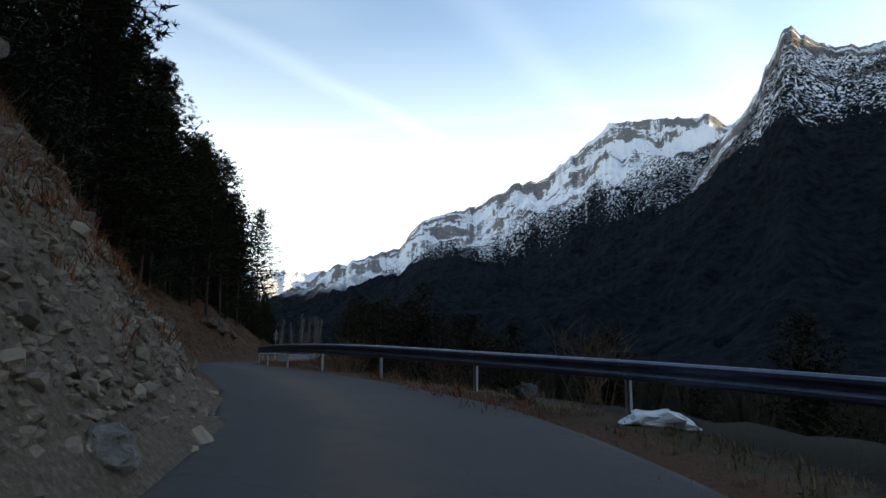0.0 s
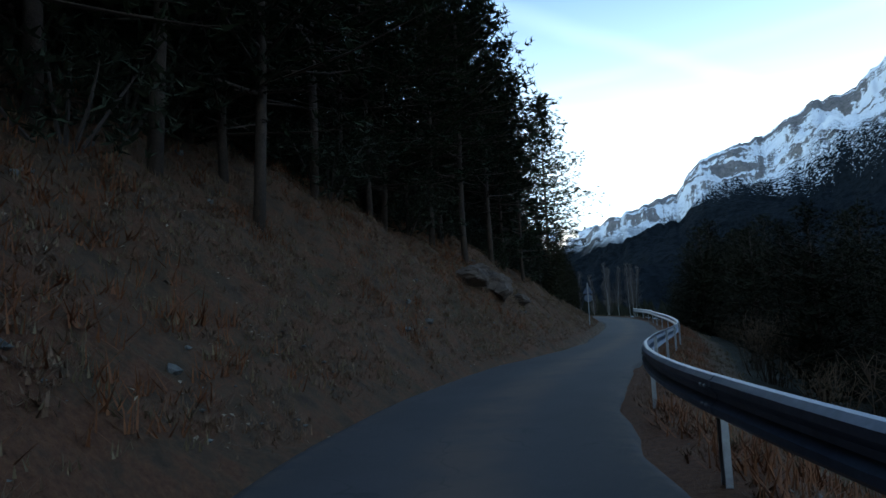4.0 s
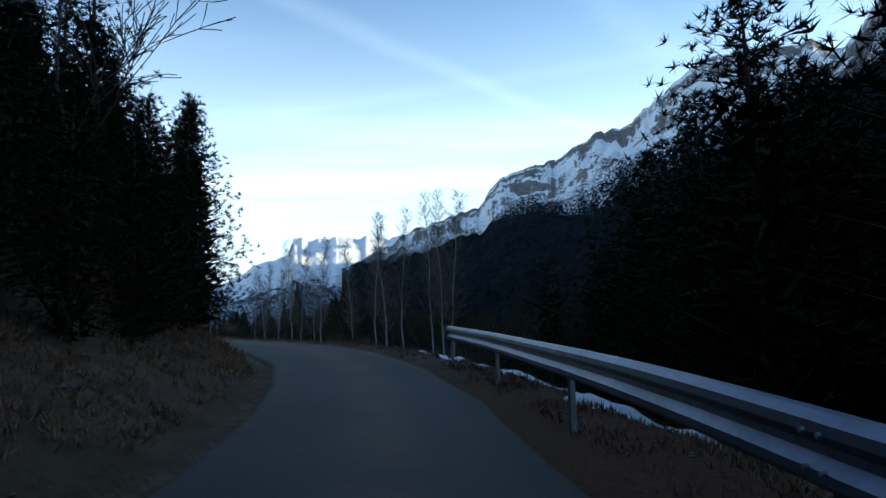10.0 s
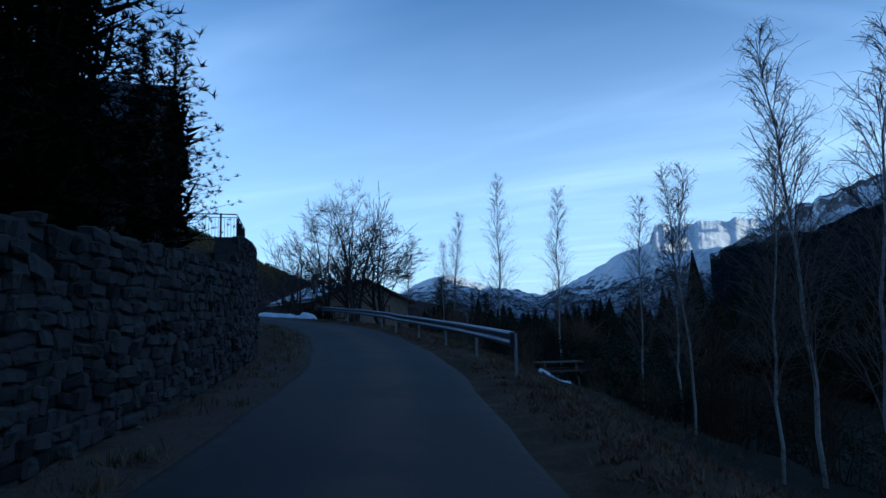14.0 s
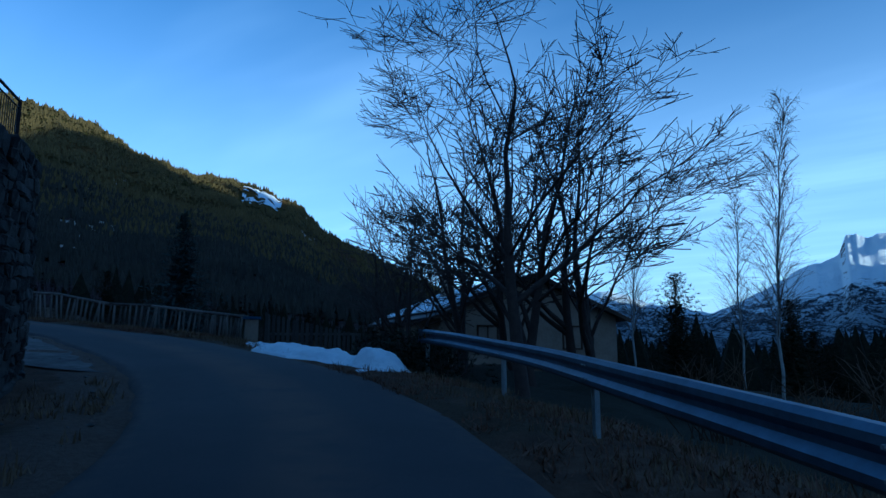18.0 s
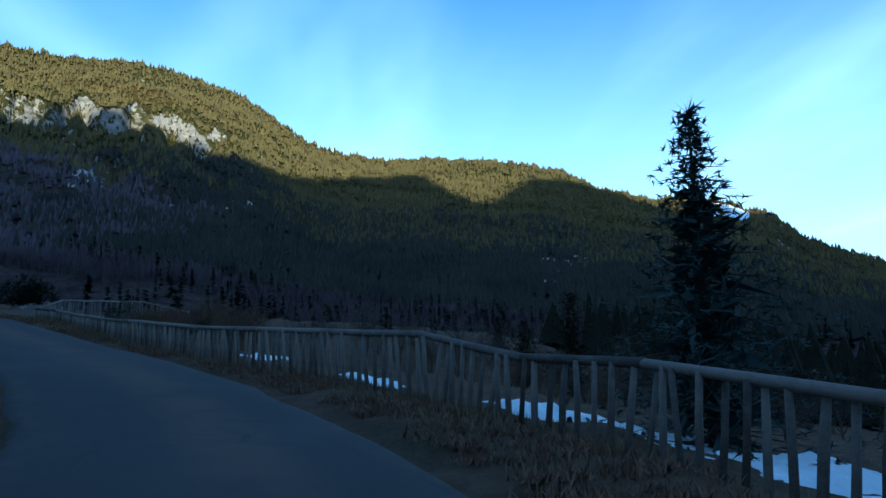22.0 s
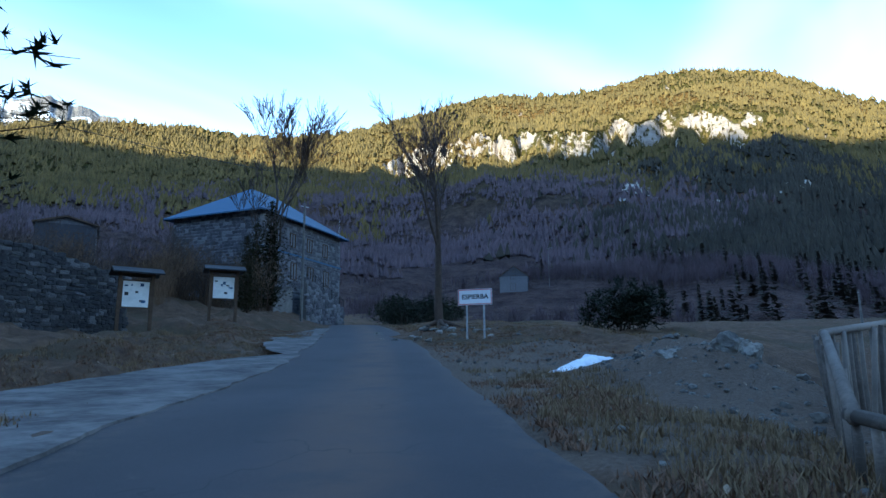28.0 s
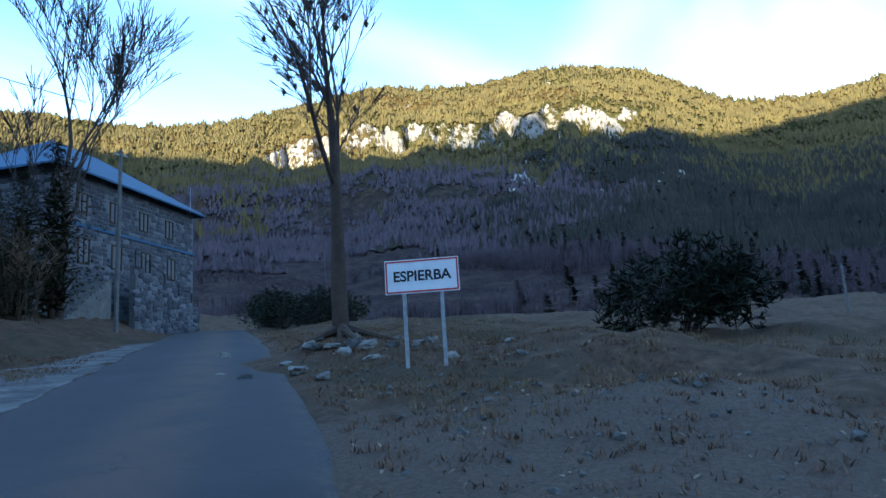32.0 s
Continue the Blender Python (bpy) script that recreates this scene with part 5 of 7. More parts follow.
# ---------------------------------------------------------------- far woods on the hill, and grass
def cones(name, label, pts, heights, widths, mat, sides=5):
    n = len(pts)
    ang = np.arange(sides) * 2 * np.pi / sides
    rng = np.random.default_rng(3)
    spin = rng.uniform(0, 6.283, n)
    per = sides + 1
    base = pts[:, None, :] + np.stack([np.cos(ang[None] + spin[:, None]) * widths[:, None] * rng.uniform(0.7, 1.3, (n, sides)), np.sin(ang[None] + spin[:, None]) * widths[:, None] * rng.uniform(0.7, 1.3, (n, sides)), heights[:, None] * rng.uniform(0.0, 0.28, (n, sides))], -1)
    tip = pts[:, None, :] + np.stack([rng.normal(0, 0.25, n), rng.normal(0, 0.25, n), heights], -1)[:, None]
    v = np.concatenate([base, tip], 1).reshape(-1, 3)
    k = np.arange(sides)
    f = np.stack([k, (k + 1) % sides, np.full(sides, sides)], -1)[None] + (np.arange(n) * per)[:, None, None]
    ob = new(name, fast_mesh(name, v, f.reshape(-1, 3), mat, False))
    return tagged(ob, label, "woodland", kind="stuff")


def near_hill(pts):
    return np.hypot(pts[:, 0] + 80, pts[:, 1] - 108) < 290


def sprays(name, label, pts, heights, widths, mat, count, rising):
    """Twiggy or needled trees as many thin pointed sprays round an upright axis."""
    n = len(pts)
    rng = np.random.default_rng(8)
    f = rng.uniform(0.02, 0.9, (n, count))
    a = rng.uniform(0, 6.283, (n, count))
    h, w = heights[:, None], widths[:, None]
    reach = w * (1.05 - f) * rng.uniform(0.6, 1.25, (n, count)) if rising < 0.3 else w * rng.uniform(0.15, 1.0, (n, count)) * (0.5 + 0.5 * np.sin(np.pi * f))
    z0 = f * h * (1.0 if rising < 0.3 else 0.6)
    z1 = z0 + h * rising * rng.uniform(0.4, 1.2, (n, count))
    ca, sa = np.cos(a), np.sin(a)
    half = w * (0.24 if rising < 0.3 else 0.035)
    p0 = np.stack([-sa * half + ca * reach * 0.1, ca * half + sa * reach * 0.1, z0], -1)
    p1 = np.stack([sa * half + ca * reach * 0.1, -ca * half + sa * reach * 0.1, z0 + half * 0.5], -1)
    p2 = np.stack([ca * reach, sa * reach, z1], -1)
    v = (pts[:, None, None, :] + np.stack([p0, p1, p2], 2)).reshape(-1, 3)
    ob = new(name, fast_mesh(name, v, np.arange(len(v)).reshape(-1, 3), mat, False))
    return tagged(ob, label, "woodland", kind="stuff")


def hill_points(n, a0, a1, v0, v1, seed, keep):
    rng = np.random.default_rng(seed)
    a, v = rng.uniform(a0, a1, n), rng.uniform(v0, v1, n)
    ia, iv = np.clip(np.searchsorted(hill_az, a), 1, len(hill_az) - 2), np.clip(np.searchsorted(hill_v, v), 1, len(hill_v) - 2)
    fa, fv = (a - hill_az[ia - 1]) / (hill_az[ia] - hill_az[ia - 1]), (v - hill_v[iv - 1]) / (hill_v[iv] - hill_v[iv - 1])
    P_ = hill_p[ia - 1, iv - 1] + (hill_p[ia, iv - 1] - hill_p[ia - 1, iv - 1]) * fa[:, None] + (hill_p[ia - 1, iv] - hill_p[ia - 1, iv - 1]) * fv[:, None]
    dr = np.linalg.norm((hill_p[ia, iv] - hill_p[ia, iv - 1])[:, :2], axis=1)
    grade = (hill_p[ia, iv, 2] - hill_p[ia, iv - 1, 2]) / np.maximum(dr, 0.1)
    ok = keep(a, v, P_, grade, rng)
    return P_[ok], rng


up_p, rng = hill_points(60000, 44, 188, 0.30, 1.0, 1, lambda a, v, P_, g, r_: ((g < 1.1) | (r_.uniform(0, 1, len(a)) < 0.4)) & ~((a > 58.0) & (a < 62.2) & (v > 0.78) & (v < 0.98)) & (fbm(P_[:, 0] / 60, P_[:, 1] / 60, 3, 71) + 0.9 * smooth(0.25, 0.8, v) + 0.35 * smooth(104, 88, a) > 0.72 + r_.uniform(0, 0.25, len(a))))
# pines of the lower slope: the hill's evening shade is in their colour
m_shaded_pine = two_tone("shaded_woods", (0.016, 0.015, 0.012), (0.062, 0.052, 0.036), 0.03, bump=0.1)
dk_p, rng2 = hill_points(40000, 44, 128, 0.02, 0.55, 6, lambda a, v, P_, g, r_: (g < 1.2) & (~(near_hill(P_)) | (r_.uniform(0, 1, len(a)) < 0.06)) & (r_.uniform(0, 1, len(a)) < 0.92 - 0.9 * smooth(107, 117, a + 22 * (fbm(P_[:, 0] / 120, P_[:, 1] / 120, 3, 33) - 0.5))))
near = near_hill(dk_p)
nh, nw = rng2.uniform(5, 11, len(dk_p)), rng2.uniform(1.5, 3.0, len(dk_p))
cones("dark_woods", "pine woods on the lower hillside, coloured darker for shade", dk_p[~near], nh[~near], nw[~near], m_shaded_pine)
sprays("near_pine_woods", "feathery pines at the foot of the hill, coloured darker for shade", dk_p[near], nh[near], nw[near], m_shaded_pine, 80, 0.05)
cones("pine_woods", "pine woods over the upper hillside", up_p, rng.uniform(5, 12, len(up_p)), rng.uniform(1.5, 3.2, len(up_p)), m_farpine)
lo_p, rng = hill_points(80000, 60, 180, 0.03, 0.62, 2, lambda a, v, P_, g, r_: (g < 1.1) & (np.hypot(P_[:, 0] + 234, P_[:, 1] - 3) > 38) & (fbm(P_[:, 0] / 60, P_[:, 1] / 60, 4, 81) > 0.40 + 0.12 * r_.uniform(0, 1, len(a))) & ((a + 22 * (fbm(P_[:, 0] / 120, P_[:, 1] / 120, 3, 33) - 0.5) > 111) | (near_hill(P_))))
near = near_hill(lo_p)
nh, nw = rng.uniform(3, 8, len(lo_p)), rng.uniform(0.7, 1.8, len(lo_p))
cones("bare_woods", "purplish leafless woods on the lower hillside", lo_p[~near], nh[~near], nw[~near], m_heather, 5)
sprays("near_bare_woods", "purplish leafless thicket at the foot of the hill", lo_p[near], nh[near], nw[near] * 1.25, m_heather, 44, 0.42)


vp = np.random.default_rng(12)
n_ = 9000
va, vr = vp.uniform(-2.1, 0.95, n_), 55 * (12.0 ** vp.uniform(0, 1, n_))
vx, vy = -10 - np.sin(va) * vr, 60 + np.cos(va) * vr
vi, vu = station(vx, vy)
ok = (vu > 30) & ~((ROAD_T[vi] > 19) & (vu < 60))
vx, vy = vx[ok], vy[ok]
cones("valley_woods", "dark conifer woods filling the valley floor", np.stack([vx, vy, ground_z(vx, vy) - 0.3], 1), vp.uniform(5, 10, len(vx)), vp.uniform(1.4, 3.0, len(vx)), m_juniper, 6)


def hill_patch(name, label, a0, a1, v0, v1, mat, seed, cut, rise=None):
    """A patch lying on the hill: snow or bare rock."""
    ia, iv = np.where((hill_az >= a0) & (hill_az <= a1))[0], np.where((hill_v >= v0) & (hill_v <= v1))[0]
    P_ = hill_p[np.ix_(ia, iv)].copy()
    mask = fbm(P_[..., 0] / 18, P_[..., 1] / 18, 4, seed) > cut
    if rise:
        sight = np.degrees(np.arctan2(P_[..., 2] - HILL_O[2], np.hypot(P_[..., 0] - HILL_O[0], P_[..., 1] - HILL_O[1])))
        mask &= (sight > rise[0]) & (sight < rise[1])
    P_[..., 2] += 2.4
    q = sheet_quads(len(ia), len(iv))
    q = q[mask.ravel()[q].all(1)]
    return tagged(new(name, fast_mesh(name, P_.reshape(-1, 3), q, mat)), label, "patch", kind="stuff")


m_farsnow = two_tone("far_snow", (0.70, 0.73, 0.78), (0.84, 0.86, 0.90), 0.05, bump=0.2)
m_farrock = two_tone("far_limestone", (0.22, 0.19, 0.16), (0.50, 0.45, 0.38), 0.08, bump=0.6)
hill_patch("snow_field", "snow field near the top of the far hill", 58.4, 61.9, 0.80, 0.97, m_farsnow, 5, 0.38)
for a0, a1, e0, e1, sd, cut in ((70.3, 76.5, 7.2, 9.7, 9, 0.48), (100.8, 103.8, 13.7, 14.7, 19, 0.47), (113.0, 116.4, 14.4, 16.2, 29, 0.45), (108.0, 110.0, 13.2, 14.2, 39, 0.5)):
    hill_patch("rock_field", "bare pale rocks in the wooded slope", a0, a1, 0.05, 1.0, m_farrock, sd, cut, (e0, e1))
hill_patch("snow_field", "broken snow between dark trees on a rocky slope", 70.2, 72.6, 0.05, 1.0, m_farsnow, 49, 0.5, (7.4, 9.8))


def tufts(name, label, places, n_blades, length, mat, seed, lean=0.5):
    rng = np.random.default_rng(seed)
    P_ = np.repeat(places, n_blades, 0)
    n = len(P_)
    a, L = rng.uniform(0, 6.283, n), length * rng.uniform(0.5, 1.3, n)
    w = 0.012
    P_ = P_ + np.stack([rng.normal(0, 0.07, n), rng.normal(0, 0.07, n), np.full(n, -0.03)], 1)
    le = rng.normal(0, lean, n)
    tip = P_ + np.stack([np.cos(a) * le * L, np.sin(a) * le * L, L * rng.uniform(0.6, 1, n)], 1)
    s_ = np.stack([-np.sin(a) * w, np.cos(a) * w, np.zeros(n)], 1)
    v = np.stack([P_ - s_, P_ + s_, tip], 1).reshape(-1, 3)
    return tagged(new(name, fast_mesh(name, v, np.arange(3 * n).reshape(-1, 3), mat, False)), label, "grass", kind="stuff")


rng = np.random.default_rng(8)
seeds = []
for t0, t1, u0, u1, n in ((1.6, 12.6, -8.0, -2.5, 9000), (-1, 12, 2.2, 4.2, 2600), (11.8, 20.5, 2.2, 5.5, 2600), (20.5, 31, 1.95, 4.5, 8000), (27.5, 35, -10, -3.8, 6000), (32.5, 40, 2.2, 14, 7000), (13, 20, -3.4, -2.3, 900), (-1.5, 2.2, -7.5, -3.5, 700)):
    ts, us = rng.uniform(t0, t1, n), rng.uniform(u0, u1, n)
    bx, by = np.interp(ts, ROAD_T, ROAD[:, 0]) + np.interp(ts, ROAD_T, RIGHT[:, 0]) * us, np.interp(ts, ROAD_T, ROAD[:, 1]) + np.interp(ts, ROAD_T, RIGHT[:, 1]) * us
    keep = fbm(bx * 0.8, by * 0.8, 3, 91) > 0.42
    seeds.append(np.stack([bx[keep], by[keep]], 1))
seeds = np.concatenate(seeds)
tufts("dry_grass", "tufts of straw-coloured winter grass", np.column_stack([seeds, ground_z(seeds[:, 0], seeds[:, 1])]), 7, 0.16, m_straw, 4)

m_brown_grass = two_tone("matted_brown_grass", (0.080, 0.043, 0.026), (0.21, 0.122, 0.072), 4.0, bump=0.1)
m_leaf = two_tone("fallen_leaf", (0.16, 0.11, 0.07), (0.36, 0.29, 0.21), 9.0, bump=0.1)


def bank_places(rows, cut):
    out = []
    for t0, t1, u0, u1, n in rows:
        ts, us = rng.uniform(t0, t1, n), rng.uniform(u0, u1, n)
        bx, by = np.interp(ts, ROAD_T, ROAD[:, 0]) + np.interp(ts, ROAD_T, RIGHT[:, 0]) * us, np.interp(ts, ROAD_T, ROAD[:, 1]) + np.interp(ts, ROAD_T, RIGHT[:, 1]) * us
        keep = fbm(bx * 0.9, by * 0.9, 3, 93) > cut
        out.append(np.stack([bx[keep], by[keep]], 1))
    out = np.concatenate(out)
    return np.column_stack([out, ground_z(out[:, 0], out[:, 1])])


tufts("bank_grass", "short matted brown winter grass on the bank", bank_places(((2.8, 12.4, -7.2, -2.3, 24000), (3.0, 12.0, 1.8, 3.4, 5000), (12.0, 20.3, 1.6, 4.6, 5000), (22.5, 30.5, 1.7, 3.6, 7000), (31.5, 38, 1.9, 9, 4500), (29, 36, -9, -3.6, 5000)), 0.40), 8, 0.11, m_brown_grass, 24, 0.9)
leaf_at = bank_places(((2.6, 10.5, -5.6, -1.9, 2600), (28.5, 36, 1.9, 9, 900), (29, 36, -9, -3.4, 700)), 0.36)
n_ = len(leaf_at)
la, ls = rng.uniform(0, 6.283, n_), rng.uniform(0.018, 0.045, n_)
lx, ly = np.stack([np.cos(la), np.sin(la), rng.uniform(-0.2, 0.9, n_)], 1) * ls[:, None], np.stack([-np.sin(la), np.cos(la), rng.uniform(-0.3, 0.3, n_)], 1) * ls[:, None] * 0.7
lp = leaf_at + [0, 0, 0.03]
leaf_v = np.stack([lp - lx, lp + ly + [0, 0, 0.012], lp + lx, lp - ly + [0, 0, 0.008]], 1).reshape(-1, 3)
tagged(new("fallen_leaves", fast_mesh("fallen_leaves", leaf_v, np.arange(4 * n_).reshape(-1, 4), m_leaf, False)), "pale curled fallen leaves scattered on the grass", "leaves", kind="stuff")

m_bracken = two_tone("dead_bracken", (0.10, 0.034, 0.014), (0.24, 0.092, 0.036), 3.0, bump=0.1)
seeds = []
for t0, t1, u0, u1, n in ((-0.5, 7.5, -9.0, -2.6, 5200), (1.5, 10.0, 1.9, 3.2, 900), (11.6, 13.8, -5.5, -2.3, 900)):
    ts, us = rng.uniform(t0, t1, n), rng.uniform(u0, u1, n)
    bx, by = np.interp(ts, ROAD_T, ROAD[:, 0]) + np.interp(ts, ROAD_T, RIGHT[:, 0]) * us, np.interp(ts, ROAD_T, ROAD[:, 1]) + np.interp(ts, ROAD_T, RIGHT[:, 1]) * us
    keep = fbm(bx * 0.5, by * 0.5, 3, 95) > 0.50
    seeds.append(np.stack([bx[keep], by[keep]], 1))
seeds = np.concatenate(seeds)
tufts("bracken", "patches of rust-brown dead bracken on the cut bank", np.column_stack([seeds, ground_z(seeds[:, 0], seeds[:, 1])]), 9, 0.30, m_bracken, 14, 0.8)
# ---------------------------------------------------------------- made things: materials
m_steel = two_tone("galvanised_steel", (0.07, 0.085, 0.12), (0.18, 0.21, 0.28), 2.0, rough=0.45, metal=0.75, bump=0.15, distance=0.004, spec=0.5)
m_post = two_tone("weathered_post", (0.20, 0.20, 0.20), (0.42, 0.42, 0.42), 6.0, rough=0.6, metal=0.3, bump=0.3, distance=0.004)
m_wall = two_tone("wall_stone", (0.011, 0.010, 0.010), (0.062, 0.056, 0.052), 3.0, bump=0.9, each=0.55, distance=0.03)
m_pale = two_tone("pale_wall_stone", (0.052, 0.052, 0.060), (0.175, 0.170, 0.18), 3.0, bump=0.9, each=0.5, distance=0.03)
m_field = two_tone("field_stone", (0.030, 0.030, 0.033), (0.125, 0.120, 0.122), 3.0, bump=0.9, each=0.5, distance=0.03)
m_mortar = two_tone("dark_mortar", (0.03, 0.03, 0.03), (0.09, 0.085, 0.08), 6.0, bump=0.6)
m_grey_mortar = two_tone("grey_mortar", (0.07, 0.068, 0.066), (0.15, 0.146, 0.14), 6.0, bump=0.5)
m_iron = two_tone("black_iron", (0.012, 0.012, 0.013), (0.03, 0.03, 0.032), 8.0, rough=0.5, metal=0.6, bump=0.1)
m_log = two_tone("weathered_log", (0.065, 0.054, 0.045), (0.20, 0.17, 0.145), 5.0, bump=0.6, each=0.4, distance=0.01)
m_picket = two_tone("dark_picket", (0.035, 0.030, 0.027), (0.095, 0.082, 0.072), 5.0, bump=0.6, each=0.3, distance=0.008)
m_timber = two_tone("dark_timber", (0.035, 0.022, 0.014), (0.10, 0.065, 0.04), 5.0, bump=0.5, distance=0.008)
m_slate = two_tone("blue_slate", (0.018, 0.048, 0.095), (0.05, 0.105, 0.185), 1.5, rough=0.6, bump=0.4, each=0.5, distance=0.01)
m_darkslate = two_tone("dark_slate", (0.02, 0.02, 0.022), (0.06, 0.06, 0.065), 1.5, rough=0.65, bump=0.4, each=0.5)
m_stucco = two_tone("tan_render", (0.22, 0.165, 0.115), (0.36, 0.285, 0.21), 1.2, bump=0.3)
m_snow = two_tone("old_snow", (0.62, 0.66, 0.72), (0.86, 0.88, 0.91), 1.2, rough=0.7, bump=0.5, distance=0.05)
m_rock = two_tone("grey_boulder", (0.06, 0.056, 0.052), (0.24, 0.225, 0.20), 2.5, bump=0.9, each=0.5, distance=0.04)
m_scree_rock = two_tone("scree_stone", (0.085, 0.064, 0.047), (0.27, 0.215, 0.16), 4.0, bump=0.7, each=0.6, distance=0.02)
m_glass = two_tone("dark_window", (0.006, 0.007, 0.009), (0.014, 0.016, 0.02), 1.0, rough=0.12, bump=0.02, spec=0.6)
m_white = two_tone("sign_white", (0.60, 0.60, 0.60), (0.74, 0.74, 0.74), 3.0, rough=0.45, bump=0.05)
m_red = two_tone("sign_red", (0.36, 0.03, 0.03), (0.46, 0.05, 0.04), 3.0, rough=0.5, bump=0.05)
m_black = two_tone("sign_black", (0.010, 0.010, 0.012), (0.02, 0.02, 0.022), 3.0, rough=0.5, bump=0.05)
m_paper = two_tone("board_paper", (0.42, 0.42, 0.40), (0.66, 0.66, 0.63), 2.0, rough=0.6, bump=0.1)
m_concrete = two_tone("worn_concrete", (0.075, 0.070, 0.066), (0.20, 0.185, 0.17), 1.1, bump=0.7, distance=0.02)
m_orange = two_tone("reflector_orange", (0.55, 0.25, 0.02), (0.7, 0.34, 0.03), 3.0, rough=0.4, bump=0.05)
m_bin = two_tone("bin_plastic", (0.03, 0.035, 0.035), (0.06, 0.07, 0.07), 3.0, rough=0.5, bump=0.1)


def turned(x, y, z, a):
    return Matrix.Translation((x, y, z)) @ Matrix.Rotation(a, 4, "Z")


# ---------------------------------------------------------------- guardrails
W_BEAM = ((0.0, 0.155), (0.035, 0.150), (0.075, 0.115), (0.078, 0.070), (0.030, 0.020), (0.030, -0.020), (0.078, -0.070), (0.075, -0.115), (0.035, -0.150), (0.0, -0.155))


def guardrail(name, label, stops, first_dead=True):
    """W-beam on posts every four metres; stops are stations and offsets."""
    ts = np.linspace(stops[0][0], stops[-1][0], 160)
    us = np.interp(ts, [s[0] for s in stops], [s[1] for s in stops])
    us = np.convolve(np.pad(us, 8, "edge"), np.ones(17) / 17, "valid")
    line = np.array([beside(t, u) for t, u in zip(ts, us)])
    s_ = np.concatenate([[0], np.cumsum(np.linalg.norm(np.diff(line[:, :2], axis=0), axis=1))])
    root = thing(name, label, "guardrail", line[0])
    o = Vector(line[0])
    count = int(s_[-1] // 4)
    gap = s_[-1] / count

    def on(d):
        p = Vector([np.interp(d, s_, line[:, k]) for k in range(3)])
        q, w = (Vector([np.interp(d + e, s_, line[:, k]) for k in range(3)]) for e in (-0.4, 0.4))
        f = w - q
        f.z = 0
        f.normalize()
        return p, f, Vector((-f.y, f.x, 0))

    for k in range(count):
        beam, vs = Shape(), []
        n = 6
        for i in range(n + 1):
            p, f, left = on(gap * (k + i / n) + (0.10 if i == n and k < count - 1 else 0))
            lap = 0.004 * (k % 2)
            for a, h in W_BEAM:
                vs.append(p + left * (a + lap) + Vector((0, 0, 0.67 + h)) - o)
            for a, h in reversed(W_BEAM):
                vs.append(p + left * (a + lap - 0.006) + Vector((0, 0, 0.67 + h)) - o)
        m = 2 * len(W_BEAM)
        beam.add(vs, [(i * m + j, i * m + (j + 1) % m, (i + 1) * m + (j + 1) % m, (i + 1) * m + j) for i in range(n) for j in range(m)] + [tuple(range(m)), tuple(range(n * m, n * m + m))[::-1]])
        b_ = part("beam", beam, m_steel, root, round_=False)
        for e in (-0.11, 0.11):
            for h in (-0.07, 0.07):
                p, f, left = on(gap * k + 0.16 + e * 0.5)
                part("bolt", Shape().tube([p + left * 0.076 + Vector((0, 0, 0.67 + h)) - o, p + left * 0.096 + Vector((0, 0, 0.67 + h)) - o], [0.016, 0.012], 6), m_post, b_)
    for k in range(count + 1):
        p, f, left = on(min(s_[-1] - 0.15, gap * k + 0.15))
        g = gz(p.x, p.y)
        ang = math.atan2(f.y, f.x)
        post = Shape()
        for x0, y0, sx, sy in ((0, -0.055, 0.10, 0.008), (-0.046, -0.03, 0.008, 0.05), (0.046, -0.03, 0.008, 0.05)):
            post.box((sx, sy, p.z + 0.79 - g + 0.4), (0, 0, 0), None)
            n = 8
            for i in range(len(post.v) - n, len(post.v)):
                v = Vector(post.v[i]) + Vector((x0, y0, (p.z + 0.79 + g - 0.4) / 2 - o.z))
                q = Matrix.Rotation(ang, 3, "Z") @ Vector((v.x, v.y, 0))
                post.v[i] = (q.x + p.x - o.x, q.y + p.y - o.y, v.z)
        part("post", post, m_post, root, "pale weathered steel post")
    for d, sign in ((0.0, -1), (s_[-1], 1)):
        p, f, left = on(d)
        cap = Shape()
        pts = [p + f * sign * 0.12 * math.sin(a) + left * (0.04 + 0.075 * math.cos(a)) + Vector((0, 0, 0.67)) - o for a in np.linspace(-1.5, 1.5, 7)]
        for q in pts:
            cap.add([q + Vector((0, 0, -0.155)), q + Vector((0, 0, 0.155))], [])
        m = len(cap.v)
        cap.f += [(m - 14 + 2 * i, m - 14 + 2 * i + 2, m - 14 + 2 * i + 3, m - 14 + 2 * i + 1) for i in range(6)]
        c_ = part("end_cap", cap, m_steel, root)
        if name.endswith("guardrail") and sign > 0 and not first_dead:
            part("reflector", Shape().box((0.05, 0.02, 0.09), p + left * 0.10 - f * 0.25 + Vector((0, 0, 0.67)) - o, Matrix.Rotation(math.atan2(f.y, f.x), 3, "Z")), m_orange, c_, "orange reflector")
    return root


guardrail("guardrail", "long galvanised steel guardrail on the valley side", [(-3.5, 6.6), (0, 6.3), (0.9, 5.75), (1.2, 5.15), (1.45, 4.4), (1.75, 3.7), (1.9, 3.3), (2.35, 2.35), (2.9, 1.8), (3.5, 1.6), (4.6, 1.75), (6.1, 2.05), (6.7, 2.3), (7.6, 2.45), (8.4, 2.15), (9.3, 1.65), (10.2, 1.55), (11.4, 1.95), (11.79, 2.05)])
guardrail("guardrail", "galvanised steel guardrail above the house", [(15.75, 2.35), (16.4, 2.2), (17.1, 2.1), (17.7, 1.85), (18.4, 2.35), (18.9, 2.6), (19.5, 3.4), (20.2, 3.95)], False)


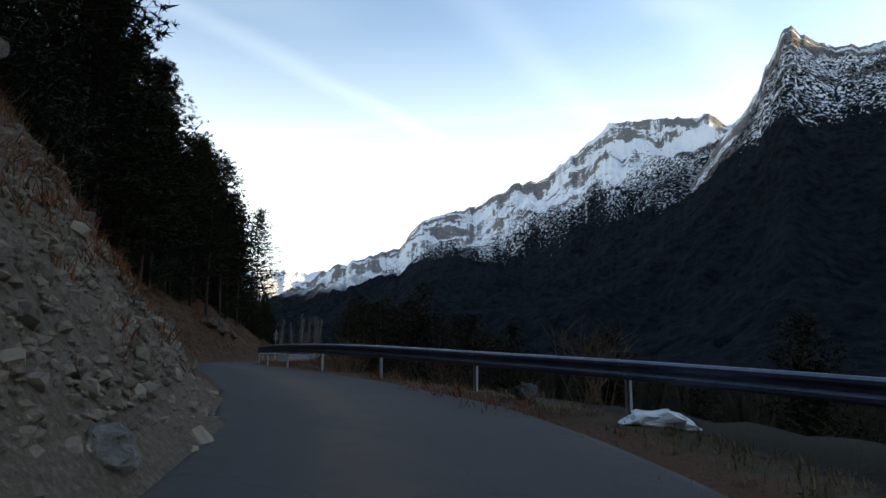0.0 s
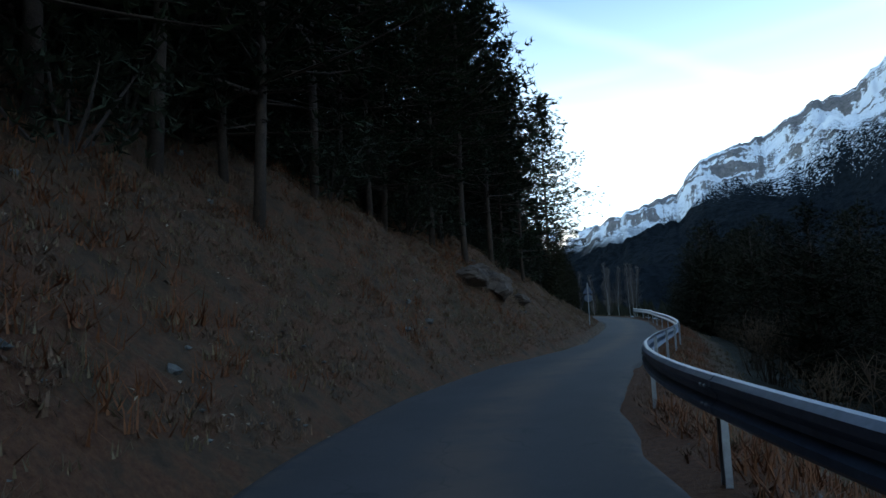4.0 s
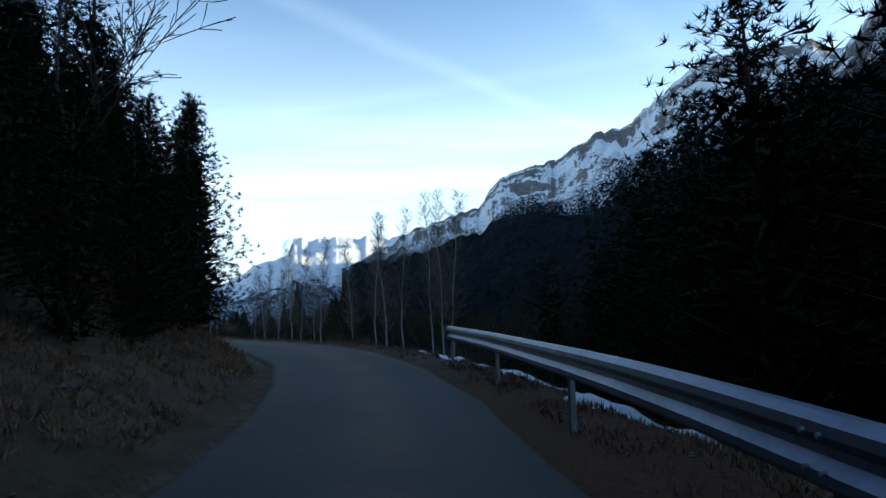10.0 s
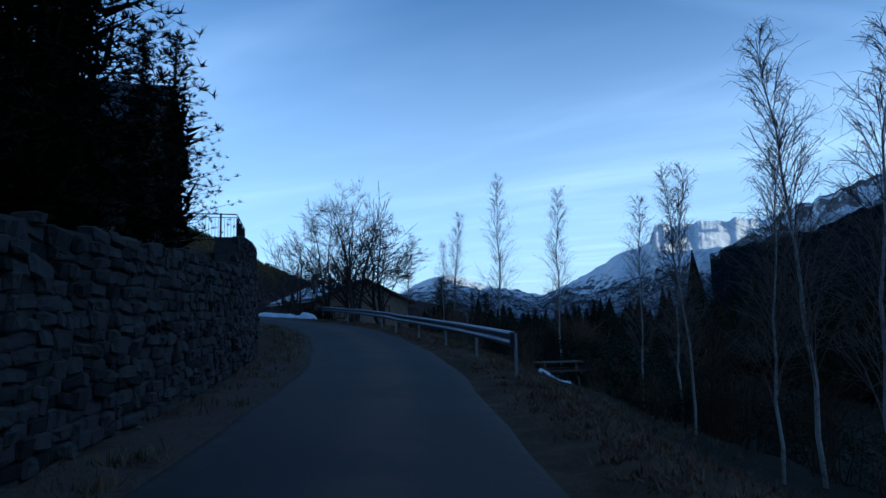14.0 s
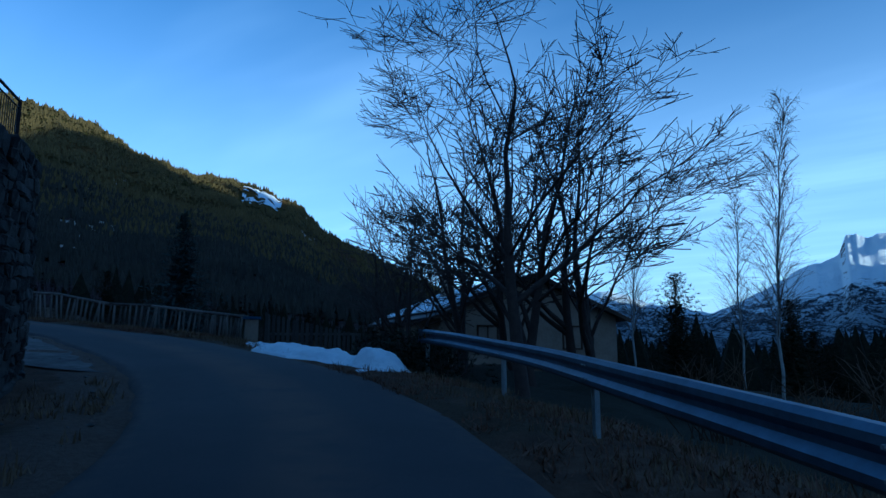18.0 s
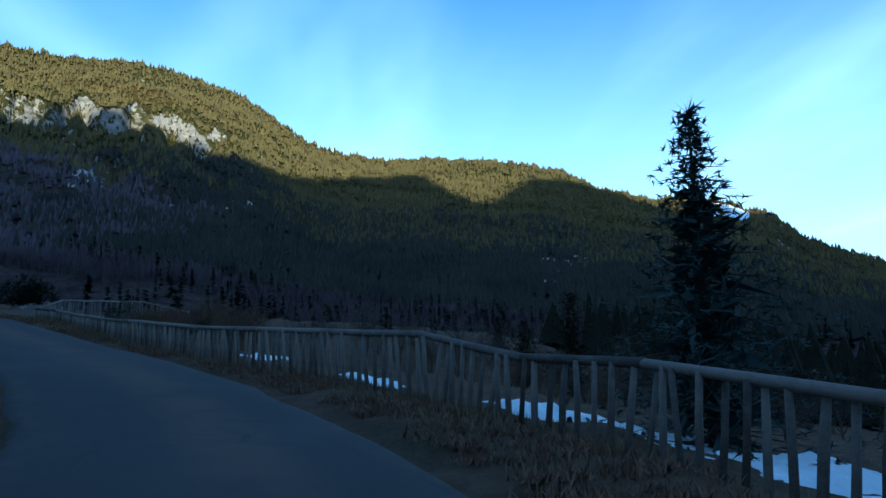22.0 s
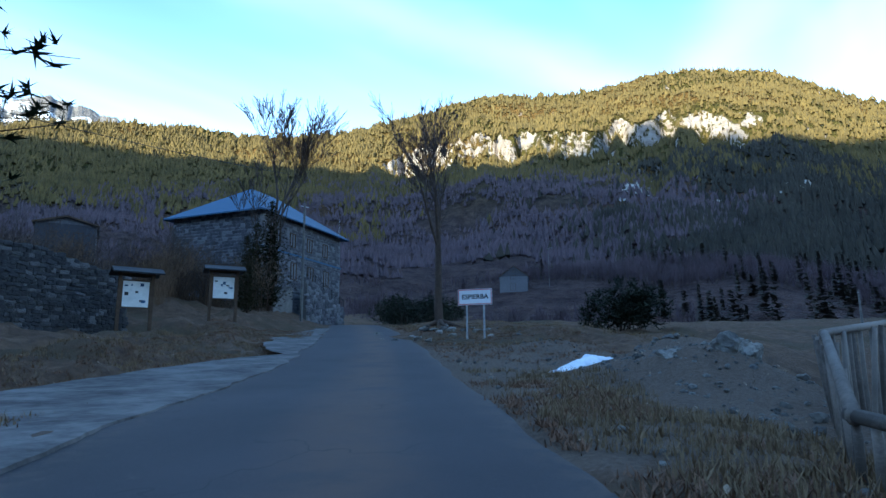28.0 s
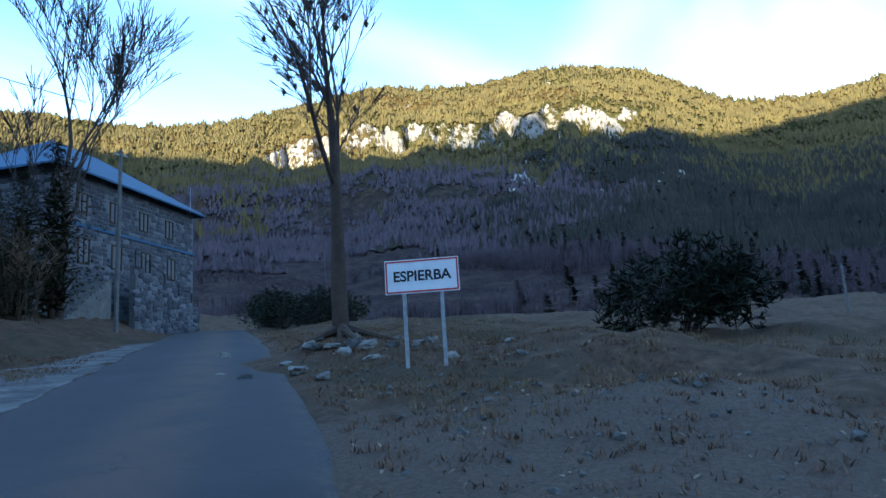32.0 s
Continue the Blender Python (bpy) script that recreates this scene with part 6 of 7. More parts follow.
# ---------------------------------------------------------------- stones
def stone_mesh(seed, size=(1, 1, 1), mat=None, cuts=2, rough=0.22):
    bm = bmesh.new()
    bmesh.ops.create_icosphere(bm, subdivisions=cuts, radius=0.5)
    r = random.Random(seed)
    planes = [(Vector((r.gauss(0, 1), r.gauss(0, 1), r.gauss(0, 1))).normalized(), r.uniform(0.20, 0.40)) for _ in range(12)]
    for v in bm.verts:
        for n, d in planes:
            e = v.co.dot(n) - d
            if e > 0:
                v.co -= n * e * 0.95
        for f_, a_ in ((1.8, 0.30), (4.5, 0.16), (11.0, 0.07)):
            v.co += Vector(noise.noise_vector(v.co * f_ + Vector((seed * 3.1, 0, 0)))) * rough * a_
        v.co = Vector((v.co.x * size[0], v.co.y * size[1], v.co.z * size[2]))
    me = bpy.data.meshes.new("stone")
    bm.to_mesh(me)
    bm.free()
    if mat:
        me.materials.append(mat)
    return me


def boulder(name, label, x, y, size, seed, mat=None, sink=0.3):
    ob = new(name, stone_mesh(seed, size, mat or m_rock, 4, 0.5))
    ob.matrix_basis = turned(x, y, gz(x, y) + size[2] * (0.42 - sink), seed)
    return tagged(ob, label, "boulder")


for t_, u_, sz, sd, mt, lb in ((0.92, -2.15, (0.62, 0.55, 0.5), 3, None, "dark rounded boulder at the foot of the scree"), (1.79, 3.6, (0.75, 0.62, 0.6), 8, None, "grey boulder on the verge beside the guardrail"),
                              (1.33, 4.13, (1.5, 0.9, 0.5), 5, m_snow, "low rock half covered with old snow on the verge")):
    p_ = beside(t_, u_)
    boulder("boulder", lb, p_[0], p_[1], sz, sd, mt)
m_outcrop = two_tone("brown_grey_outcrop", (0.045, 0.038, 0.033), (0.17, 0.142, 0.118), 2.5, bump=1.0, distance=0.05)
m_ledge = two_tone("brown_ledge", (0.035, 0.025, 0.02), (0.13, 0.09, 0.065), 2.5, bump=0.9, distance=0.04)
for t_, u_, sz, sd in ((7.15, -3.9, (1.6, 2.0, 1.2), 12), (6.9, -4.2, (1.5, 2.2, 1.1), 15), (7.5, -3.7, (1.0, 1.4, 0.8), 19)):
    p_ = beside(t_, u_)
    boulder("boulder", "brown rock ledge sticking out of the grassy bank", p_[0], p_[1], sz, sd, m_ledge, 0.30)
for t_, u_, sz, sd in ((3.2, -3.5, (1.0, 1.6, 1.7), 21), (2.8, -3.0, (0.9, 1.3, 1.2), 22), (1.6, -5.6, (1.2, 1.6, 1.0), 24), (2.2, -6.6, (1.4, 1.8, 1.1), 26), (3.5, -5.0, (1.0, 1.4, 0.8), 28)):
    p_ = beside(t_, u_)
    boulder("boulder", "grey rock outcrop in the reddish cut bank", p_[0], p_[1], sz, sd, m_outcrop, 0.45)
for x_, y_, sz, sd in ((-93.7, 109.0, (0.9, 0.6, 0.5), 31), (-92.9, 109.7, (0.7, 0.6, 0.55), 33), (-92.1, 109.5, (0.8, 0.7, 0.6), 35), (-91.2, 108.7, (0.45, 0.4, 0.35), 36), (-91.6, 107.9, (0.3, 0.28, 0.22), 37)):
    boulder("boulder", "brown-grey rock dumped on the bare earth mound", x_, y_, sz, sd, m_rock, 0.35)
stones = [stone_mesh(k, (1.1, 0.9, 0.75), m_scree_rock, 1) for k in range(40, 46)]
scree = thing("scree_heap", "heap of loose pale stones fallen onto the road edge", "scree", beside(0.8, -3.2))
so = Vector(beside(0.8, -3.2))
r = random.Random(9)
for k in range(290):
    t_, u_ = r.uniform(-0.9, 2.1), -1.75 - abs(r.gauss(0, 0.8)) * (1.0 if k % 3 else 2.4)
    p_ = beside(t_, u_)
    s_ = r.uniform(0.09, 0.24) * (1.6 if k % 9 == 0 else 1.0)
    ob = new("stone", stones[k % 6])
    ob.parent = scree
    ob.matrix_basis = Matrix.Translation(Vector((p_[0], p_[1], gz(p_[0], p_[1]) + s_ * 0.12)) - so) @ Euler((r.uniform(0, 6), r.uniform(0, 6), r.uniform(0, 6))).to_matrix().to_4x4() @ Matrix.Scale(s_ * 1.35, 4)


def pebbles(name, label, rows, mat, seed):
    """Loose small stones joined into one mesh."""
    rng = np.random.default_rng(seed)
    base = np.array([(1, 0, 0), (-1, 0, 0), (0, 1, 0), (0, -1, 0), (0, 0, 0.5), (0, 0, -0.5)], float)
    face = np.array([(0, 2, 4), (2, 1, 4), (1, 3, 4), (3, 0, 4), (2, 0, 5), (1, 2, 5), (3, 1, 5), (0, 3, 5)])
    g_ = (1 + 5**0.5) / 2
    ico = np.array([(-1, g_, 0), (1, g_, 0), (-1, -g_, 0), (1, -g_, 0), (0, -1, g_), (0, 1, g_), (0, -1, -g_), (0, 1, -g_), (g_, 0, -1), (g_, 0, 1), (-g_, 0, -1), (-g_, 0, 1)]) / 1.9 * (1, 0.85, 0.75)
    ico_f = np.array([(0, 11, 5), (0, 5, 1), (0, 1, 7), (0, 7, 10), (0, 10, 11), (1, 5, 9), (5, 11, 4), (11, 10, 2), (10, 7, 6), (7, 1, 8), (3, 9, 4), (3, 4, 2), (3, 2, 6), (3, 6, 8), (3, 8, 9), (4, 9, 5), (2, 4, 11), (6, 2, 10), (8, 6, 7), (9, 8, 1)])
    small = (base, face)
    vs, fs, n0 = [], [], 0
    for t0, t1, u0, u1, n, s0, s1 in rows:
        ts, us = rng.uniform(t0, t1, n), rng.uniform(u0, u1, n)
        x = np.interp(ts, ROAD_T, ROAD[:, 0]) + np.interp(ts, ROAD_T, RIGHT[:, 0]) * us
        y = np.interp(ts, ROAD_T, ROAD[:, 1]) + np.interp(ts, ROAD_T, RIGHT[:, 1]) * us
        z = ground_z(x, y)
        base, face = (ico, ico_f) if s0 >= 0.015 else small
        sc = s0 * (s1 / s0) ** (rng.random(n) ** 2)
        a = rng.uniform(0, 6.283, n)
        v = base[None] * rng.uniform(0.65, 1.3, (n, len(base), 1)) * sc[:, None, None]
        c_, s_ = np.cos(a)[:, None], np.sin(a)[:, None]
        v = np.stack([v[..., 0] * c_ - v[..., 1] * s_, v[..., 0] * s_ + v[..., 1] * c_, v[..., 2]], -1) + np.stack([x, y, z - sc * 0.05], 1)[:, None]
        vs.append(v.reshape(-1, 3))
        fs.append((face[None] + (np.arange(n) * len(base) + n0)[:, None, None]).reshape(-1, 3))
        n0 += len(base) * n
    return tagged(new(name, fast_mesh(name, np.concatenate(vs), np.concatenate(fs), mat, False)), label, "stones", kind="stuff")


pebbles("scree_stones", "small loose stones on the scree bank", [(-2.5, 2.4, -6.5, -1.8, 11000, 0.018, 0.07), (-1.6, 2.2, -3.6, -1.75, 2400, 0.035, 0.14), (-1.6, 2.2, -6.0, -2.5, 1000, 0.03, 0.12), (2.2, 4.5, -5, -2.2, 700, 0.02, 0.10)], m_scree_rock, 3)
pebbles("verge_stones", "scattered stones and grit along the road edges", [(4, 12.5, -3.6, -2.0, 750, 0.012, 0.07), (4, 12.5, -7, -3, 200, 0.03, 0.14), (-1, 12, 1.9, 3.4, 500, 0.012, 0.06), (28, 34, 2.0, 7, 700, 0.015, 0.10), (12, 24, -3.6, -2.0, 500, 0.012, 0.06), (30, 36, 3.0, 7.0, 300, 0.02, 0.09), (29.0, 31.2, 4.6, 8.0, 420, 0.03, 0.12), (-1, 31, -1.6, 1.4, 260, 0.006, 0.018)], m_rock, 5)


# ---------------------------------------------------------------- stone walls
STONES = {}


def wall_stones(mat):
    if mat.name not in STONES:
        out = []
        for k in range(7):
            r_ = random.Random(k + 90)
            bm = bmesh.new()
            bmesh.ops.create_cube(bm, size=1.0)
            for v in bm.verts:
                v.co += Vector((r_.uniform(-0.14, 0.14), r_.uniform(-0.10, 0.10), r_.uniform(-0.16, 0.16)))
            bmesh.ops.bevel(bm, geom=bm.edges[:], offset=0.17, segments=1, affect="EDGES")
            for v in bm.verts:
                v.co += Vector((r_.uniform(-0.04, 0.04), r_.uniform(-0.07, 0.07), r_.uniform(-0.05, 0.05)))
            me = bpy.data.meshes.new("stone")
            bm.to_mesh(me)
            bm.free()
            me.materials.append(mat)
            out.append(me)
        STONES[mat.name] = out
    return STONES[mat.name]


def stone_wall(name, label, line, thick, mat, core, seed, course=0.24, length=0.42, kind="wall", limit=300, both=False, proud=(0.03, 0.09), skew=1.0):
    """Rough masonry: line gives x, y, bottom and top. A mortar core with proud stones on its road side (the right of the line's way)."""
    line = np.array(line, float)
    root = thing(name, label, kind, (line[0, 0], line[0, 1], line[0, 2]))
    o = Vector((line[0, 0], line[0, 1], line[0, 2]))
    s_ = np.concatenate([[0], np.cumsum(np.linalg.norm(np.diff(line[:, :2], axis=0), axis=1))])
    at = lambda d: np.array([np.interp(d, s_, line[:, k]) for k in range(4)])
    body = Shape()
    n = max(2, int(s_[-1] / 0.8))
    vs = []
    for i in range(n + 1):
        d = s_[-1] * i / n
        p, a, b_ = at(d), at(max(0, d - 0.3)), at(min(s_[-1], d + 0.3))
        f = Vector((b_[0] - a[0], b_[1] - a[1], 0)).normalized()
        left = Vector((-f.y, f.x, 0))
        c_ = Vector((p[0], p[1], 0))
        for off, z in ((0, p[2] - 0.4), (0, p[3]), (thick, p[3]), (thick, p[2] - 0.4)):
            vs.append(c_ + left * off + Vector((0, 0, z)) - o)
    body.add(vs, [(i * 4 + j, (i + 1) * 4 + j, (i + 1) * 4 + (j + 1) % 4, i * 4 + (j + 1) % 4) for i in range(n) for j in range(4)] + [(0, 1, 2, 3), tuple(4 * n + j for j in (3, 2, 1, 0))])
    part("core", body, core, root, "mortar joints between the stones")
    r_ = random.Random(seed)
    kinds = wall_stones(mat)
    made, rest = 0, Shape()
    tops = max(line[:, 3] - line[:, 2])
    spots = []
    for k in range(int(tops / course) + 1):
        d = -r_.uniform(0, length)
        while d < s_[-1]:
            L = length * r_.uniform(0.45, 1.6)
            mid = d + L / 2
            if 0.05 < mid < s_[-1] - 0.05:
                p = at(mid)
                z = p[2] - 0.12 + course * (k + 0.5) + r_.uniform(-0.03, 0.03)
                if z < p[3] + 0.02:
                    spots.append((mid, L * 1.06, z, course * r_.uniform(0.85, 1.35)))
            d += L + 0.015
    if len(spots) > limit:
        near = set(id(q) for q in r_.sample(spots, limit))
    else:
        near = set(id(q) for q in spots)
    for q in spots:
        mid, L, z, h = q
        p, a, b_ = at(mid), at(max(0, mid - 0.2)), at(min(s_[-1], mid + 0.2))
        f = Vector((b_[0] - a[0], b_[1] - a[1], 0)).normalized()
        left = Vector((-f.y, f.x, 0))
        ang = math.atan2(f.y, f.x)
        deep = 0.22 if not both else thick + 0.1
        c_ = Vector((p[0], p[1], z)) + left * (deep / 2 - r_.uniform(*proud)) - o
        m = Matrix.Translation(c_) @ Euler((skew * r_.uniform(-0.10, 0.10), skew * r_.uniform(-0.14, 0.14), ang + skew * r_.uniform(-0.07, 0.07))).to_matrix().to_4x4() @ Matrix.Diagonal((L, deep, h, 1))
        me = kinds[r_.randrange(7)]
        if id(q) in near:
            ob = new("stone", me)
            ob.parent = root
            ob.matrix_basis = m
        else:
            rest.add([m @ v.co for v in me.vertices], [tuple(pl.vertices) for pl in me.polygons])
    if rest.v:
        ob = part("stones", rest, mat, root)
        ob["kind"] = "stuff"
    return root


def railing(name, label, line, height, gap=0.11, post_gap=1.9, lean=0.0):
    """Iron railing along points x, y, z (foot)."""
    line = np.array(line, float)
    root = thing(name, label, "railing", line[0])
    o = Vector(line[0])
    s_ = np.concatenate([[0], np.cumsum(np.linalg.norm(np.diff(line[:, :2], axis=0), axis=1))])
    at = lambda d: Vector([np.interp(d, s_, line[:, k]) for k in range(3)]) - o
    for h, rad in ((height, 0.024), (0.10, 0.016), (height - 0.12, 0.014)):
        part("rail", Shape().tube([at(d) + Vector((0, 0, h)) for d in np.unique(np.concatenate([s_, np.linspace(0, s_[-1], 12)]))], [rad] * len(np.unique(np.concatenate([s_, np.linspace(0, s_[-1], 12)]))), 6), m_iron, root)
    bar = Shape().tube([(0, 0, 0.10), (0, 0, height - 0.12)], [0.0085, 0.0085], 4).mesh("bar", m_iron)
    post = Shape().box((0.05, 0.05, height + 0.15), (0, 0, height / 2 - 0.05)).mesh("post", m_iron)
    for k in range(int(s_[-1] / gap)):
        part("bar", bar, m_iron, root, at=at(gap * (k + 0.5)))
    for k in range(int(s_[-1] / post_gap) + 2):
        part("post", post, m_iron, root, at=at(min(s_[-1], k * post_gap)))
    return root


def left_line(t0, t1, u, high, n=14):
    out = []
    for t in np.linspace(t0, t1, n):  # the road is on its right
        p_ = beside(t, float(np.interp(t, (t0, t1), u)))
        out.append((p_[0], p_[1], p_[2], p_[2] + float(np.interp(t, *high))))
    return out


stone_wall("retaining_wall", "old dark stone retaining wall holding the bank", left_line(14.2, 16.6, (-2.95, -3.7), ((14.2, 14.6, 16.6), (1.7, 2.15, 2.3))), 0.5, m_wall, m_mortar, 1, 0.15, 0.27)
stone_wall("terrace_wall", "tall rough stone wall under the house terrace", left_line(16.7, 20.3, (-4.4, -3.6), ((16.7, 17.5, 18.8, 20.3), (3.5, 3.7, 3.6, 3.4))), 0.6, m_wall, m_mortar, 2, 0.19, 0.33)
stone_wall("terrace_return", "end of the rough stone terrace wall", [(*beside(20.32, -3.65)[:2], beside(20.32, 0)[2], beside(20.32, 0)[2] + 3.3), (-53.2, 120.4, 0.2, 3.1)], 0.5, m_wall, m_mortar, 3, 0.19, 0.33)
t_line = [(*beside(t, u)[:2], beside(t, 0)[2] + h) for t, u, h in ((17.25, -4.75, 3.65), (18.2, -4.5, 3.65), (18.9, -4.2, 3.6), (20.15, -3.95, 3.42))]
back_ = beside(17.25, -7.2)
railing("railing", "black iron railing round the house terrace", [(back_[0], back_[1], t_line[0][2])] + t_line, 1.05)

stone_wall("garden_wall", "pale stone garden wall under black railings", left_line(23.6, 28.75, (-4.1, -3.55), ((23.6, 25, 27, 28.75), (1.6, 1.55, 1.22, 0.2))), 0.4, m_pale, m_mortar, 4, 0.23, 0.27, proud=(0.0, 0.02), skew=0.4)
railing("railing", "black iron railing on the garden wall", [(*beside(t, u)[:2], beside(t, 0)[2] + h) for t, u, h in ((23.7, -4.25, 1.6), (25, -4.1, 1.55), (26.0, -4.0, 1.4), (27, -3.85, 1.22), (28, -3.75, 0.65), (28.7, -3.7, 0.22))], 1.15, 0.12)
stone_wall("dry_stone_wall", "tall grey dry-stone wall behind the notice boards", [(-79.0, 87.0, 6.2, 10.3), (-84.0, 83.0, 6.6, 10.7), (-88.0, 81.4, 6.8, 10.6), (-92.5, 80.0, 7.0, 9.8)], 0.6, m_field, m_mortar, 6, 0.19, 0.30)


# ---------------------------------------------------------------- rustic fence, pillar and picket gate
fence_line = [(-55.5, 132.7, 1.05), (-58.5, 132.5, 1.32), (-61.0, 131.6, 1.62), (-62.6, 130.6, 1.72), (-64.8, 129.4, 2.15), (-71.48, 123.94, 2.72), (-78.5, 118.49, 3.52), (-84.7, 112.9, 4.45), (-88.9, 111.9, 5.3), (-97.4, 112.8, 6.1), (-101.5, 114.5, 5.8), (-106.5, 115.8, 5.4)]
fence = thing("log_fence", "rustic fence of upright weathered logs under a top rail", "fence", (*fence_line[0][:2], gz(*fence_line[0][:2])))
fo = Vector((*fence_line[0][:2], gz(*fence_line[0][:2])))
post_meshes = []
for k in range(5):
    r_ = random.Random(k + 70)
    post_meshes.append(Shape().tube([(0, 0, -0.25), (r_.uniform(-0.015, 0.015), r_.uniform(-0.015, 0.015), 0.45), (0, 0, 0.93)], [0.043, 0.039 + r_.uniform(-0.006, 0.006), 0.034], 8).mesh("post", m_log, True))
r_ = random.Random(44)
for i in range(len(fence_line) - 1):
    a, b_ = Vector(fence_line[i][:2]), Vector(fence_line[i + 1][:2])
    n = max(1, round((b_ - a).length / 0.235))
    tops = []
    for k in range(n + 1):
        q = a.lerp(b_, k / n)
        z = gz(q.x, q.y)
        high = max(0.5, fence_line[i][2] + (fence_line[i + 1][2] - fence_line[i][2]) * k / n - z)
        tops.append(Vector((q.x, q.y, z + high)))
        if k < n or i == len(fence_line) - 2:
            ob = new("post", post_meshes[r_.randrange(5)])
            ob.parent = fence
            ob.matrix_basis = Matrix.Translation(Vector((q.x, q.y, z)) - fo) @ Euler((r_.gauss(0, 0.05), r_.gauss(0, 0.05), 0)).to_matrix().to_4x4() @ Matrix.Rotation(-0.13 if i < 4 else 0.05, 4, Vector((-(b_ - a).y, (b_ - a).x, 0))) @ Matrix.Rotation(r_.uniform(0, 6), 4, "Z") @ Matrix.Scale(high / 0.93, 4, (0, 0, 1))
    m = max(1, round((b_ - a).length / 3.2))
    for k in range(m):
        i0, i1 = k * n // m, (k + 1) * n // m
        p, q = tops[i0], tops[i1]
        d = (q - p).normalized()
        mid = p.lerp(q, 0.5)
        mid.z += r_.uniform(-0.015, 0.02)
        part("top_rail", Shape().tube([p - d * 0.06 - fo, mid - fo, q + d * 0.06 - fo], [0.062, 0.058, 0.055], 9), m_log, fence, round_=True)

pil = thing("gate_pillar", "square stone gate pillar with a flat cap", "pillar", turned(-55.1, 132.6, -0.25, along(22.4)))
part("shaft", Shape().box((0.30, 0.34, 1.45), (0, 0, 0.5), None, 1.0, 0.03), m_stucco, pil)
part("cap", Shape().box((0.42, 0.46, 0.09), (0, 0, 1.27), None, 0.94, 0.03), m_slate, pil)


def picket_fence(name, label, a, b_, height, gap, seed, gate=False):
    a, b_ = Vector((*a, gz(*a))), Vector((*b_, gz(*b_)))
    root = thing(name, label, "gate" if gate else "fence", a)
    d = b_ - a
    L = d.length
    ang = math.atan2(d.y, d.x)
    r_ = random.Random(seed)
    board = Shape()
    board.add([(-0.05, -0.012, 0), (0.05, -0.012, 0), (0.05, -0.012, height - 0.06), (0, -0.012, height), (-0.05, -0.012, height - 0.06), (-0.05, 0.012, 0), (0.05, 0.012, 0), (0.05, 0.012, height - 0.06), (0, 0.012, height), (-0.05, 0.012, height - 0.06)],
              [(0, 1, 2, 3, 4), (9, 8, 7, 6, 5), (0, 5, 6, 1), (1, 6, 7, 2), (2, 7, 8, 3), (3, 8, 9, 4), (4, 9, 5, 0)])
    me = board.mesh("picket", m_picket)
    for k in range(int(L / gap)):
        p = d * ((k + 0.5) * gap / L)
        part("picket", me, m_picket, root, at=Matrix.Translation(p + Vector((0, 0, 0.06 + r_.uniform(-0.02, 0.02)))) @ Euler((0, r_.gauss(0, 0.012), ang)).to_matrix().to_4x4())
    for h in (0.28, height - 0.28):
        part("rail", Shape().box((L, 0.035, 0.08), d * 0.5 + Vector((0, 0, h)) + Vector((math.sin(ang), -math.cos(ang), 0)) * -0.03, Matrix.Rotation(ang, 3, "Z")), m_picket, root)
    for k in (0, 1):
        part("post", Shape().box((0.09, 0.09, height + 0.35), d * k + Vector((0, 0, height / 2 - 0.08)), Matrix.Rotation(ang, 3, "Z")), m_picket, root)
    return root


picket_fence("picket_gate", "closed gate of dark pointed wooden pickets", (-54.7, 132.9), (-53.2, 135.5), 1.18, 0.155, 3, True)
picket_fence("picket_fence", "dark weathered picket fence beside the gate", (-53.1, 135.6), (-51.4, 138.8), 1.15, 0.135, 4)


# ---------------------------------------------------------------- snow
def snow_patch(name, label, outline, height, seed, lift=0.02, step_=0.12, ragged=1.9):
    """A patch of old snow lying on the ground inside a rough outline (centre, radii, turn)."""
    cx, cy, rx, ry, a = outline
    n = max(10, int(max(rx, ry) * 2 / step_))
    g = np.linspace(-1.15, 1.15, n)
    U, V_ = np.meshgrid(g, g, indexing="ij")
    ca, sa = math.cos(a), math.sin(a)
    X_, Y_ = cx + U * rx * ca - V_ * ry * sa, cy + U * rx * sa + V_ * ry * ca
    edge_ = 1 - np.hypot(U, V_) + (fbm(X_ * 1.5, Y_ * 1.5, 4, seed) - 0.5) * ragged
    Z = ground_z(X_, Y_) + lift + height * smooth(0, 0.6, edge_) * (0.6 + 0.8 * fbm(X_ * 2.2, Y_ * 2.2, 3, seed + 3)) - 0.25 * smooth(0.06, -0.1, edge_)
    q = sheet_quads(n, n)
    keep = (edge_.ravel()[q] > -0.12).all(1)
    me = fast_mesh(name, np.stack([X_, Y_, Z], -1).reshape(-1, 3), q[keep], m_snow)
    return tagged(new(name, me), label, "snow", kind="stuff" if height < 0.1 else "")


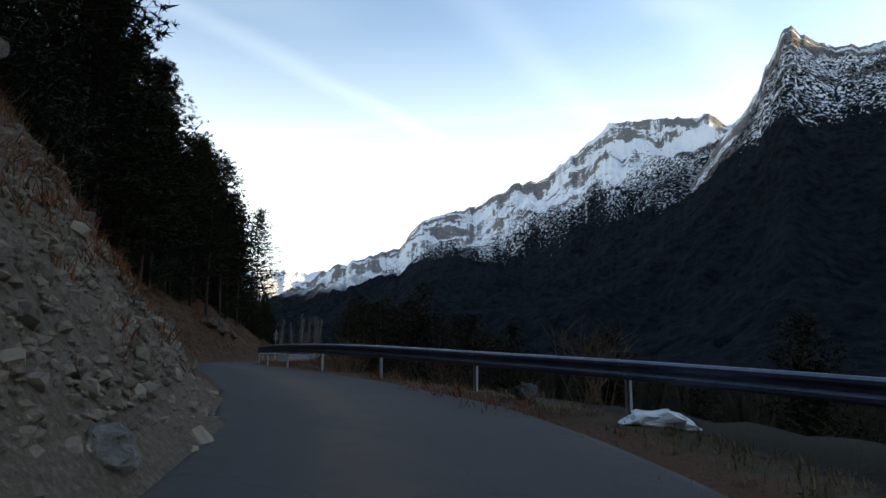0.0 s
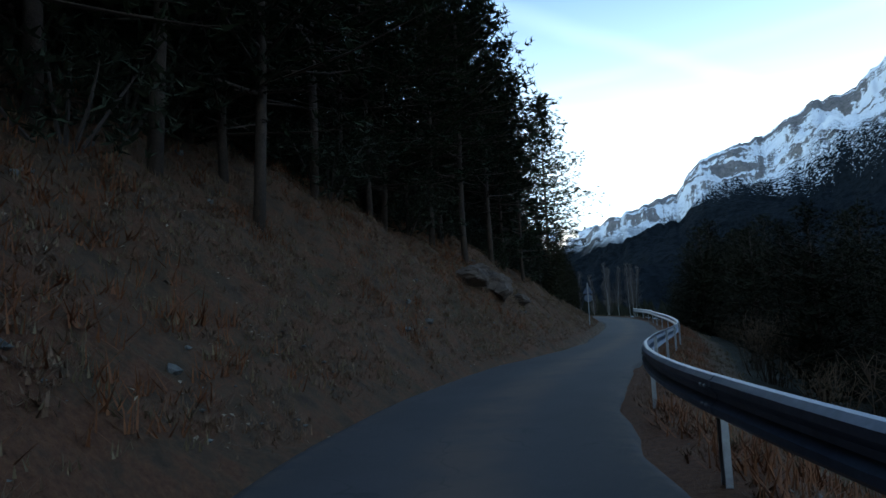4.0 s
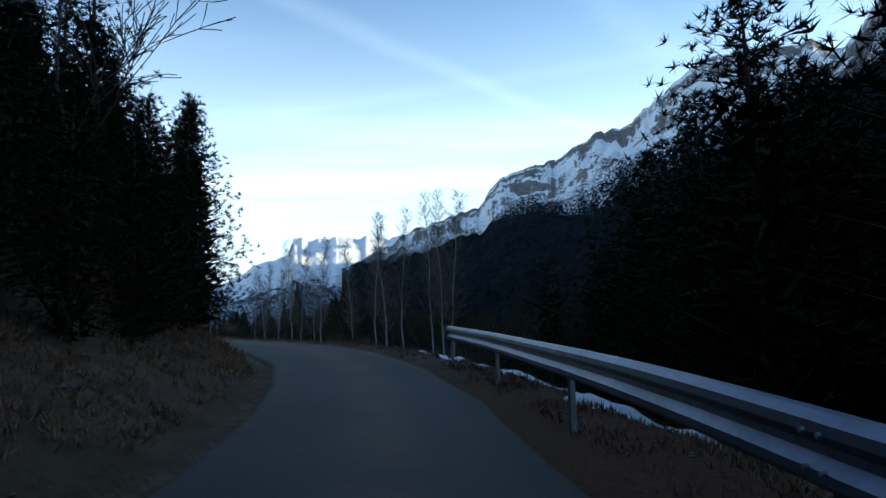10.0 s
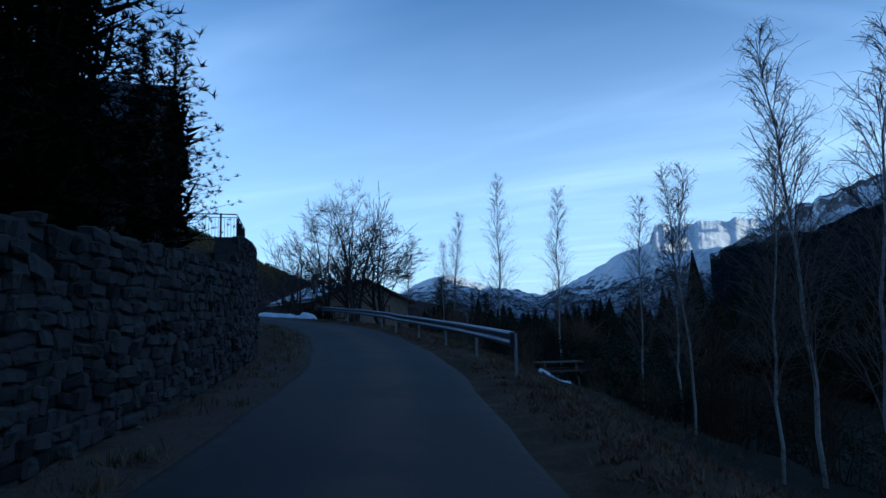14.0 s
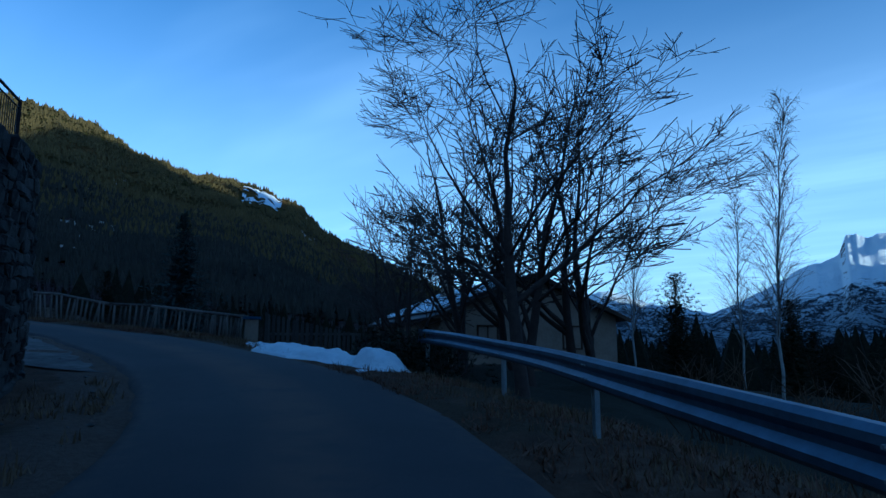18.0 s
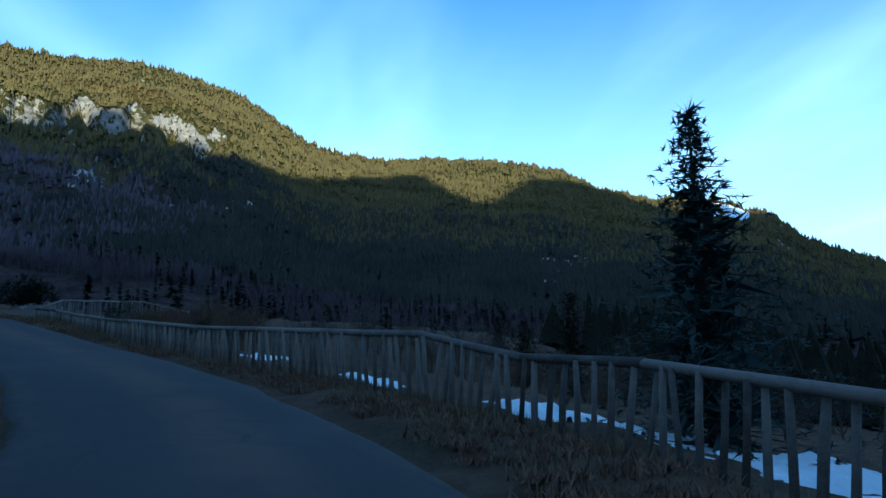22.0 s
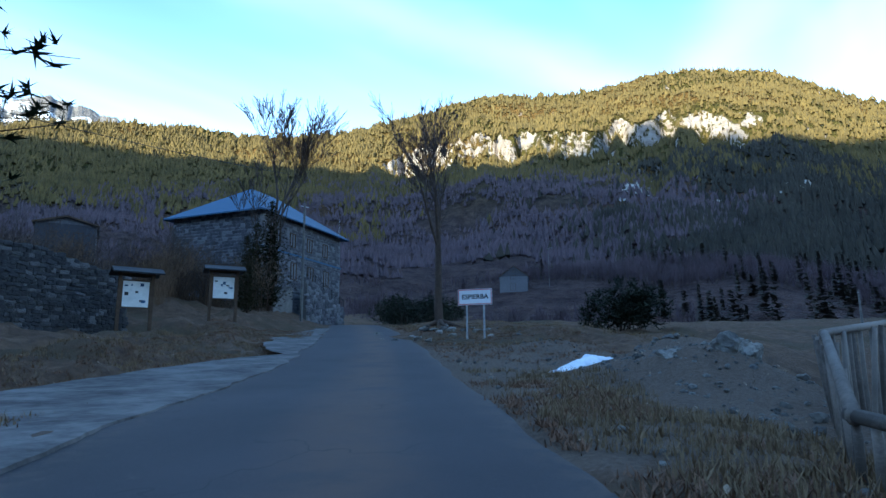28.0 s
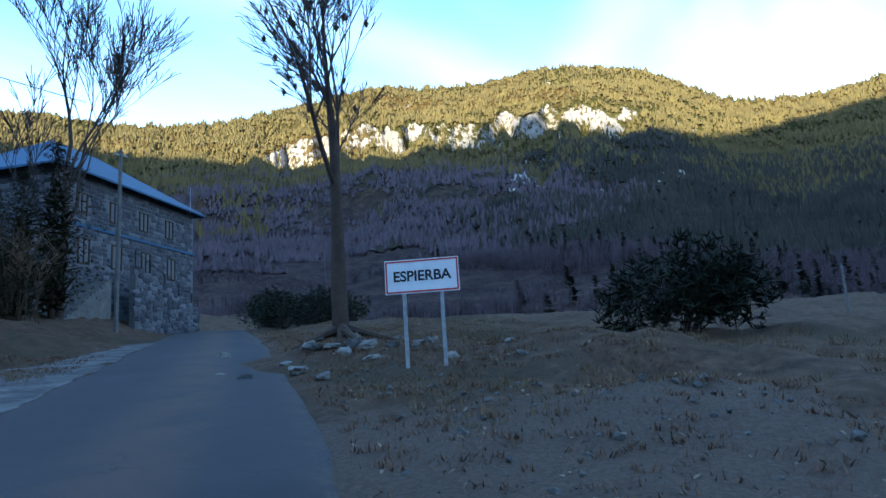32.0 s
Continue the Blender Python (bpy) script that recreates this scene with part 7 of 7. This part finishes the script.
p_, q_ = beside(20.0, 2.75), beside(21.6, 2.5)
snow_patch("snow_heap", "ploughed heap of dirty old snow before the gate", ((p_[0] + q_[0]) / 2, (p_[1] + q_[1]) / 2, math.dist(p_[:2], q_[:2]) / 2, 0.7, math.atan2(q_[1] - p_[1], q_[0] - p_[0])), 0.18, 3, ragged=0.8)
p_ = beside(20.2, 2.8)
snow_patch("snow_mound", "rounded mound of old snow at the rail's end", (p_[0], p_[1], 1.0, 0.6, along(20.2)), 0.32, 4, ragged=0.5, step_=0.06)
for k, (t_, u_, a_, b2) in enumerate(((24.5, 6.0, 1.5, 0.8), (24.3, 7.6, 3.4, 1.3), (23.5, 7.5, 2.6, 1.2), (23.0, 4.7, 1.7, 0.6), (22.6, 5.3, 2.2, 0.9), (26.15, 5.9, 1.3, 0.4), (25.4, 6.6, 1.5, 0.7))):
    p_ = beside(t_, u_)
    snow_patch("garden_snow", "patch of old snow in the garden", (p_[0], p_[1], a_, b2, along(t_) + 0.1 * (k % 3 - 1)), 0.10, 5 + k)
snow_patch("garden_snow", "patch of old snow behind the picket gate", (-56.8, 136.5, 3.6, 2.2, 0.2), 0.10, 28)
snow_patch("snow_patch", "patch of old snow below the road", (-25.2, 120.9, 1.0, 0.6, 0.7), 0.10, 9)
for k, (t_, u_, a_, b2) in enumerate(((11.0, 3.3, 0.9, 0.4), (11.5, 3.4, 1.0, 0.45), (12.0, 3.3, 1.0, 0.4), (11.75, 3.0, 0.5, 0.2), (12.3, 3.1, 0.6, 0.25))):
    p_ = beside(t_, u_)
    snow_patch("snow_patch", "thin patch of dirty snow below the guardrail", (p_[0], p_[1], a_, b2, along(t_) + 1.57), 0.10, 12 + k, ragged=2.6, step_=0.045)
p_, q_ = beside(30.9, 4.0), beside(31.15, 5.9)
snow_patch("snow_strip", "strip of snow along the side of the earth mound", ((p_[0] + q_[0]) / 2, (p_[1] + q_[1]) / 2, 1.2, 0.26, math.atan2(q_[1] - p_[1], q_[0] - p_[0])), 0.14, 31, ragged=1.0, step_=0.05)
p_ = beside(0.75, 4.33)
snow_patch("snow_patch", "patch of snow on the verge", (p_[0], p_[1], 0.8, 0.5, 0.4), 0.12, 33)

# ---------------------------------------------------------------- picnic table below the road
table_z = gz(-25.8, 122.65)
picnic = thing("picnic_table", "weathered wooden picnic table on the slope below the road", "table", turned(-25.8, 122.65, table_z, 0.7))
for k in range(4):
    part("top_plank", Shape().box((1.8, 0.17, 0.045), (0, -0.28 + 0.187 * k, 0.74), None, 1.0, 0.008), m_log, picnic)
for s_ in (-1, 1):
    part("bench_plank", Shape().box((1.8, 0.26, 0.045), (0, 0.68 * s_, 0.44), None, 1.0, 0.008), m_log, picnic)
    part("beam", Shape().box((0.05, 1.5, 0.10), (0.62 * s_, 0, 0.37)), m_log, picnic)
    for q_ in (-1, 1):
        part("leg", Shape().tube([(0.62 * s_, 0.55 * q_, -0.15), (0.62 * s_, 0.24 * q_, 0.72)], [0.05, 0.05], 4), m_log, picnic)

# ---------------------------------------------------------------- village sign
sx, sy = -102.75, 94.5
sa = math.atan2(0.9, -0.45)
sign = thing("village_sign", "white village name sign with a red border on two posts", "sign", turned(sx, sy, gz(sx, sy), sa))
sb = 1.62
part("panel", Shape().box((1.66, 0.03, 0.76), (0, 0, sb + 0.38)), m_white, sign)
for z in (0.04, 0.72):
    part("border", Shape().box((1.62, 0.008, 0.034), (0, -0.018, sb + z)), m_red, sign, "red border strip")
for x in (-0.793, 0.793):
    part("border", Shape().box((0.034, 0.008, 0.646), (x, -0.018, sb + 0.38)), m_red, sign, "red border strip")
for x in (-0.42, 0.42):
    part("post", Shape().box((0.08, 0.05, sb + 1.0), (x, 0.045, (sb + 0.2) / 2)), m_post, sign, "galvanised post")
curve = bpy.data.curves.new("lettering", "FONT")
curve.body, curve.size, curve.align_x, curve.align_y, curve.extrude, curve.offset = "ESPIERBA", 0.32, "CENTER", "CENTER", 0.003, 0.008
text = new("lettering", curve)
dg = bpy.context.evaluated_depsgraph_get()
letters = bpy.data.meshes.new_from_object(text.evaluated_get(dg))
bpy.data.objects.remove(text)
letters.materials.clear()
letters.materials.append(m_black)
part("lettering", letters, m_black, sign, "black capital letters", at=Matrix.Translation((0, -0.0195, sb + 0.375)) @ Matrix.Rotation(radians(90), 4, "X"))

# warning signs seen from behind
ws = beside(9.08, -2.4)
warn = thing("road_sign", "pole with a triangular and a round sign seen from behind", "sign", turned(ws[0], ws[1], gz(ws[0], ws[1]) + 0.30, along(9.12) - 1.57))
warn.scale = (0.8, 0.8, 0.8)
part("pole", Shape().box((0.07, 0.04, 3.6), (0, 0, 1.0)), m_post, warn)
tri_ = Shape()
tri_.add([(x, y, z) for y in (0.03, 0.042) for x, z in ((-0.34, 2.02), (0.34, 2.02), (0.37, 2.06), (0.03, 2.64), (-0.03, 2.64), (-0.37, 2.06))], [(0, 1, 2, 3, 4, 5), (11, 10, 9, 8, 7, 6)] + [(i, 6 + i, 6 + (i + 1) % 6, (i + 1) % 6) for i in range(6)])
part("triangle", tri_, m_steel, warn, "grey back of a triangular sign")
part("disc", Shape().tube([(0, 0.03, 1.68), (0, 0.042, 1.68)], [0.29, 0.29], 28), m_steel, warn, "grey back of a round sign")


# ---------------------------------------------------------------- notice boards
def kiosk(x, y, face, seed):
    root = thing("notice_board", "wooden notice board under a small slate-covered roof", "notice board", turned(x, y, gz(x, y), face), "notice boards")
    for px in (-0.56, 0.56):
        part("post", Shape().box((0.12, 0.12, 2.6), (px, 0, 1.1)), m_timber, root)
    part("board", Shape().box((1.0, 0.05, 1.05), (0, 0, 1.55)), m_timber, root)
    part("poster", Shape().box((0.9, 0.01, 0.95), (0, -0.032, 1.55)), m_paper, root, "weathered pale information sheet")
    r_ = random.Random(seed)
    for k in range(7):
        part("plaque", Shape().box((r_.uniform(0.06, 0.16), 0.006, r_.uniform(0.05, 0.14)), (r_.uniform(-0.34, 0.34), -0.041, r_.uniform(1.2, 1.95))), m_black if k % 2 else m_slate, root, "dark picture on the sheet")
    for s_ in (-1, 1):
        part("roof_slope", Shape().box((1.75, 0.62, 0.06), (0, s_ * 0.26, 2.42), Matrix.Rotation(radians(-24 * s_), 3, "X")), m_darkslate, root, "slate-covered roof slope")
    part("ridge_beam", Shape().box((1.8, 0.08, 0.08), (0, 0, 2.56)), m_timber, root)
    part("beam", Shape().box((1.3, 0.1, 0.12), (0, 0, 2.28)), m_timber, root)
    root.scale = (1.24, 1.24, 1.24)
    return root


kiosk(-97.2, 81.0, math.atan2(-0.36, 0.93) + 3.14159, 3)
kiosk(-91.4, 83.6, math.atan2(-0.2, 0.98) + 3.14159, 5)


# ---------------------------------------------------------------- houses
def window(parent, x, y, z, w, h, depth=0.1):
    """A window set into a wall whose outside faces -y of the house."""
    root = part("window", Shape().box((w, 0.03, h), (x, y + 0.06, z)), m_glass, parent, "dark window pane")
    for dx, dz, sx_, sz in ((-w / 2 - 0.04, 0, 0.08, h + 0.16), (w / 2 + 0.04, 0, 0.08, h + 0.16), (0, h / 2 + 0.04, w, 0.08), (0, -h / 2 - 0.04, w, 0.08), (0, 0, 0.05, h)):
        part("frame", Shape().box((sx_, 0.14, sz), (x + dx, y - 0.0, z + dz)), m_timber, root)
    return root


def house(name, label, corner, length_dir, length, depth, wall_h, roof_h, wall_mat, roof_mat, kind, windows=(), z=None, eave=0.5):
    """corner: the first corner of the front; the front runs along length_dir, its outside on the right of that way... (-y of the house)."""
    z = gz(*corner) if z is None else z
    root = thing(name, label, "house", turned(corner[0], corner[1], z, math.atan2(length_dir[1], length_dir[0])))
    L, D, H = length, depth, wall_h
    th = 0.4
    for (x0, y0, sx_, sy) in ((L / 2, th / 2, L, th), (L / 2, D - th / 2, L, th), (th / 2, D / 2, th, D - 2 * th), (L - th / 2, D / 2, th, D - 2 * th)):
        part("wall", Shape().box((sx_, sy, H + 1.2), (x0, y0, H / 2 - 0.6)), wall_mat, root)
    e = eave
    if kind == "gable":  # ridge along depth: gables front and back
        for y in (th / 2, D - th / 2):
            g_ = Shape()
            g_.add([(0, y - th / 2, H), (L, y - th / 2, H), (L / 2, y - th / 2, H + roof_h - 0.12), (0, y + th / 2, H), (L, y + th / 2, H), (L / 2, y + th / 2, H + roof_h - 0.12)], [(0, 1, 2), (5, 4, 3), (0, 3, 4, 1), (1, 4, 5, 2), (2, 5, 3, 0)])
            part("gable", g_, wall_mat, root)
        for s_ in (-1, 1):
            slope = math.atan2(roof_h, L / 2)
            run = math.hypot(L / 2 + e, (L / 2 + e) * roof_h / (L / 2))
            c_ = Vector((L / 2 + s_ * (L / 2 + e) / 2, D / 2, H + roof_h - (L / 2 + e) / 2 * roof_h / (L / 2) + 0.06))
            sl = part("roof_slope", Shape().box((run, D + 2 * e, 0.12), c_, Matrix.Rotation(s_ * slope, 3, "Y")), roof_mat, root)
            part("fascia", Shape().box((run, 0.06, 0.20), c_ + Vector((0, -D / 2 - e - 0.02, -0.03)), Matrix.Rotation(s_ * slope, 3, "Y")), m_timber, sl)
    else:  # hip roof
        i = D / 2
        r0 = [(-e, -e, H), (L + e, -e, H), (L + e, D + e, H), (-e, D + e, H), (i, D / 2, H + roof_h), (L - i, D / 2, H + roof_h)]
        for f in ((0, 1, 5, 4), (1, 2, 5), (2, 3, 4, 5), (3, 0, 4)):
            s_ = Shape()
            pts = [r0[k] for k in f]
            s_.add(pts + [(x, y, zz - 0.14) for x, y, zz in pts], [tuple(range(len(f))), tuple(range(2 * len(f) - 1, len(f) - 1, -1))] + [(k, len(f) + k, len(f) + (k + 1) % len(f), (k + 1) % len(f)) for k in range(len(f))])
            part("roof_slope", s_, roof_mat, root)
    for x, zz, w, h in windows:
        window(root, x, 0.0, zz, w, h)
    return root


def face_stones(root, L, H, mat, seed, skip, course=0.28, length=0.5, apex=0.0, place=Matrix()):
    """Proud stones over a house front, leaving its windows free."""
    r_ = random.Random(seed)
    rest = Shape()
    kinds = wall_stones(mat)
    k = 0
    spots = []
    while course * k < H + apex:
        d, z = -r_.uniform(0, length), course * (k + 0.5)
        while d < L:
            w = length * r_.uniform(0.6, 1.4)
            x = d + w / 2
            top = H if apex == 0 else H + apex * (1 - abs(x - L / 2) / (L / 2)) - 0.15
            if 0.1 < x < L - 0.1 and z < top and not any(abs(x - a) < b_ / 2 + w / 2 + 0.05 and abs(z - c_) < h / 2 + course * 0.6 for a, c_, b_, h in skip):
                spots.append((x, z, w))
            d += w + 0.02
        k += 1
    chosen = set(r_.sample(range(len(spots)), min(290, len(spots))))
    for n, (x, z, w) in enumerate(spots):
        m = place @ Matrix.Translation((x, -0.0, z)) @ Euler((0, r_.uniform(-0.05, 0.05), r_.uniform(-0.03, 0.03))).to_matrix().to_4x4() @ Matrix.Diagonal((w * 0.97, 0.10, course * r_.uniform(0.8, 1.0), 1))
        me = kinds[r_.randrange(7)]
        if n in chosen:
            ob = new("stone", me)
            ob.parent = root
            ob.matrix_basis = m
        else:
            rest.add([m @ v.co for v in me.vertices], [tuple(pl.vertices) for pl in me.polygons])
    if rest.v:
        part("stones", rest, mat, root)["kind"] = "stuff"


# stone house on the terrace, gable to the road
gw = ((2.0, 2.9, 0.5, 0.9), (6.2, 1.2, 0.9, 1.9), (4.6, 5.4, 0.5, 0.7))
h1 = house("stone_house", "stone house with a steep dark roof on the terrace", (-40.9, 115.0), (-0.70, 0.715), 9.4, 8.0, 4.6, 3.3, m_wall, m_darkslate, "gable", gw, z=3.25, eave=0.35)
face_stones(h1, 9.4, 4.6, m_wall, 8, gw, 0.26, 0.42, 3.2)
# house below the road
hw = ((2.5, 3.4, 1.0, 1.1), (7.3, 3.4, 1.0, 1.1), (5.0, 1.2, 1.0, 1.2))
h2 = house("rendered_house", "tan rendered house with a low snowy roof below the road", (-58.7, 144.7), (0.45, 0.893), 10.0, 15.0, 4.5, 2.1, m_stucco, m_darkslate, "gable", hw, z=-2.9, eave=0.55)
snow_roof = Shape().box((4.9, 14.2, 0.06), (2.4, 7.6, 4.5 + 2.1 / 2 + 0.21), Matrix.Rotation(-math.atan2(2.1, 5.0), 3, "Y"))
part("roof_snow", snow_roof, m_snow, h2, "thin snow lying on the roof")
part("chimney", Shape().box((0.7, 0.7, 1.7), (3.2, 8.5, 6.9)), m_stucco, h2)
# large stone house at the village entrance
wins = []
for x in (2.2, 5.2, 8.2, 11.2):
    wins += [(x, 6.7, 0.8, 1.25), (x + 0.3, 3.7, 0.85, 1.5)]
h3 = house("village_house", "large two-storey stone house with a blue slate hip roof", (-110.1, 63.4), (-0.932, -0.362), 14.4, 10.0, 8.6, 3.9, m_pale, m_slate, "hip", wins, z=11.2, eave=0.7)
face_stones(h3, 14.4, 8.6, m_pale, 12, wins, 0.30, 0.5)
face_stones(h3, 10.0, 8.6, m_pale, 13, (), 0.30, 0.5, 0.0, Matrix.Translation((0, 10.0, 0)) @ Matrix.Rotation(radians(-90), 4, "Z"))
part("string_course", Shape().box((14.5, 0.16, 0.18), (7.2, -0.03, 5.3)), m_slate, h3)
part("aerial", Shape().tube([(13.2, -0.5, 8.4), (13.2, -0.5, 10.6)], [0.03, 0.02], 5), m_post, h3)
# stairs and their wall beside it
stone_wall("stair_wall", "stone wall rising beside the outside stairs", [(-114.9, 64.2, 9.0, 14.0), (-117.6, 62.7, 9.6, 13.2), (-122.6, 60.2, 10.4, 11.7)], 0.4, m_pale, m_grey_mortar, 15, 0.30, 0.5)
railing("railing", "dark handrail on the stair wall", [(-114.9, 64.1, 14.0), (-117.6, 62.6, 13.2), (-122.5, 60.2, 11.8)], 0.95, 0.16)
stairs = thing("stairs", "wide concrete outside stairs up to the house", "stairs", turned(-113.2, 64.4, 9.3, math.atan2(-0.45, -0.89)))
for k in range(18):
    part("step", Shape().box((0.32, 3.0, 0.20 * (k + 1)), (0.30 * (17 - k) * -1 + 0, 1.6, 0.10 * (k + 1))), m_concrete, stairs)
# barn and white buildings up the slope
house("barn", "small grey stone barn with a slate roof on the meadow", (-245.2, -11.9), (-0.57, 0.82), 9.0, 12.0, 4.6, 3.4, m_pale, m_slate, "gable", ((4.5, 4.3, 2.0, 1.2), (4.6, 6.4, 0.8, 0.7), (4.2, 1.2, 1.6, 2.2)), z=31.6, eave=0.3)
house("pale_house", "low grey-white house far up the slope", (-101.5, 28.6), (-0.94, 0.34), 6.5, 7.0, 4.2, 0.9, m_pale, m_darkslate, "gable", ((1.8, 2.6, 0.9, 1.1), (4.6, 2.6, 0.9, 1.1)), z=18.9, eave=0.3)

# ---------------------------------------------------------------- poles, wire, bins, kerb, roots
def utility_pole(x, y, z, h, label, lamp=False):
    root = thing("utility_pole", label, "pole", (x, y, z))
    part("shaft", Shape().tube([(0, 0, -0.5), (0, 0, h)], [0.13, 0.09], 8), m_concrete, root)
    if lamp:
        part("lamp_arm", Shape().tube([(0, 0, h - 0.1), (-0.5, 0.3, h + 0.15), (-0.95, 0.6, h + 0.1)], [0.035, 0.03, 0.03], 5), m_post, root)
        part("lamp_head", Shape().box((0.5, 0.22, 0.1), (-1.1, 0.7, h + 0.08)), m_post, root)
    else:
        part("crossarm", Shape().box((0.8, 0.08, 0.08), (0, 0, h - 0.3)), m_post, root)
    return root


utility_pole(-110.3, 69.9, 8.6, 10.6, "tall pale concrete utility pole by the house")
utility_pole(-252.0, 2.6, 32.6, 12.0, "street lamp pole on the meadow", True)
utility_pole(-270.0, -63.0, 41.0, 11.0, "pale pole beside the village lane")
utility_pole(-152.0, 102.0, 7.6, 5.0, "thin pole on the meadow")
pts = [(-76.5 - 32.0 * k / 16, 84.5 - 15.0 * k / 16, 15.5 + 6.0 * k / 16 - 1.4 * (k / 16) * (1 - k / 16)) for k in range(17)]
wire = tagged(new("overhead_wire", Shape().tube(pts, [0.022] * 17, 5).mesh("overhead_wire", m_iron)), "dark overhead wire sagging towards the utility pole", "wire")
for x, y in ((-140.5, 49.0), (-141.8, 47.6)):
    b_ = thing("waste_bin", "dark wheeled waste container at the lane's bend", "bin", turned(x, y, gz(x, y), 0.6))
    part("body", Shape().box((1.1, 0.9, 1.05), (0, 0, 0.62), None, 1.08, 0.06), m_bin, b_)
    part("lid", Shape().box((1.24, 1.02, 0.12), (0, 0, 1.2), None, 0.9, 0.08), m_bin, b_)
# broken concrete gutter at the left edge
m_gutter = two_tone("broken_concrete", (0.038, 0.034, 0.032), (0.150, 0.136, 0.126), 0.9, bump=0.8, distance=0.03, fine=5.0, spread=(0.38, 0.60))
# darker version of the gutter concrete, for the stretch along the garden wall
m_dark_gutter = two_tone("darker_concrete", (0.030, 0.027, 0.028), (0.095, 0.086, 0.084), 0.9, bump=0.8, distance=0.03, fine=5.0, spread=(0.38, 0.60))
gut = thing("concrete_gutter", "cracked pale concrete gutter along the road edge", "gutter", beside(24, -2.4), kind="structure")
go = Vector(beside(24, -2.4))
for t0, t1, u0, u1, mt in ((20.2, 23.7, -5.6, -2.45, m_gutter), (23.8, 28.6, -3.7, -2.3, m_dark_gutter), (28.4, 32.2, -6.2, -2.7, m_gutter), (32.0, 38.0, -5.4, -2.9, m_gutter)):
    s = Shape()
    n = 70
    vs = []
    for i in range(n + 1):
        t_ = t0 + (t1 - t0) * i / n
        bulge = math.sin(math.pi * i / n) ** 0.6 if u0 < -3.5 else 0.5 + 0.5 * vnoise(np.array([i * 0.16]), np.array([t1]), 6)[0]
        wob = 0.9 * (fbm(np.array([i * 0.22]), np.array([t0]), 4, 3)[0] - 0.5)
        inn = 0.35 * (fbm(np.array([i * 0.4]), np.array([t0 + 5.0]), 3, 8)[0] - 0.3)
        for u_, dz in ((u0 * bulge + u1 * (1 - bulge) + wob, 0.035), (u1 - inn, 0.02), (u1 - inn + 0.03, -0.12)):
            p_ = beside(t_, u_)
            vs.append(Vector((p_[0], p_[1], p_[2] + dz)) - go)
    s.add(vs, [(i * 3 + j, i * 3 + j + 1, i * 3 + j + 4, i * 3 + j + 3) for i in range(n) for j in range(2)])
    part("slab", s, mt, gut)
# seed clusters and roots of the tree by the sign
tree = [o for o in bpy.data.objects if o.name.startswith("bare_tree") and "pollarded" in o.get("label", "")][0]
r_ = random.Random(77)
crown = [c_ for c_ in tree.children if c_.name.startswith("crown")][0]
tips = [v.co.copy() for v in crown.data.vertices if v.co.z > 6.5]
pods = Shape()
for k in range(85):
    p_ = r_.choice(tips)
    pods.tube([p_ + Vector((0, 0, 0.12)), p_, p_ - Vector((0, 0, 0.14))], [0.02, 0.085, 0.02], 5)
part("seed_clusters", pods, m_twig, tree, "brown clusters of old seeds")["kind"] = "stuff"
for k in range(9):
    a_ = k * 0.7 + r_.uniform(-0.2, 0.2)
    L = r_.uniform(0.9, 2.0)
    part("root", Shape().tube([(0, 0, 0.35), (math.cos(a_) * L * 0.4, math.sin(a_) * L * 0.4, 0.16), (math.cos(a_) * L, math.sin(a_) * L, -0.15)], [0.16, 0.09, 0.04], 6), m_bark, tree)
for k in range(26):
    x, y = -104.2 + r_.gauss(0, 1.7), 91.6 + r_.gauss(0, 1.3)
    boulder("stone", "mossy grey field stone under the tree", x, y, (r_.uniform(0.25, 0.7), r_.uniform(0.25, 0.55), r_.uniform(0.2, 0.45)), 100 + k)
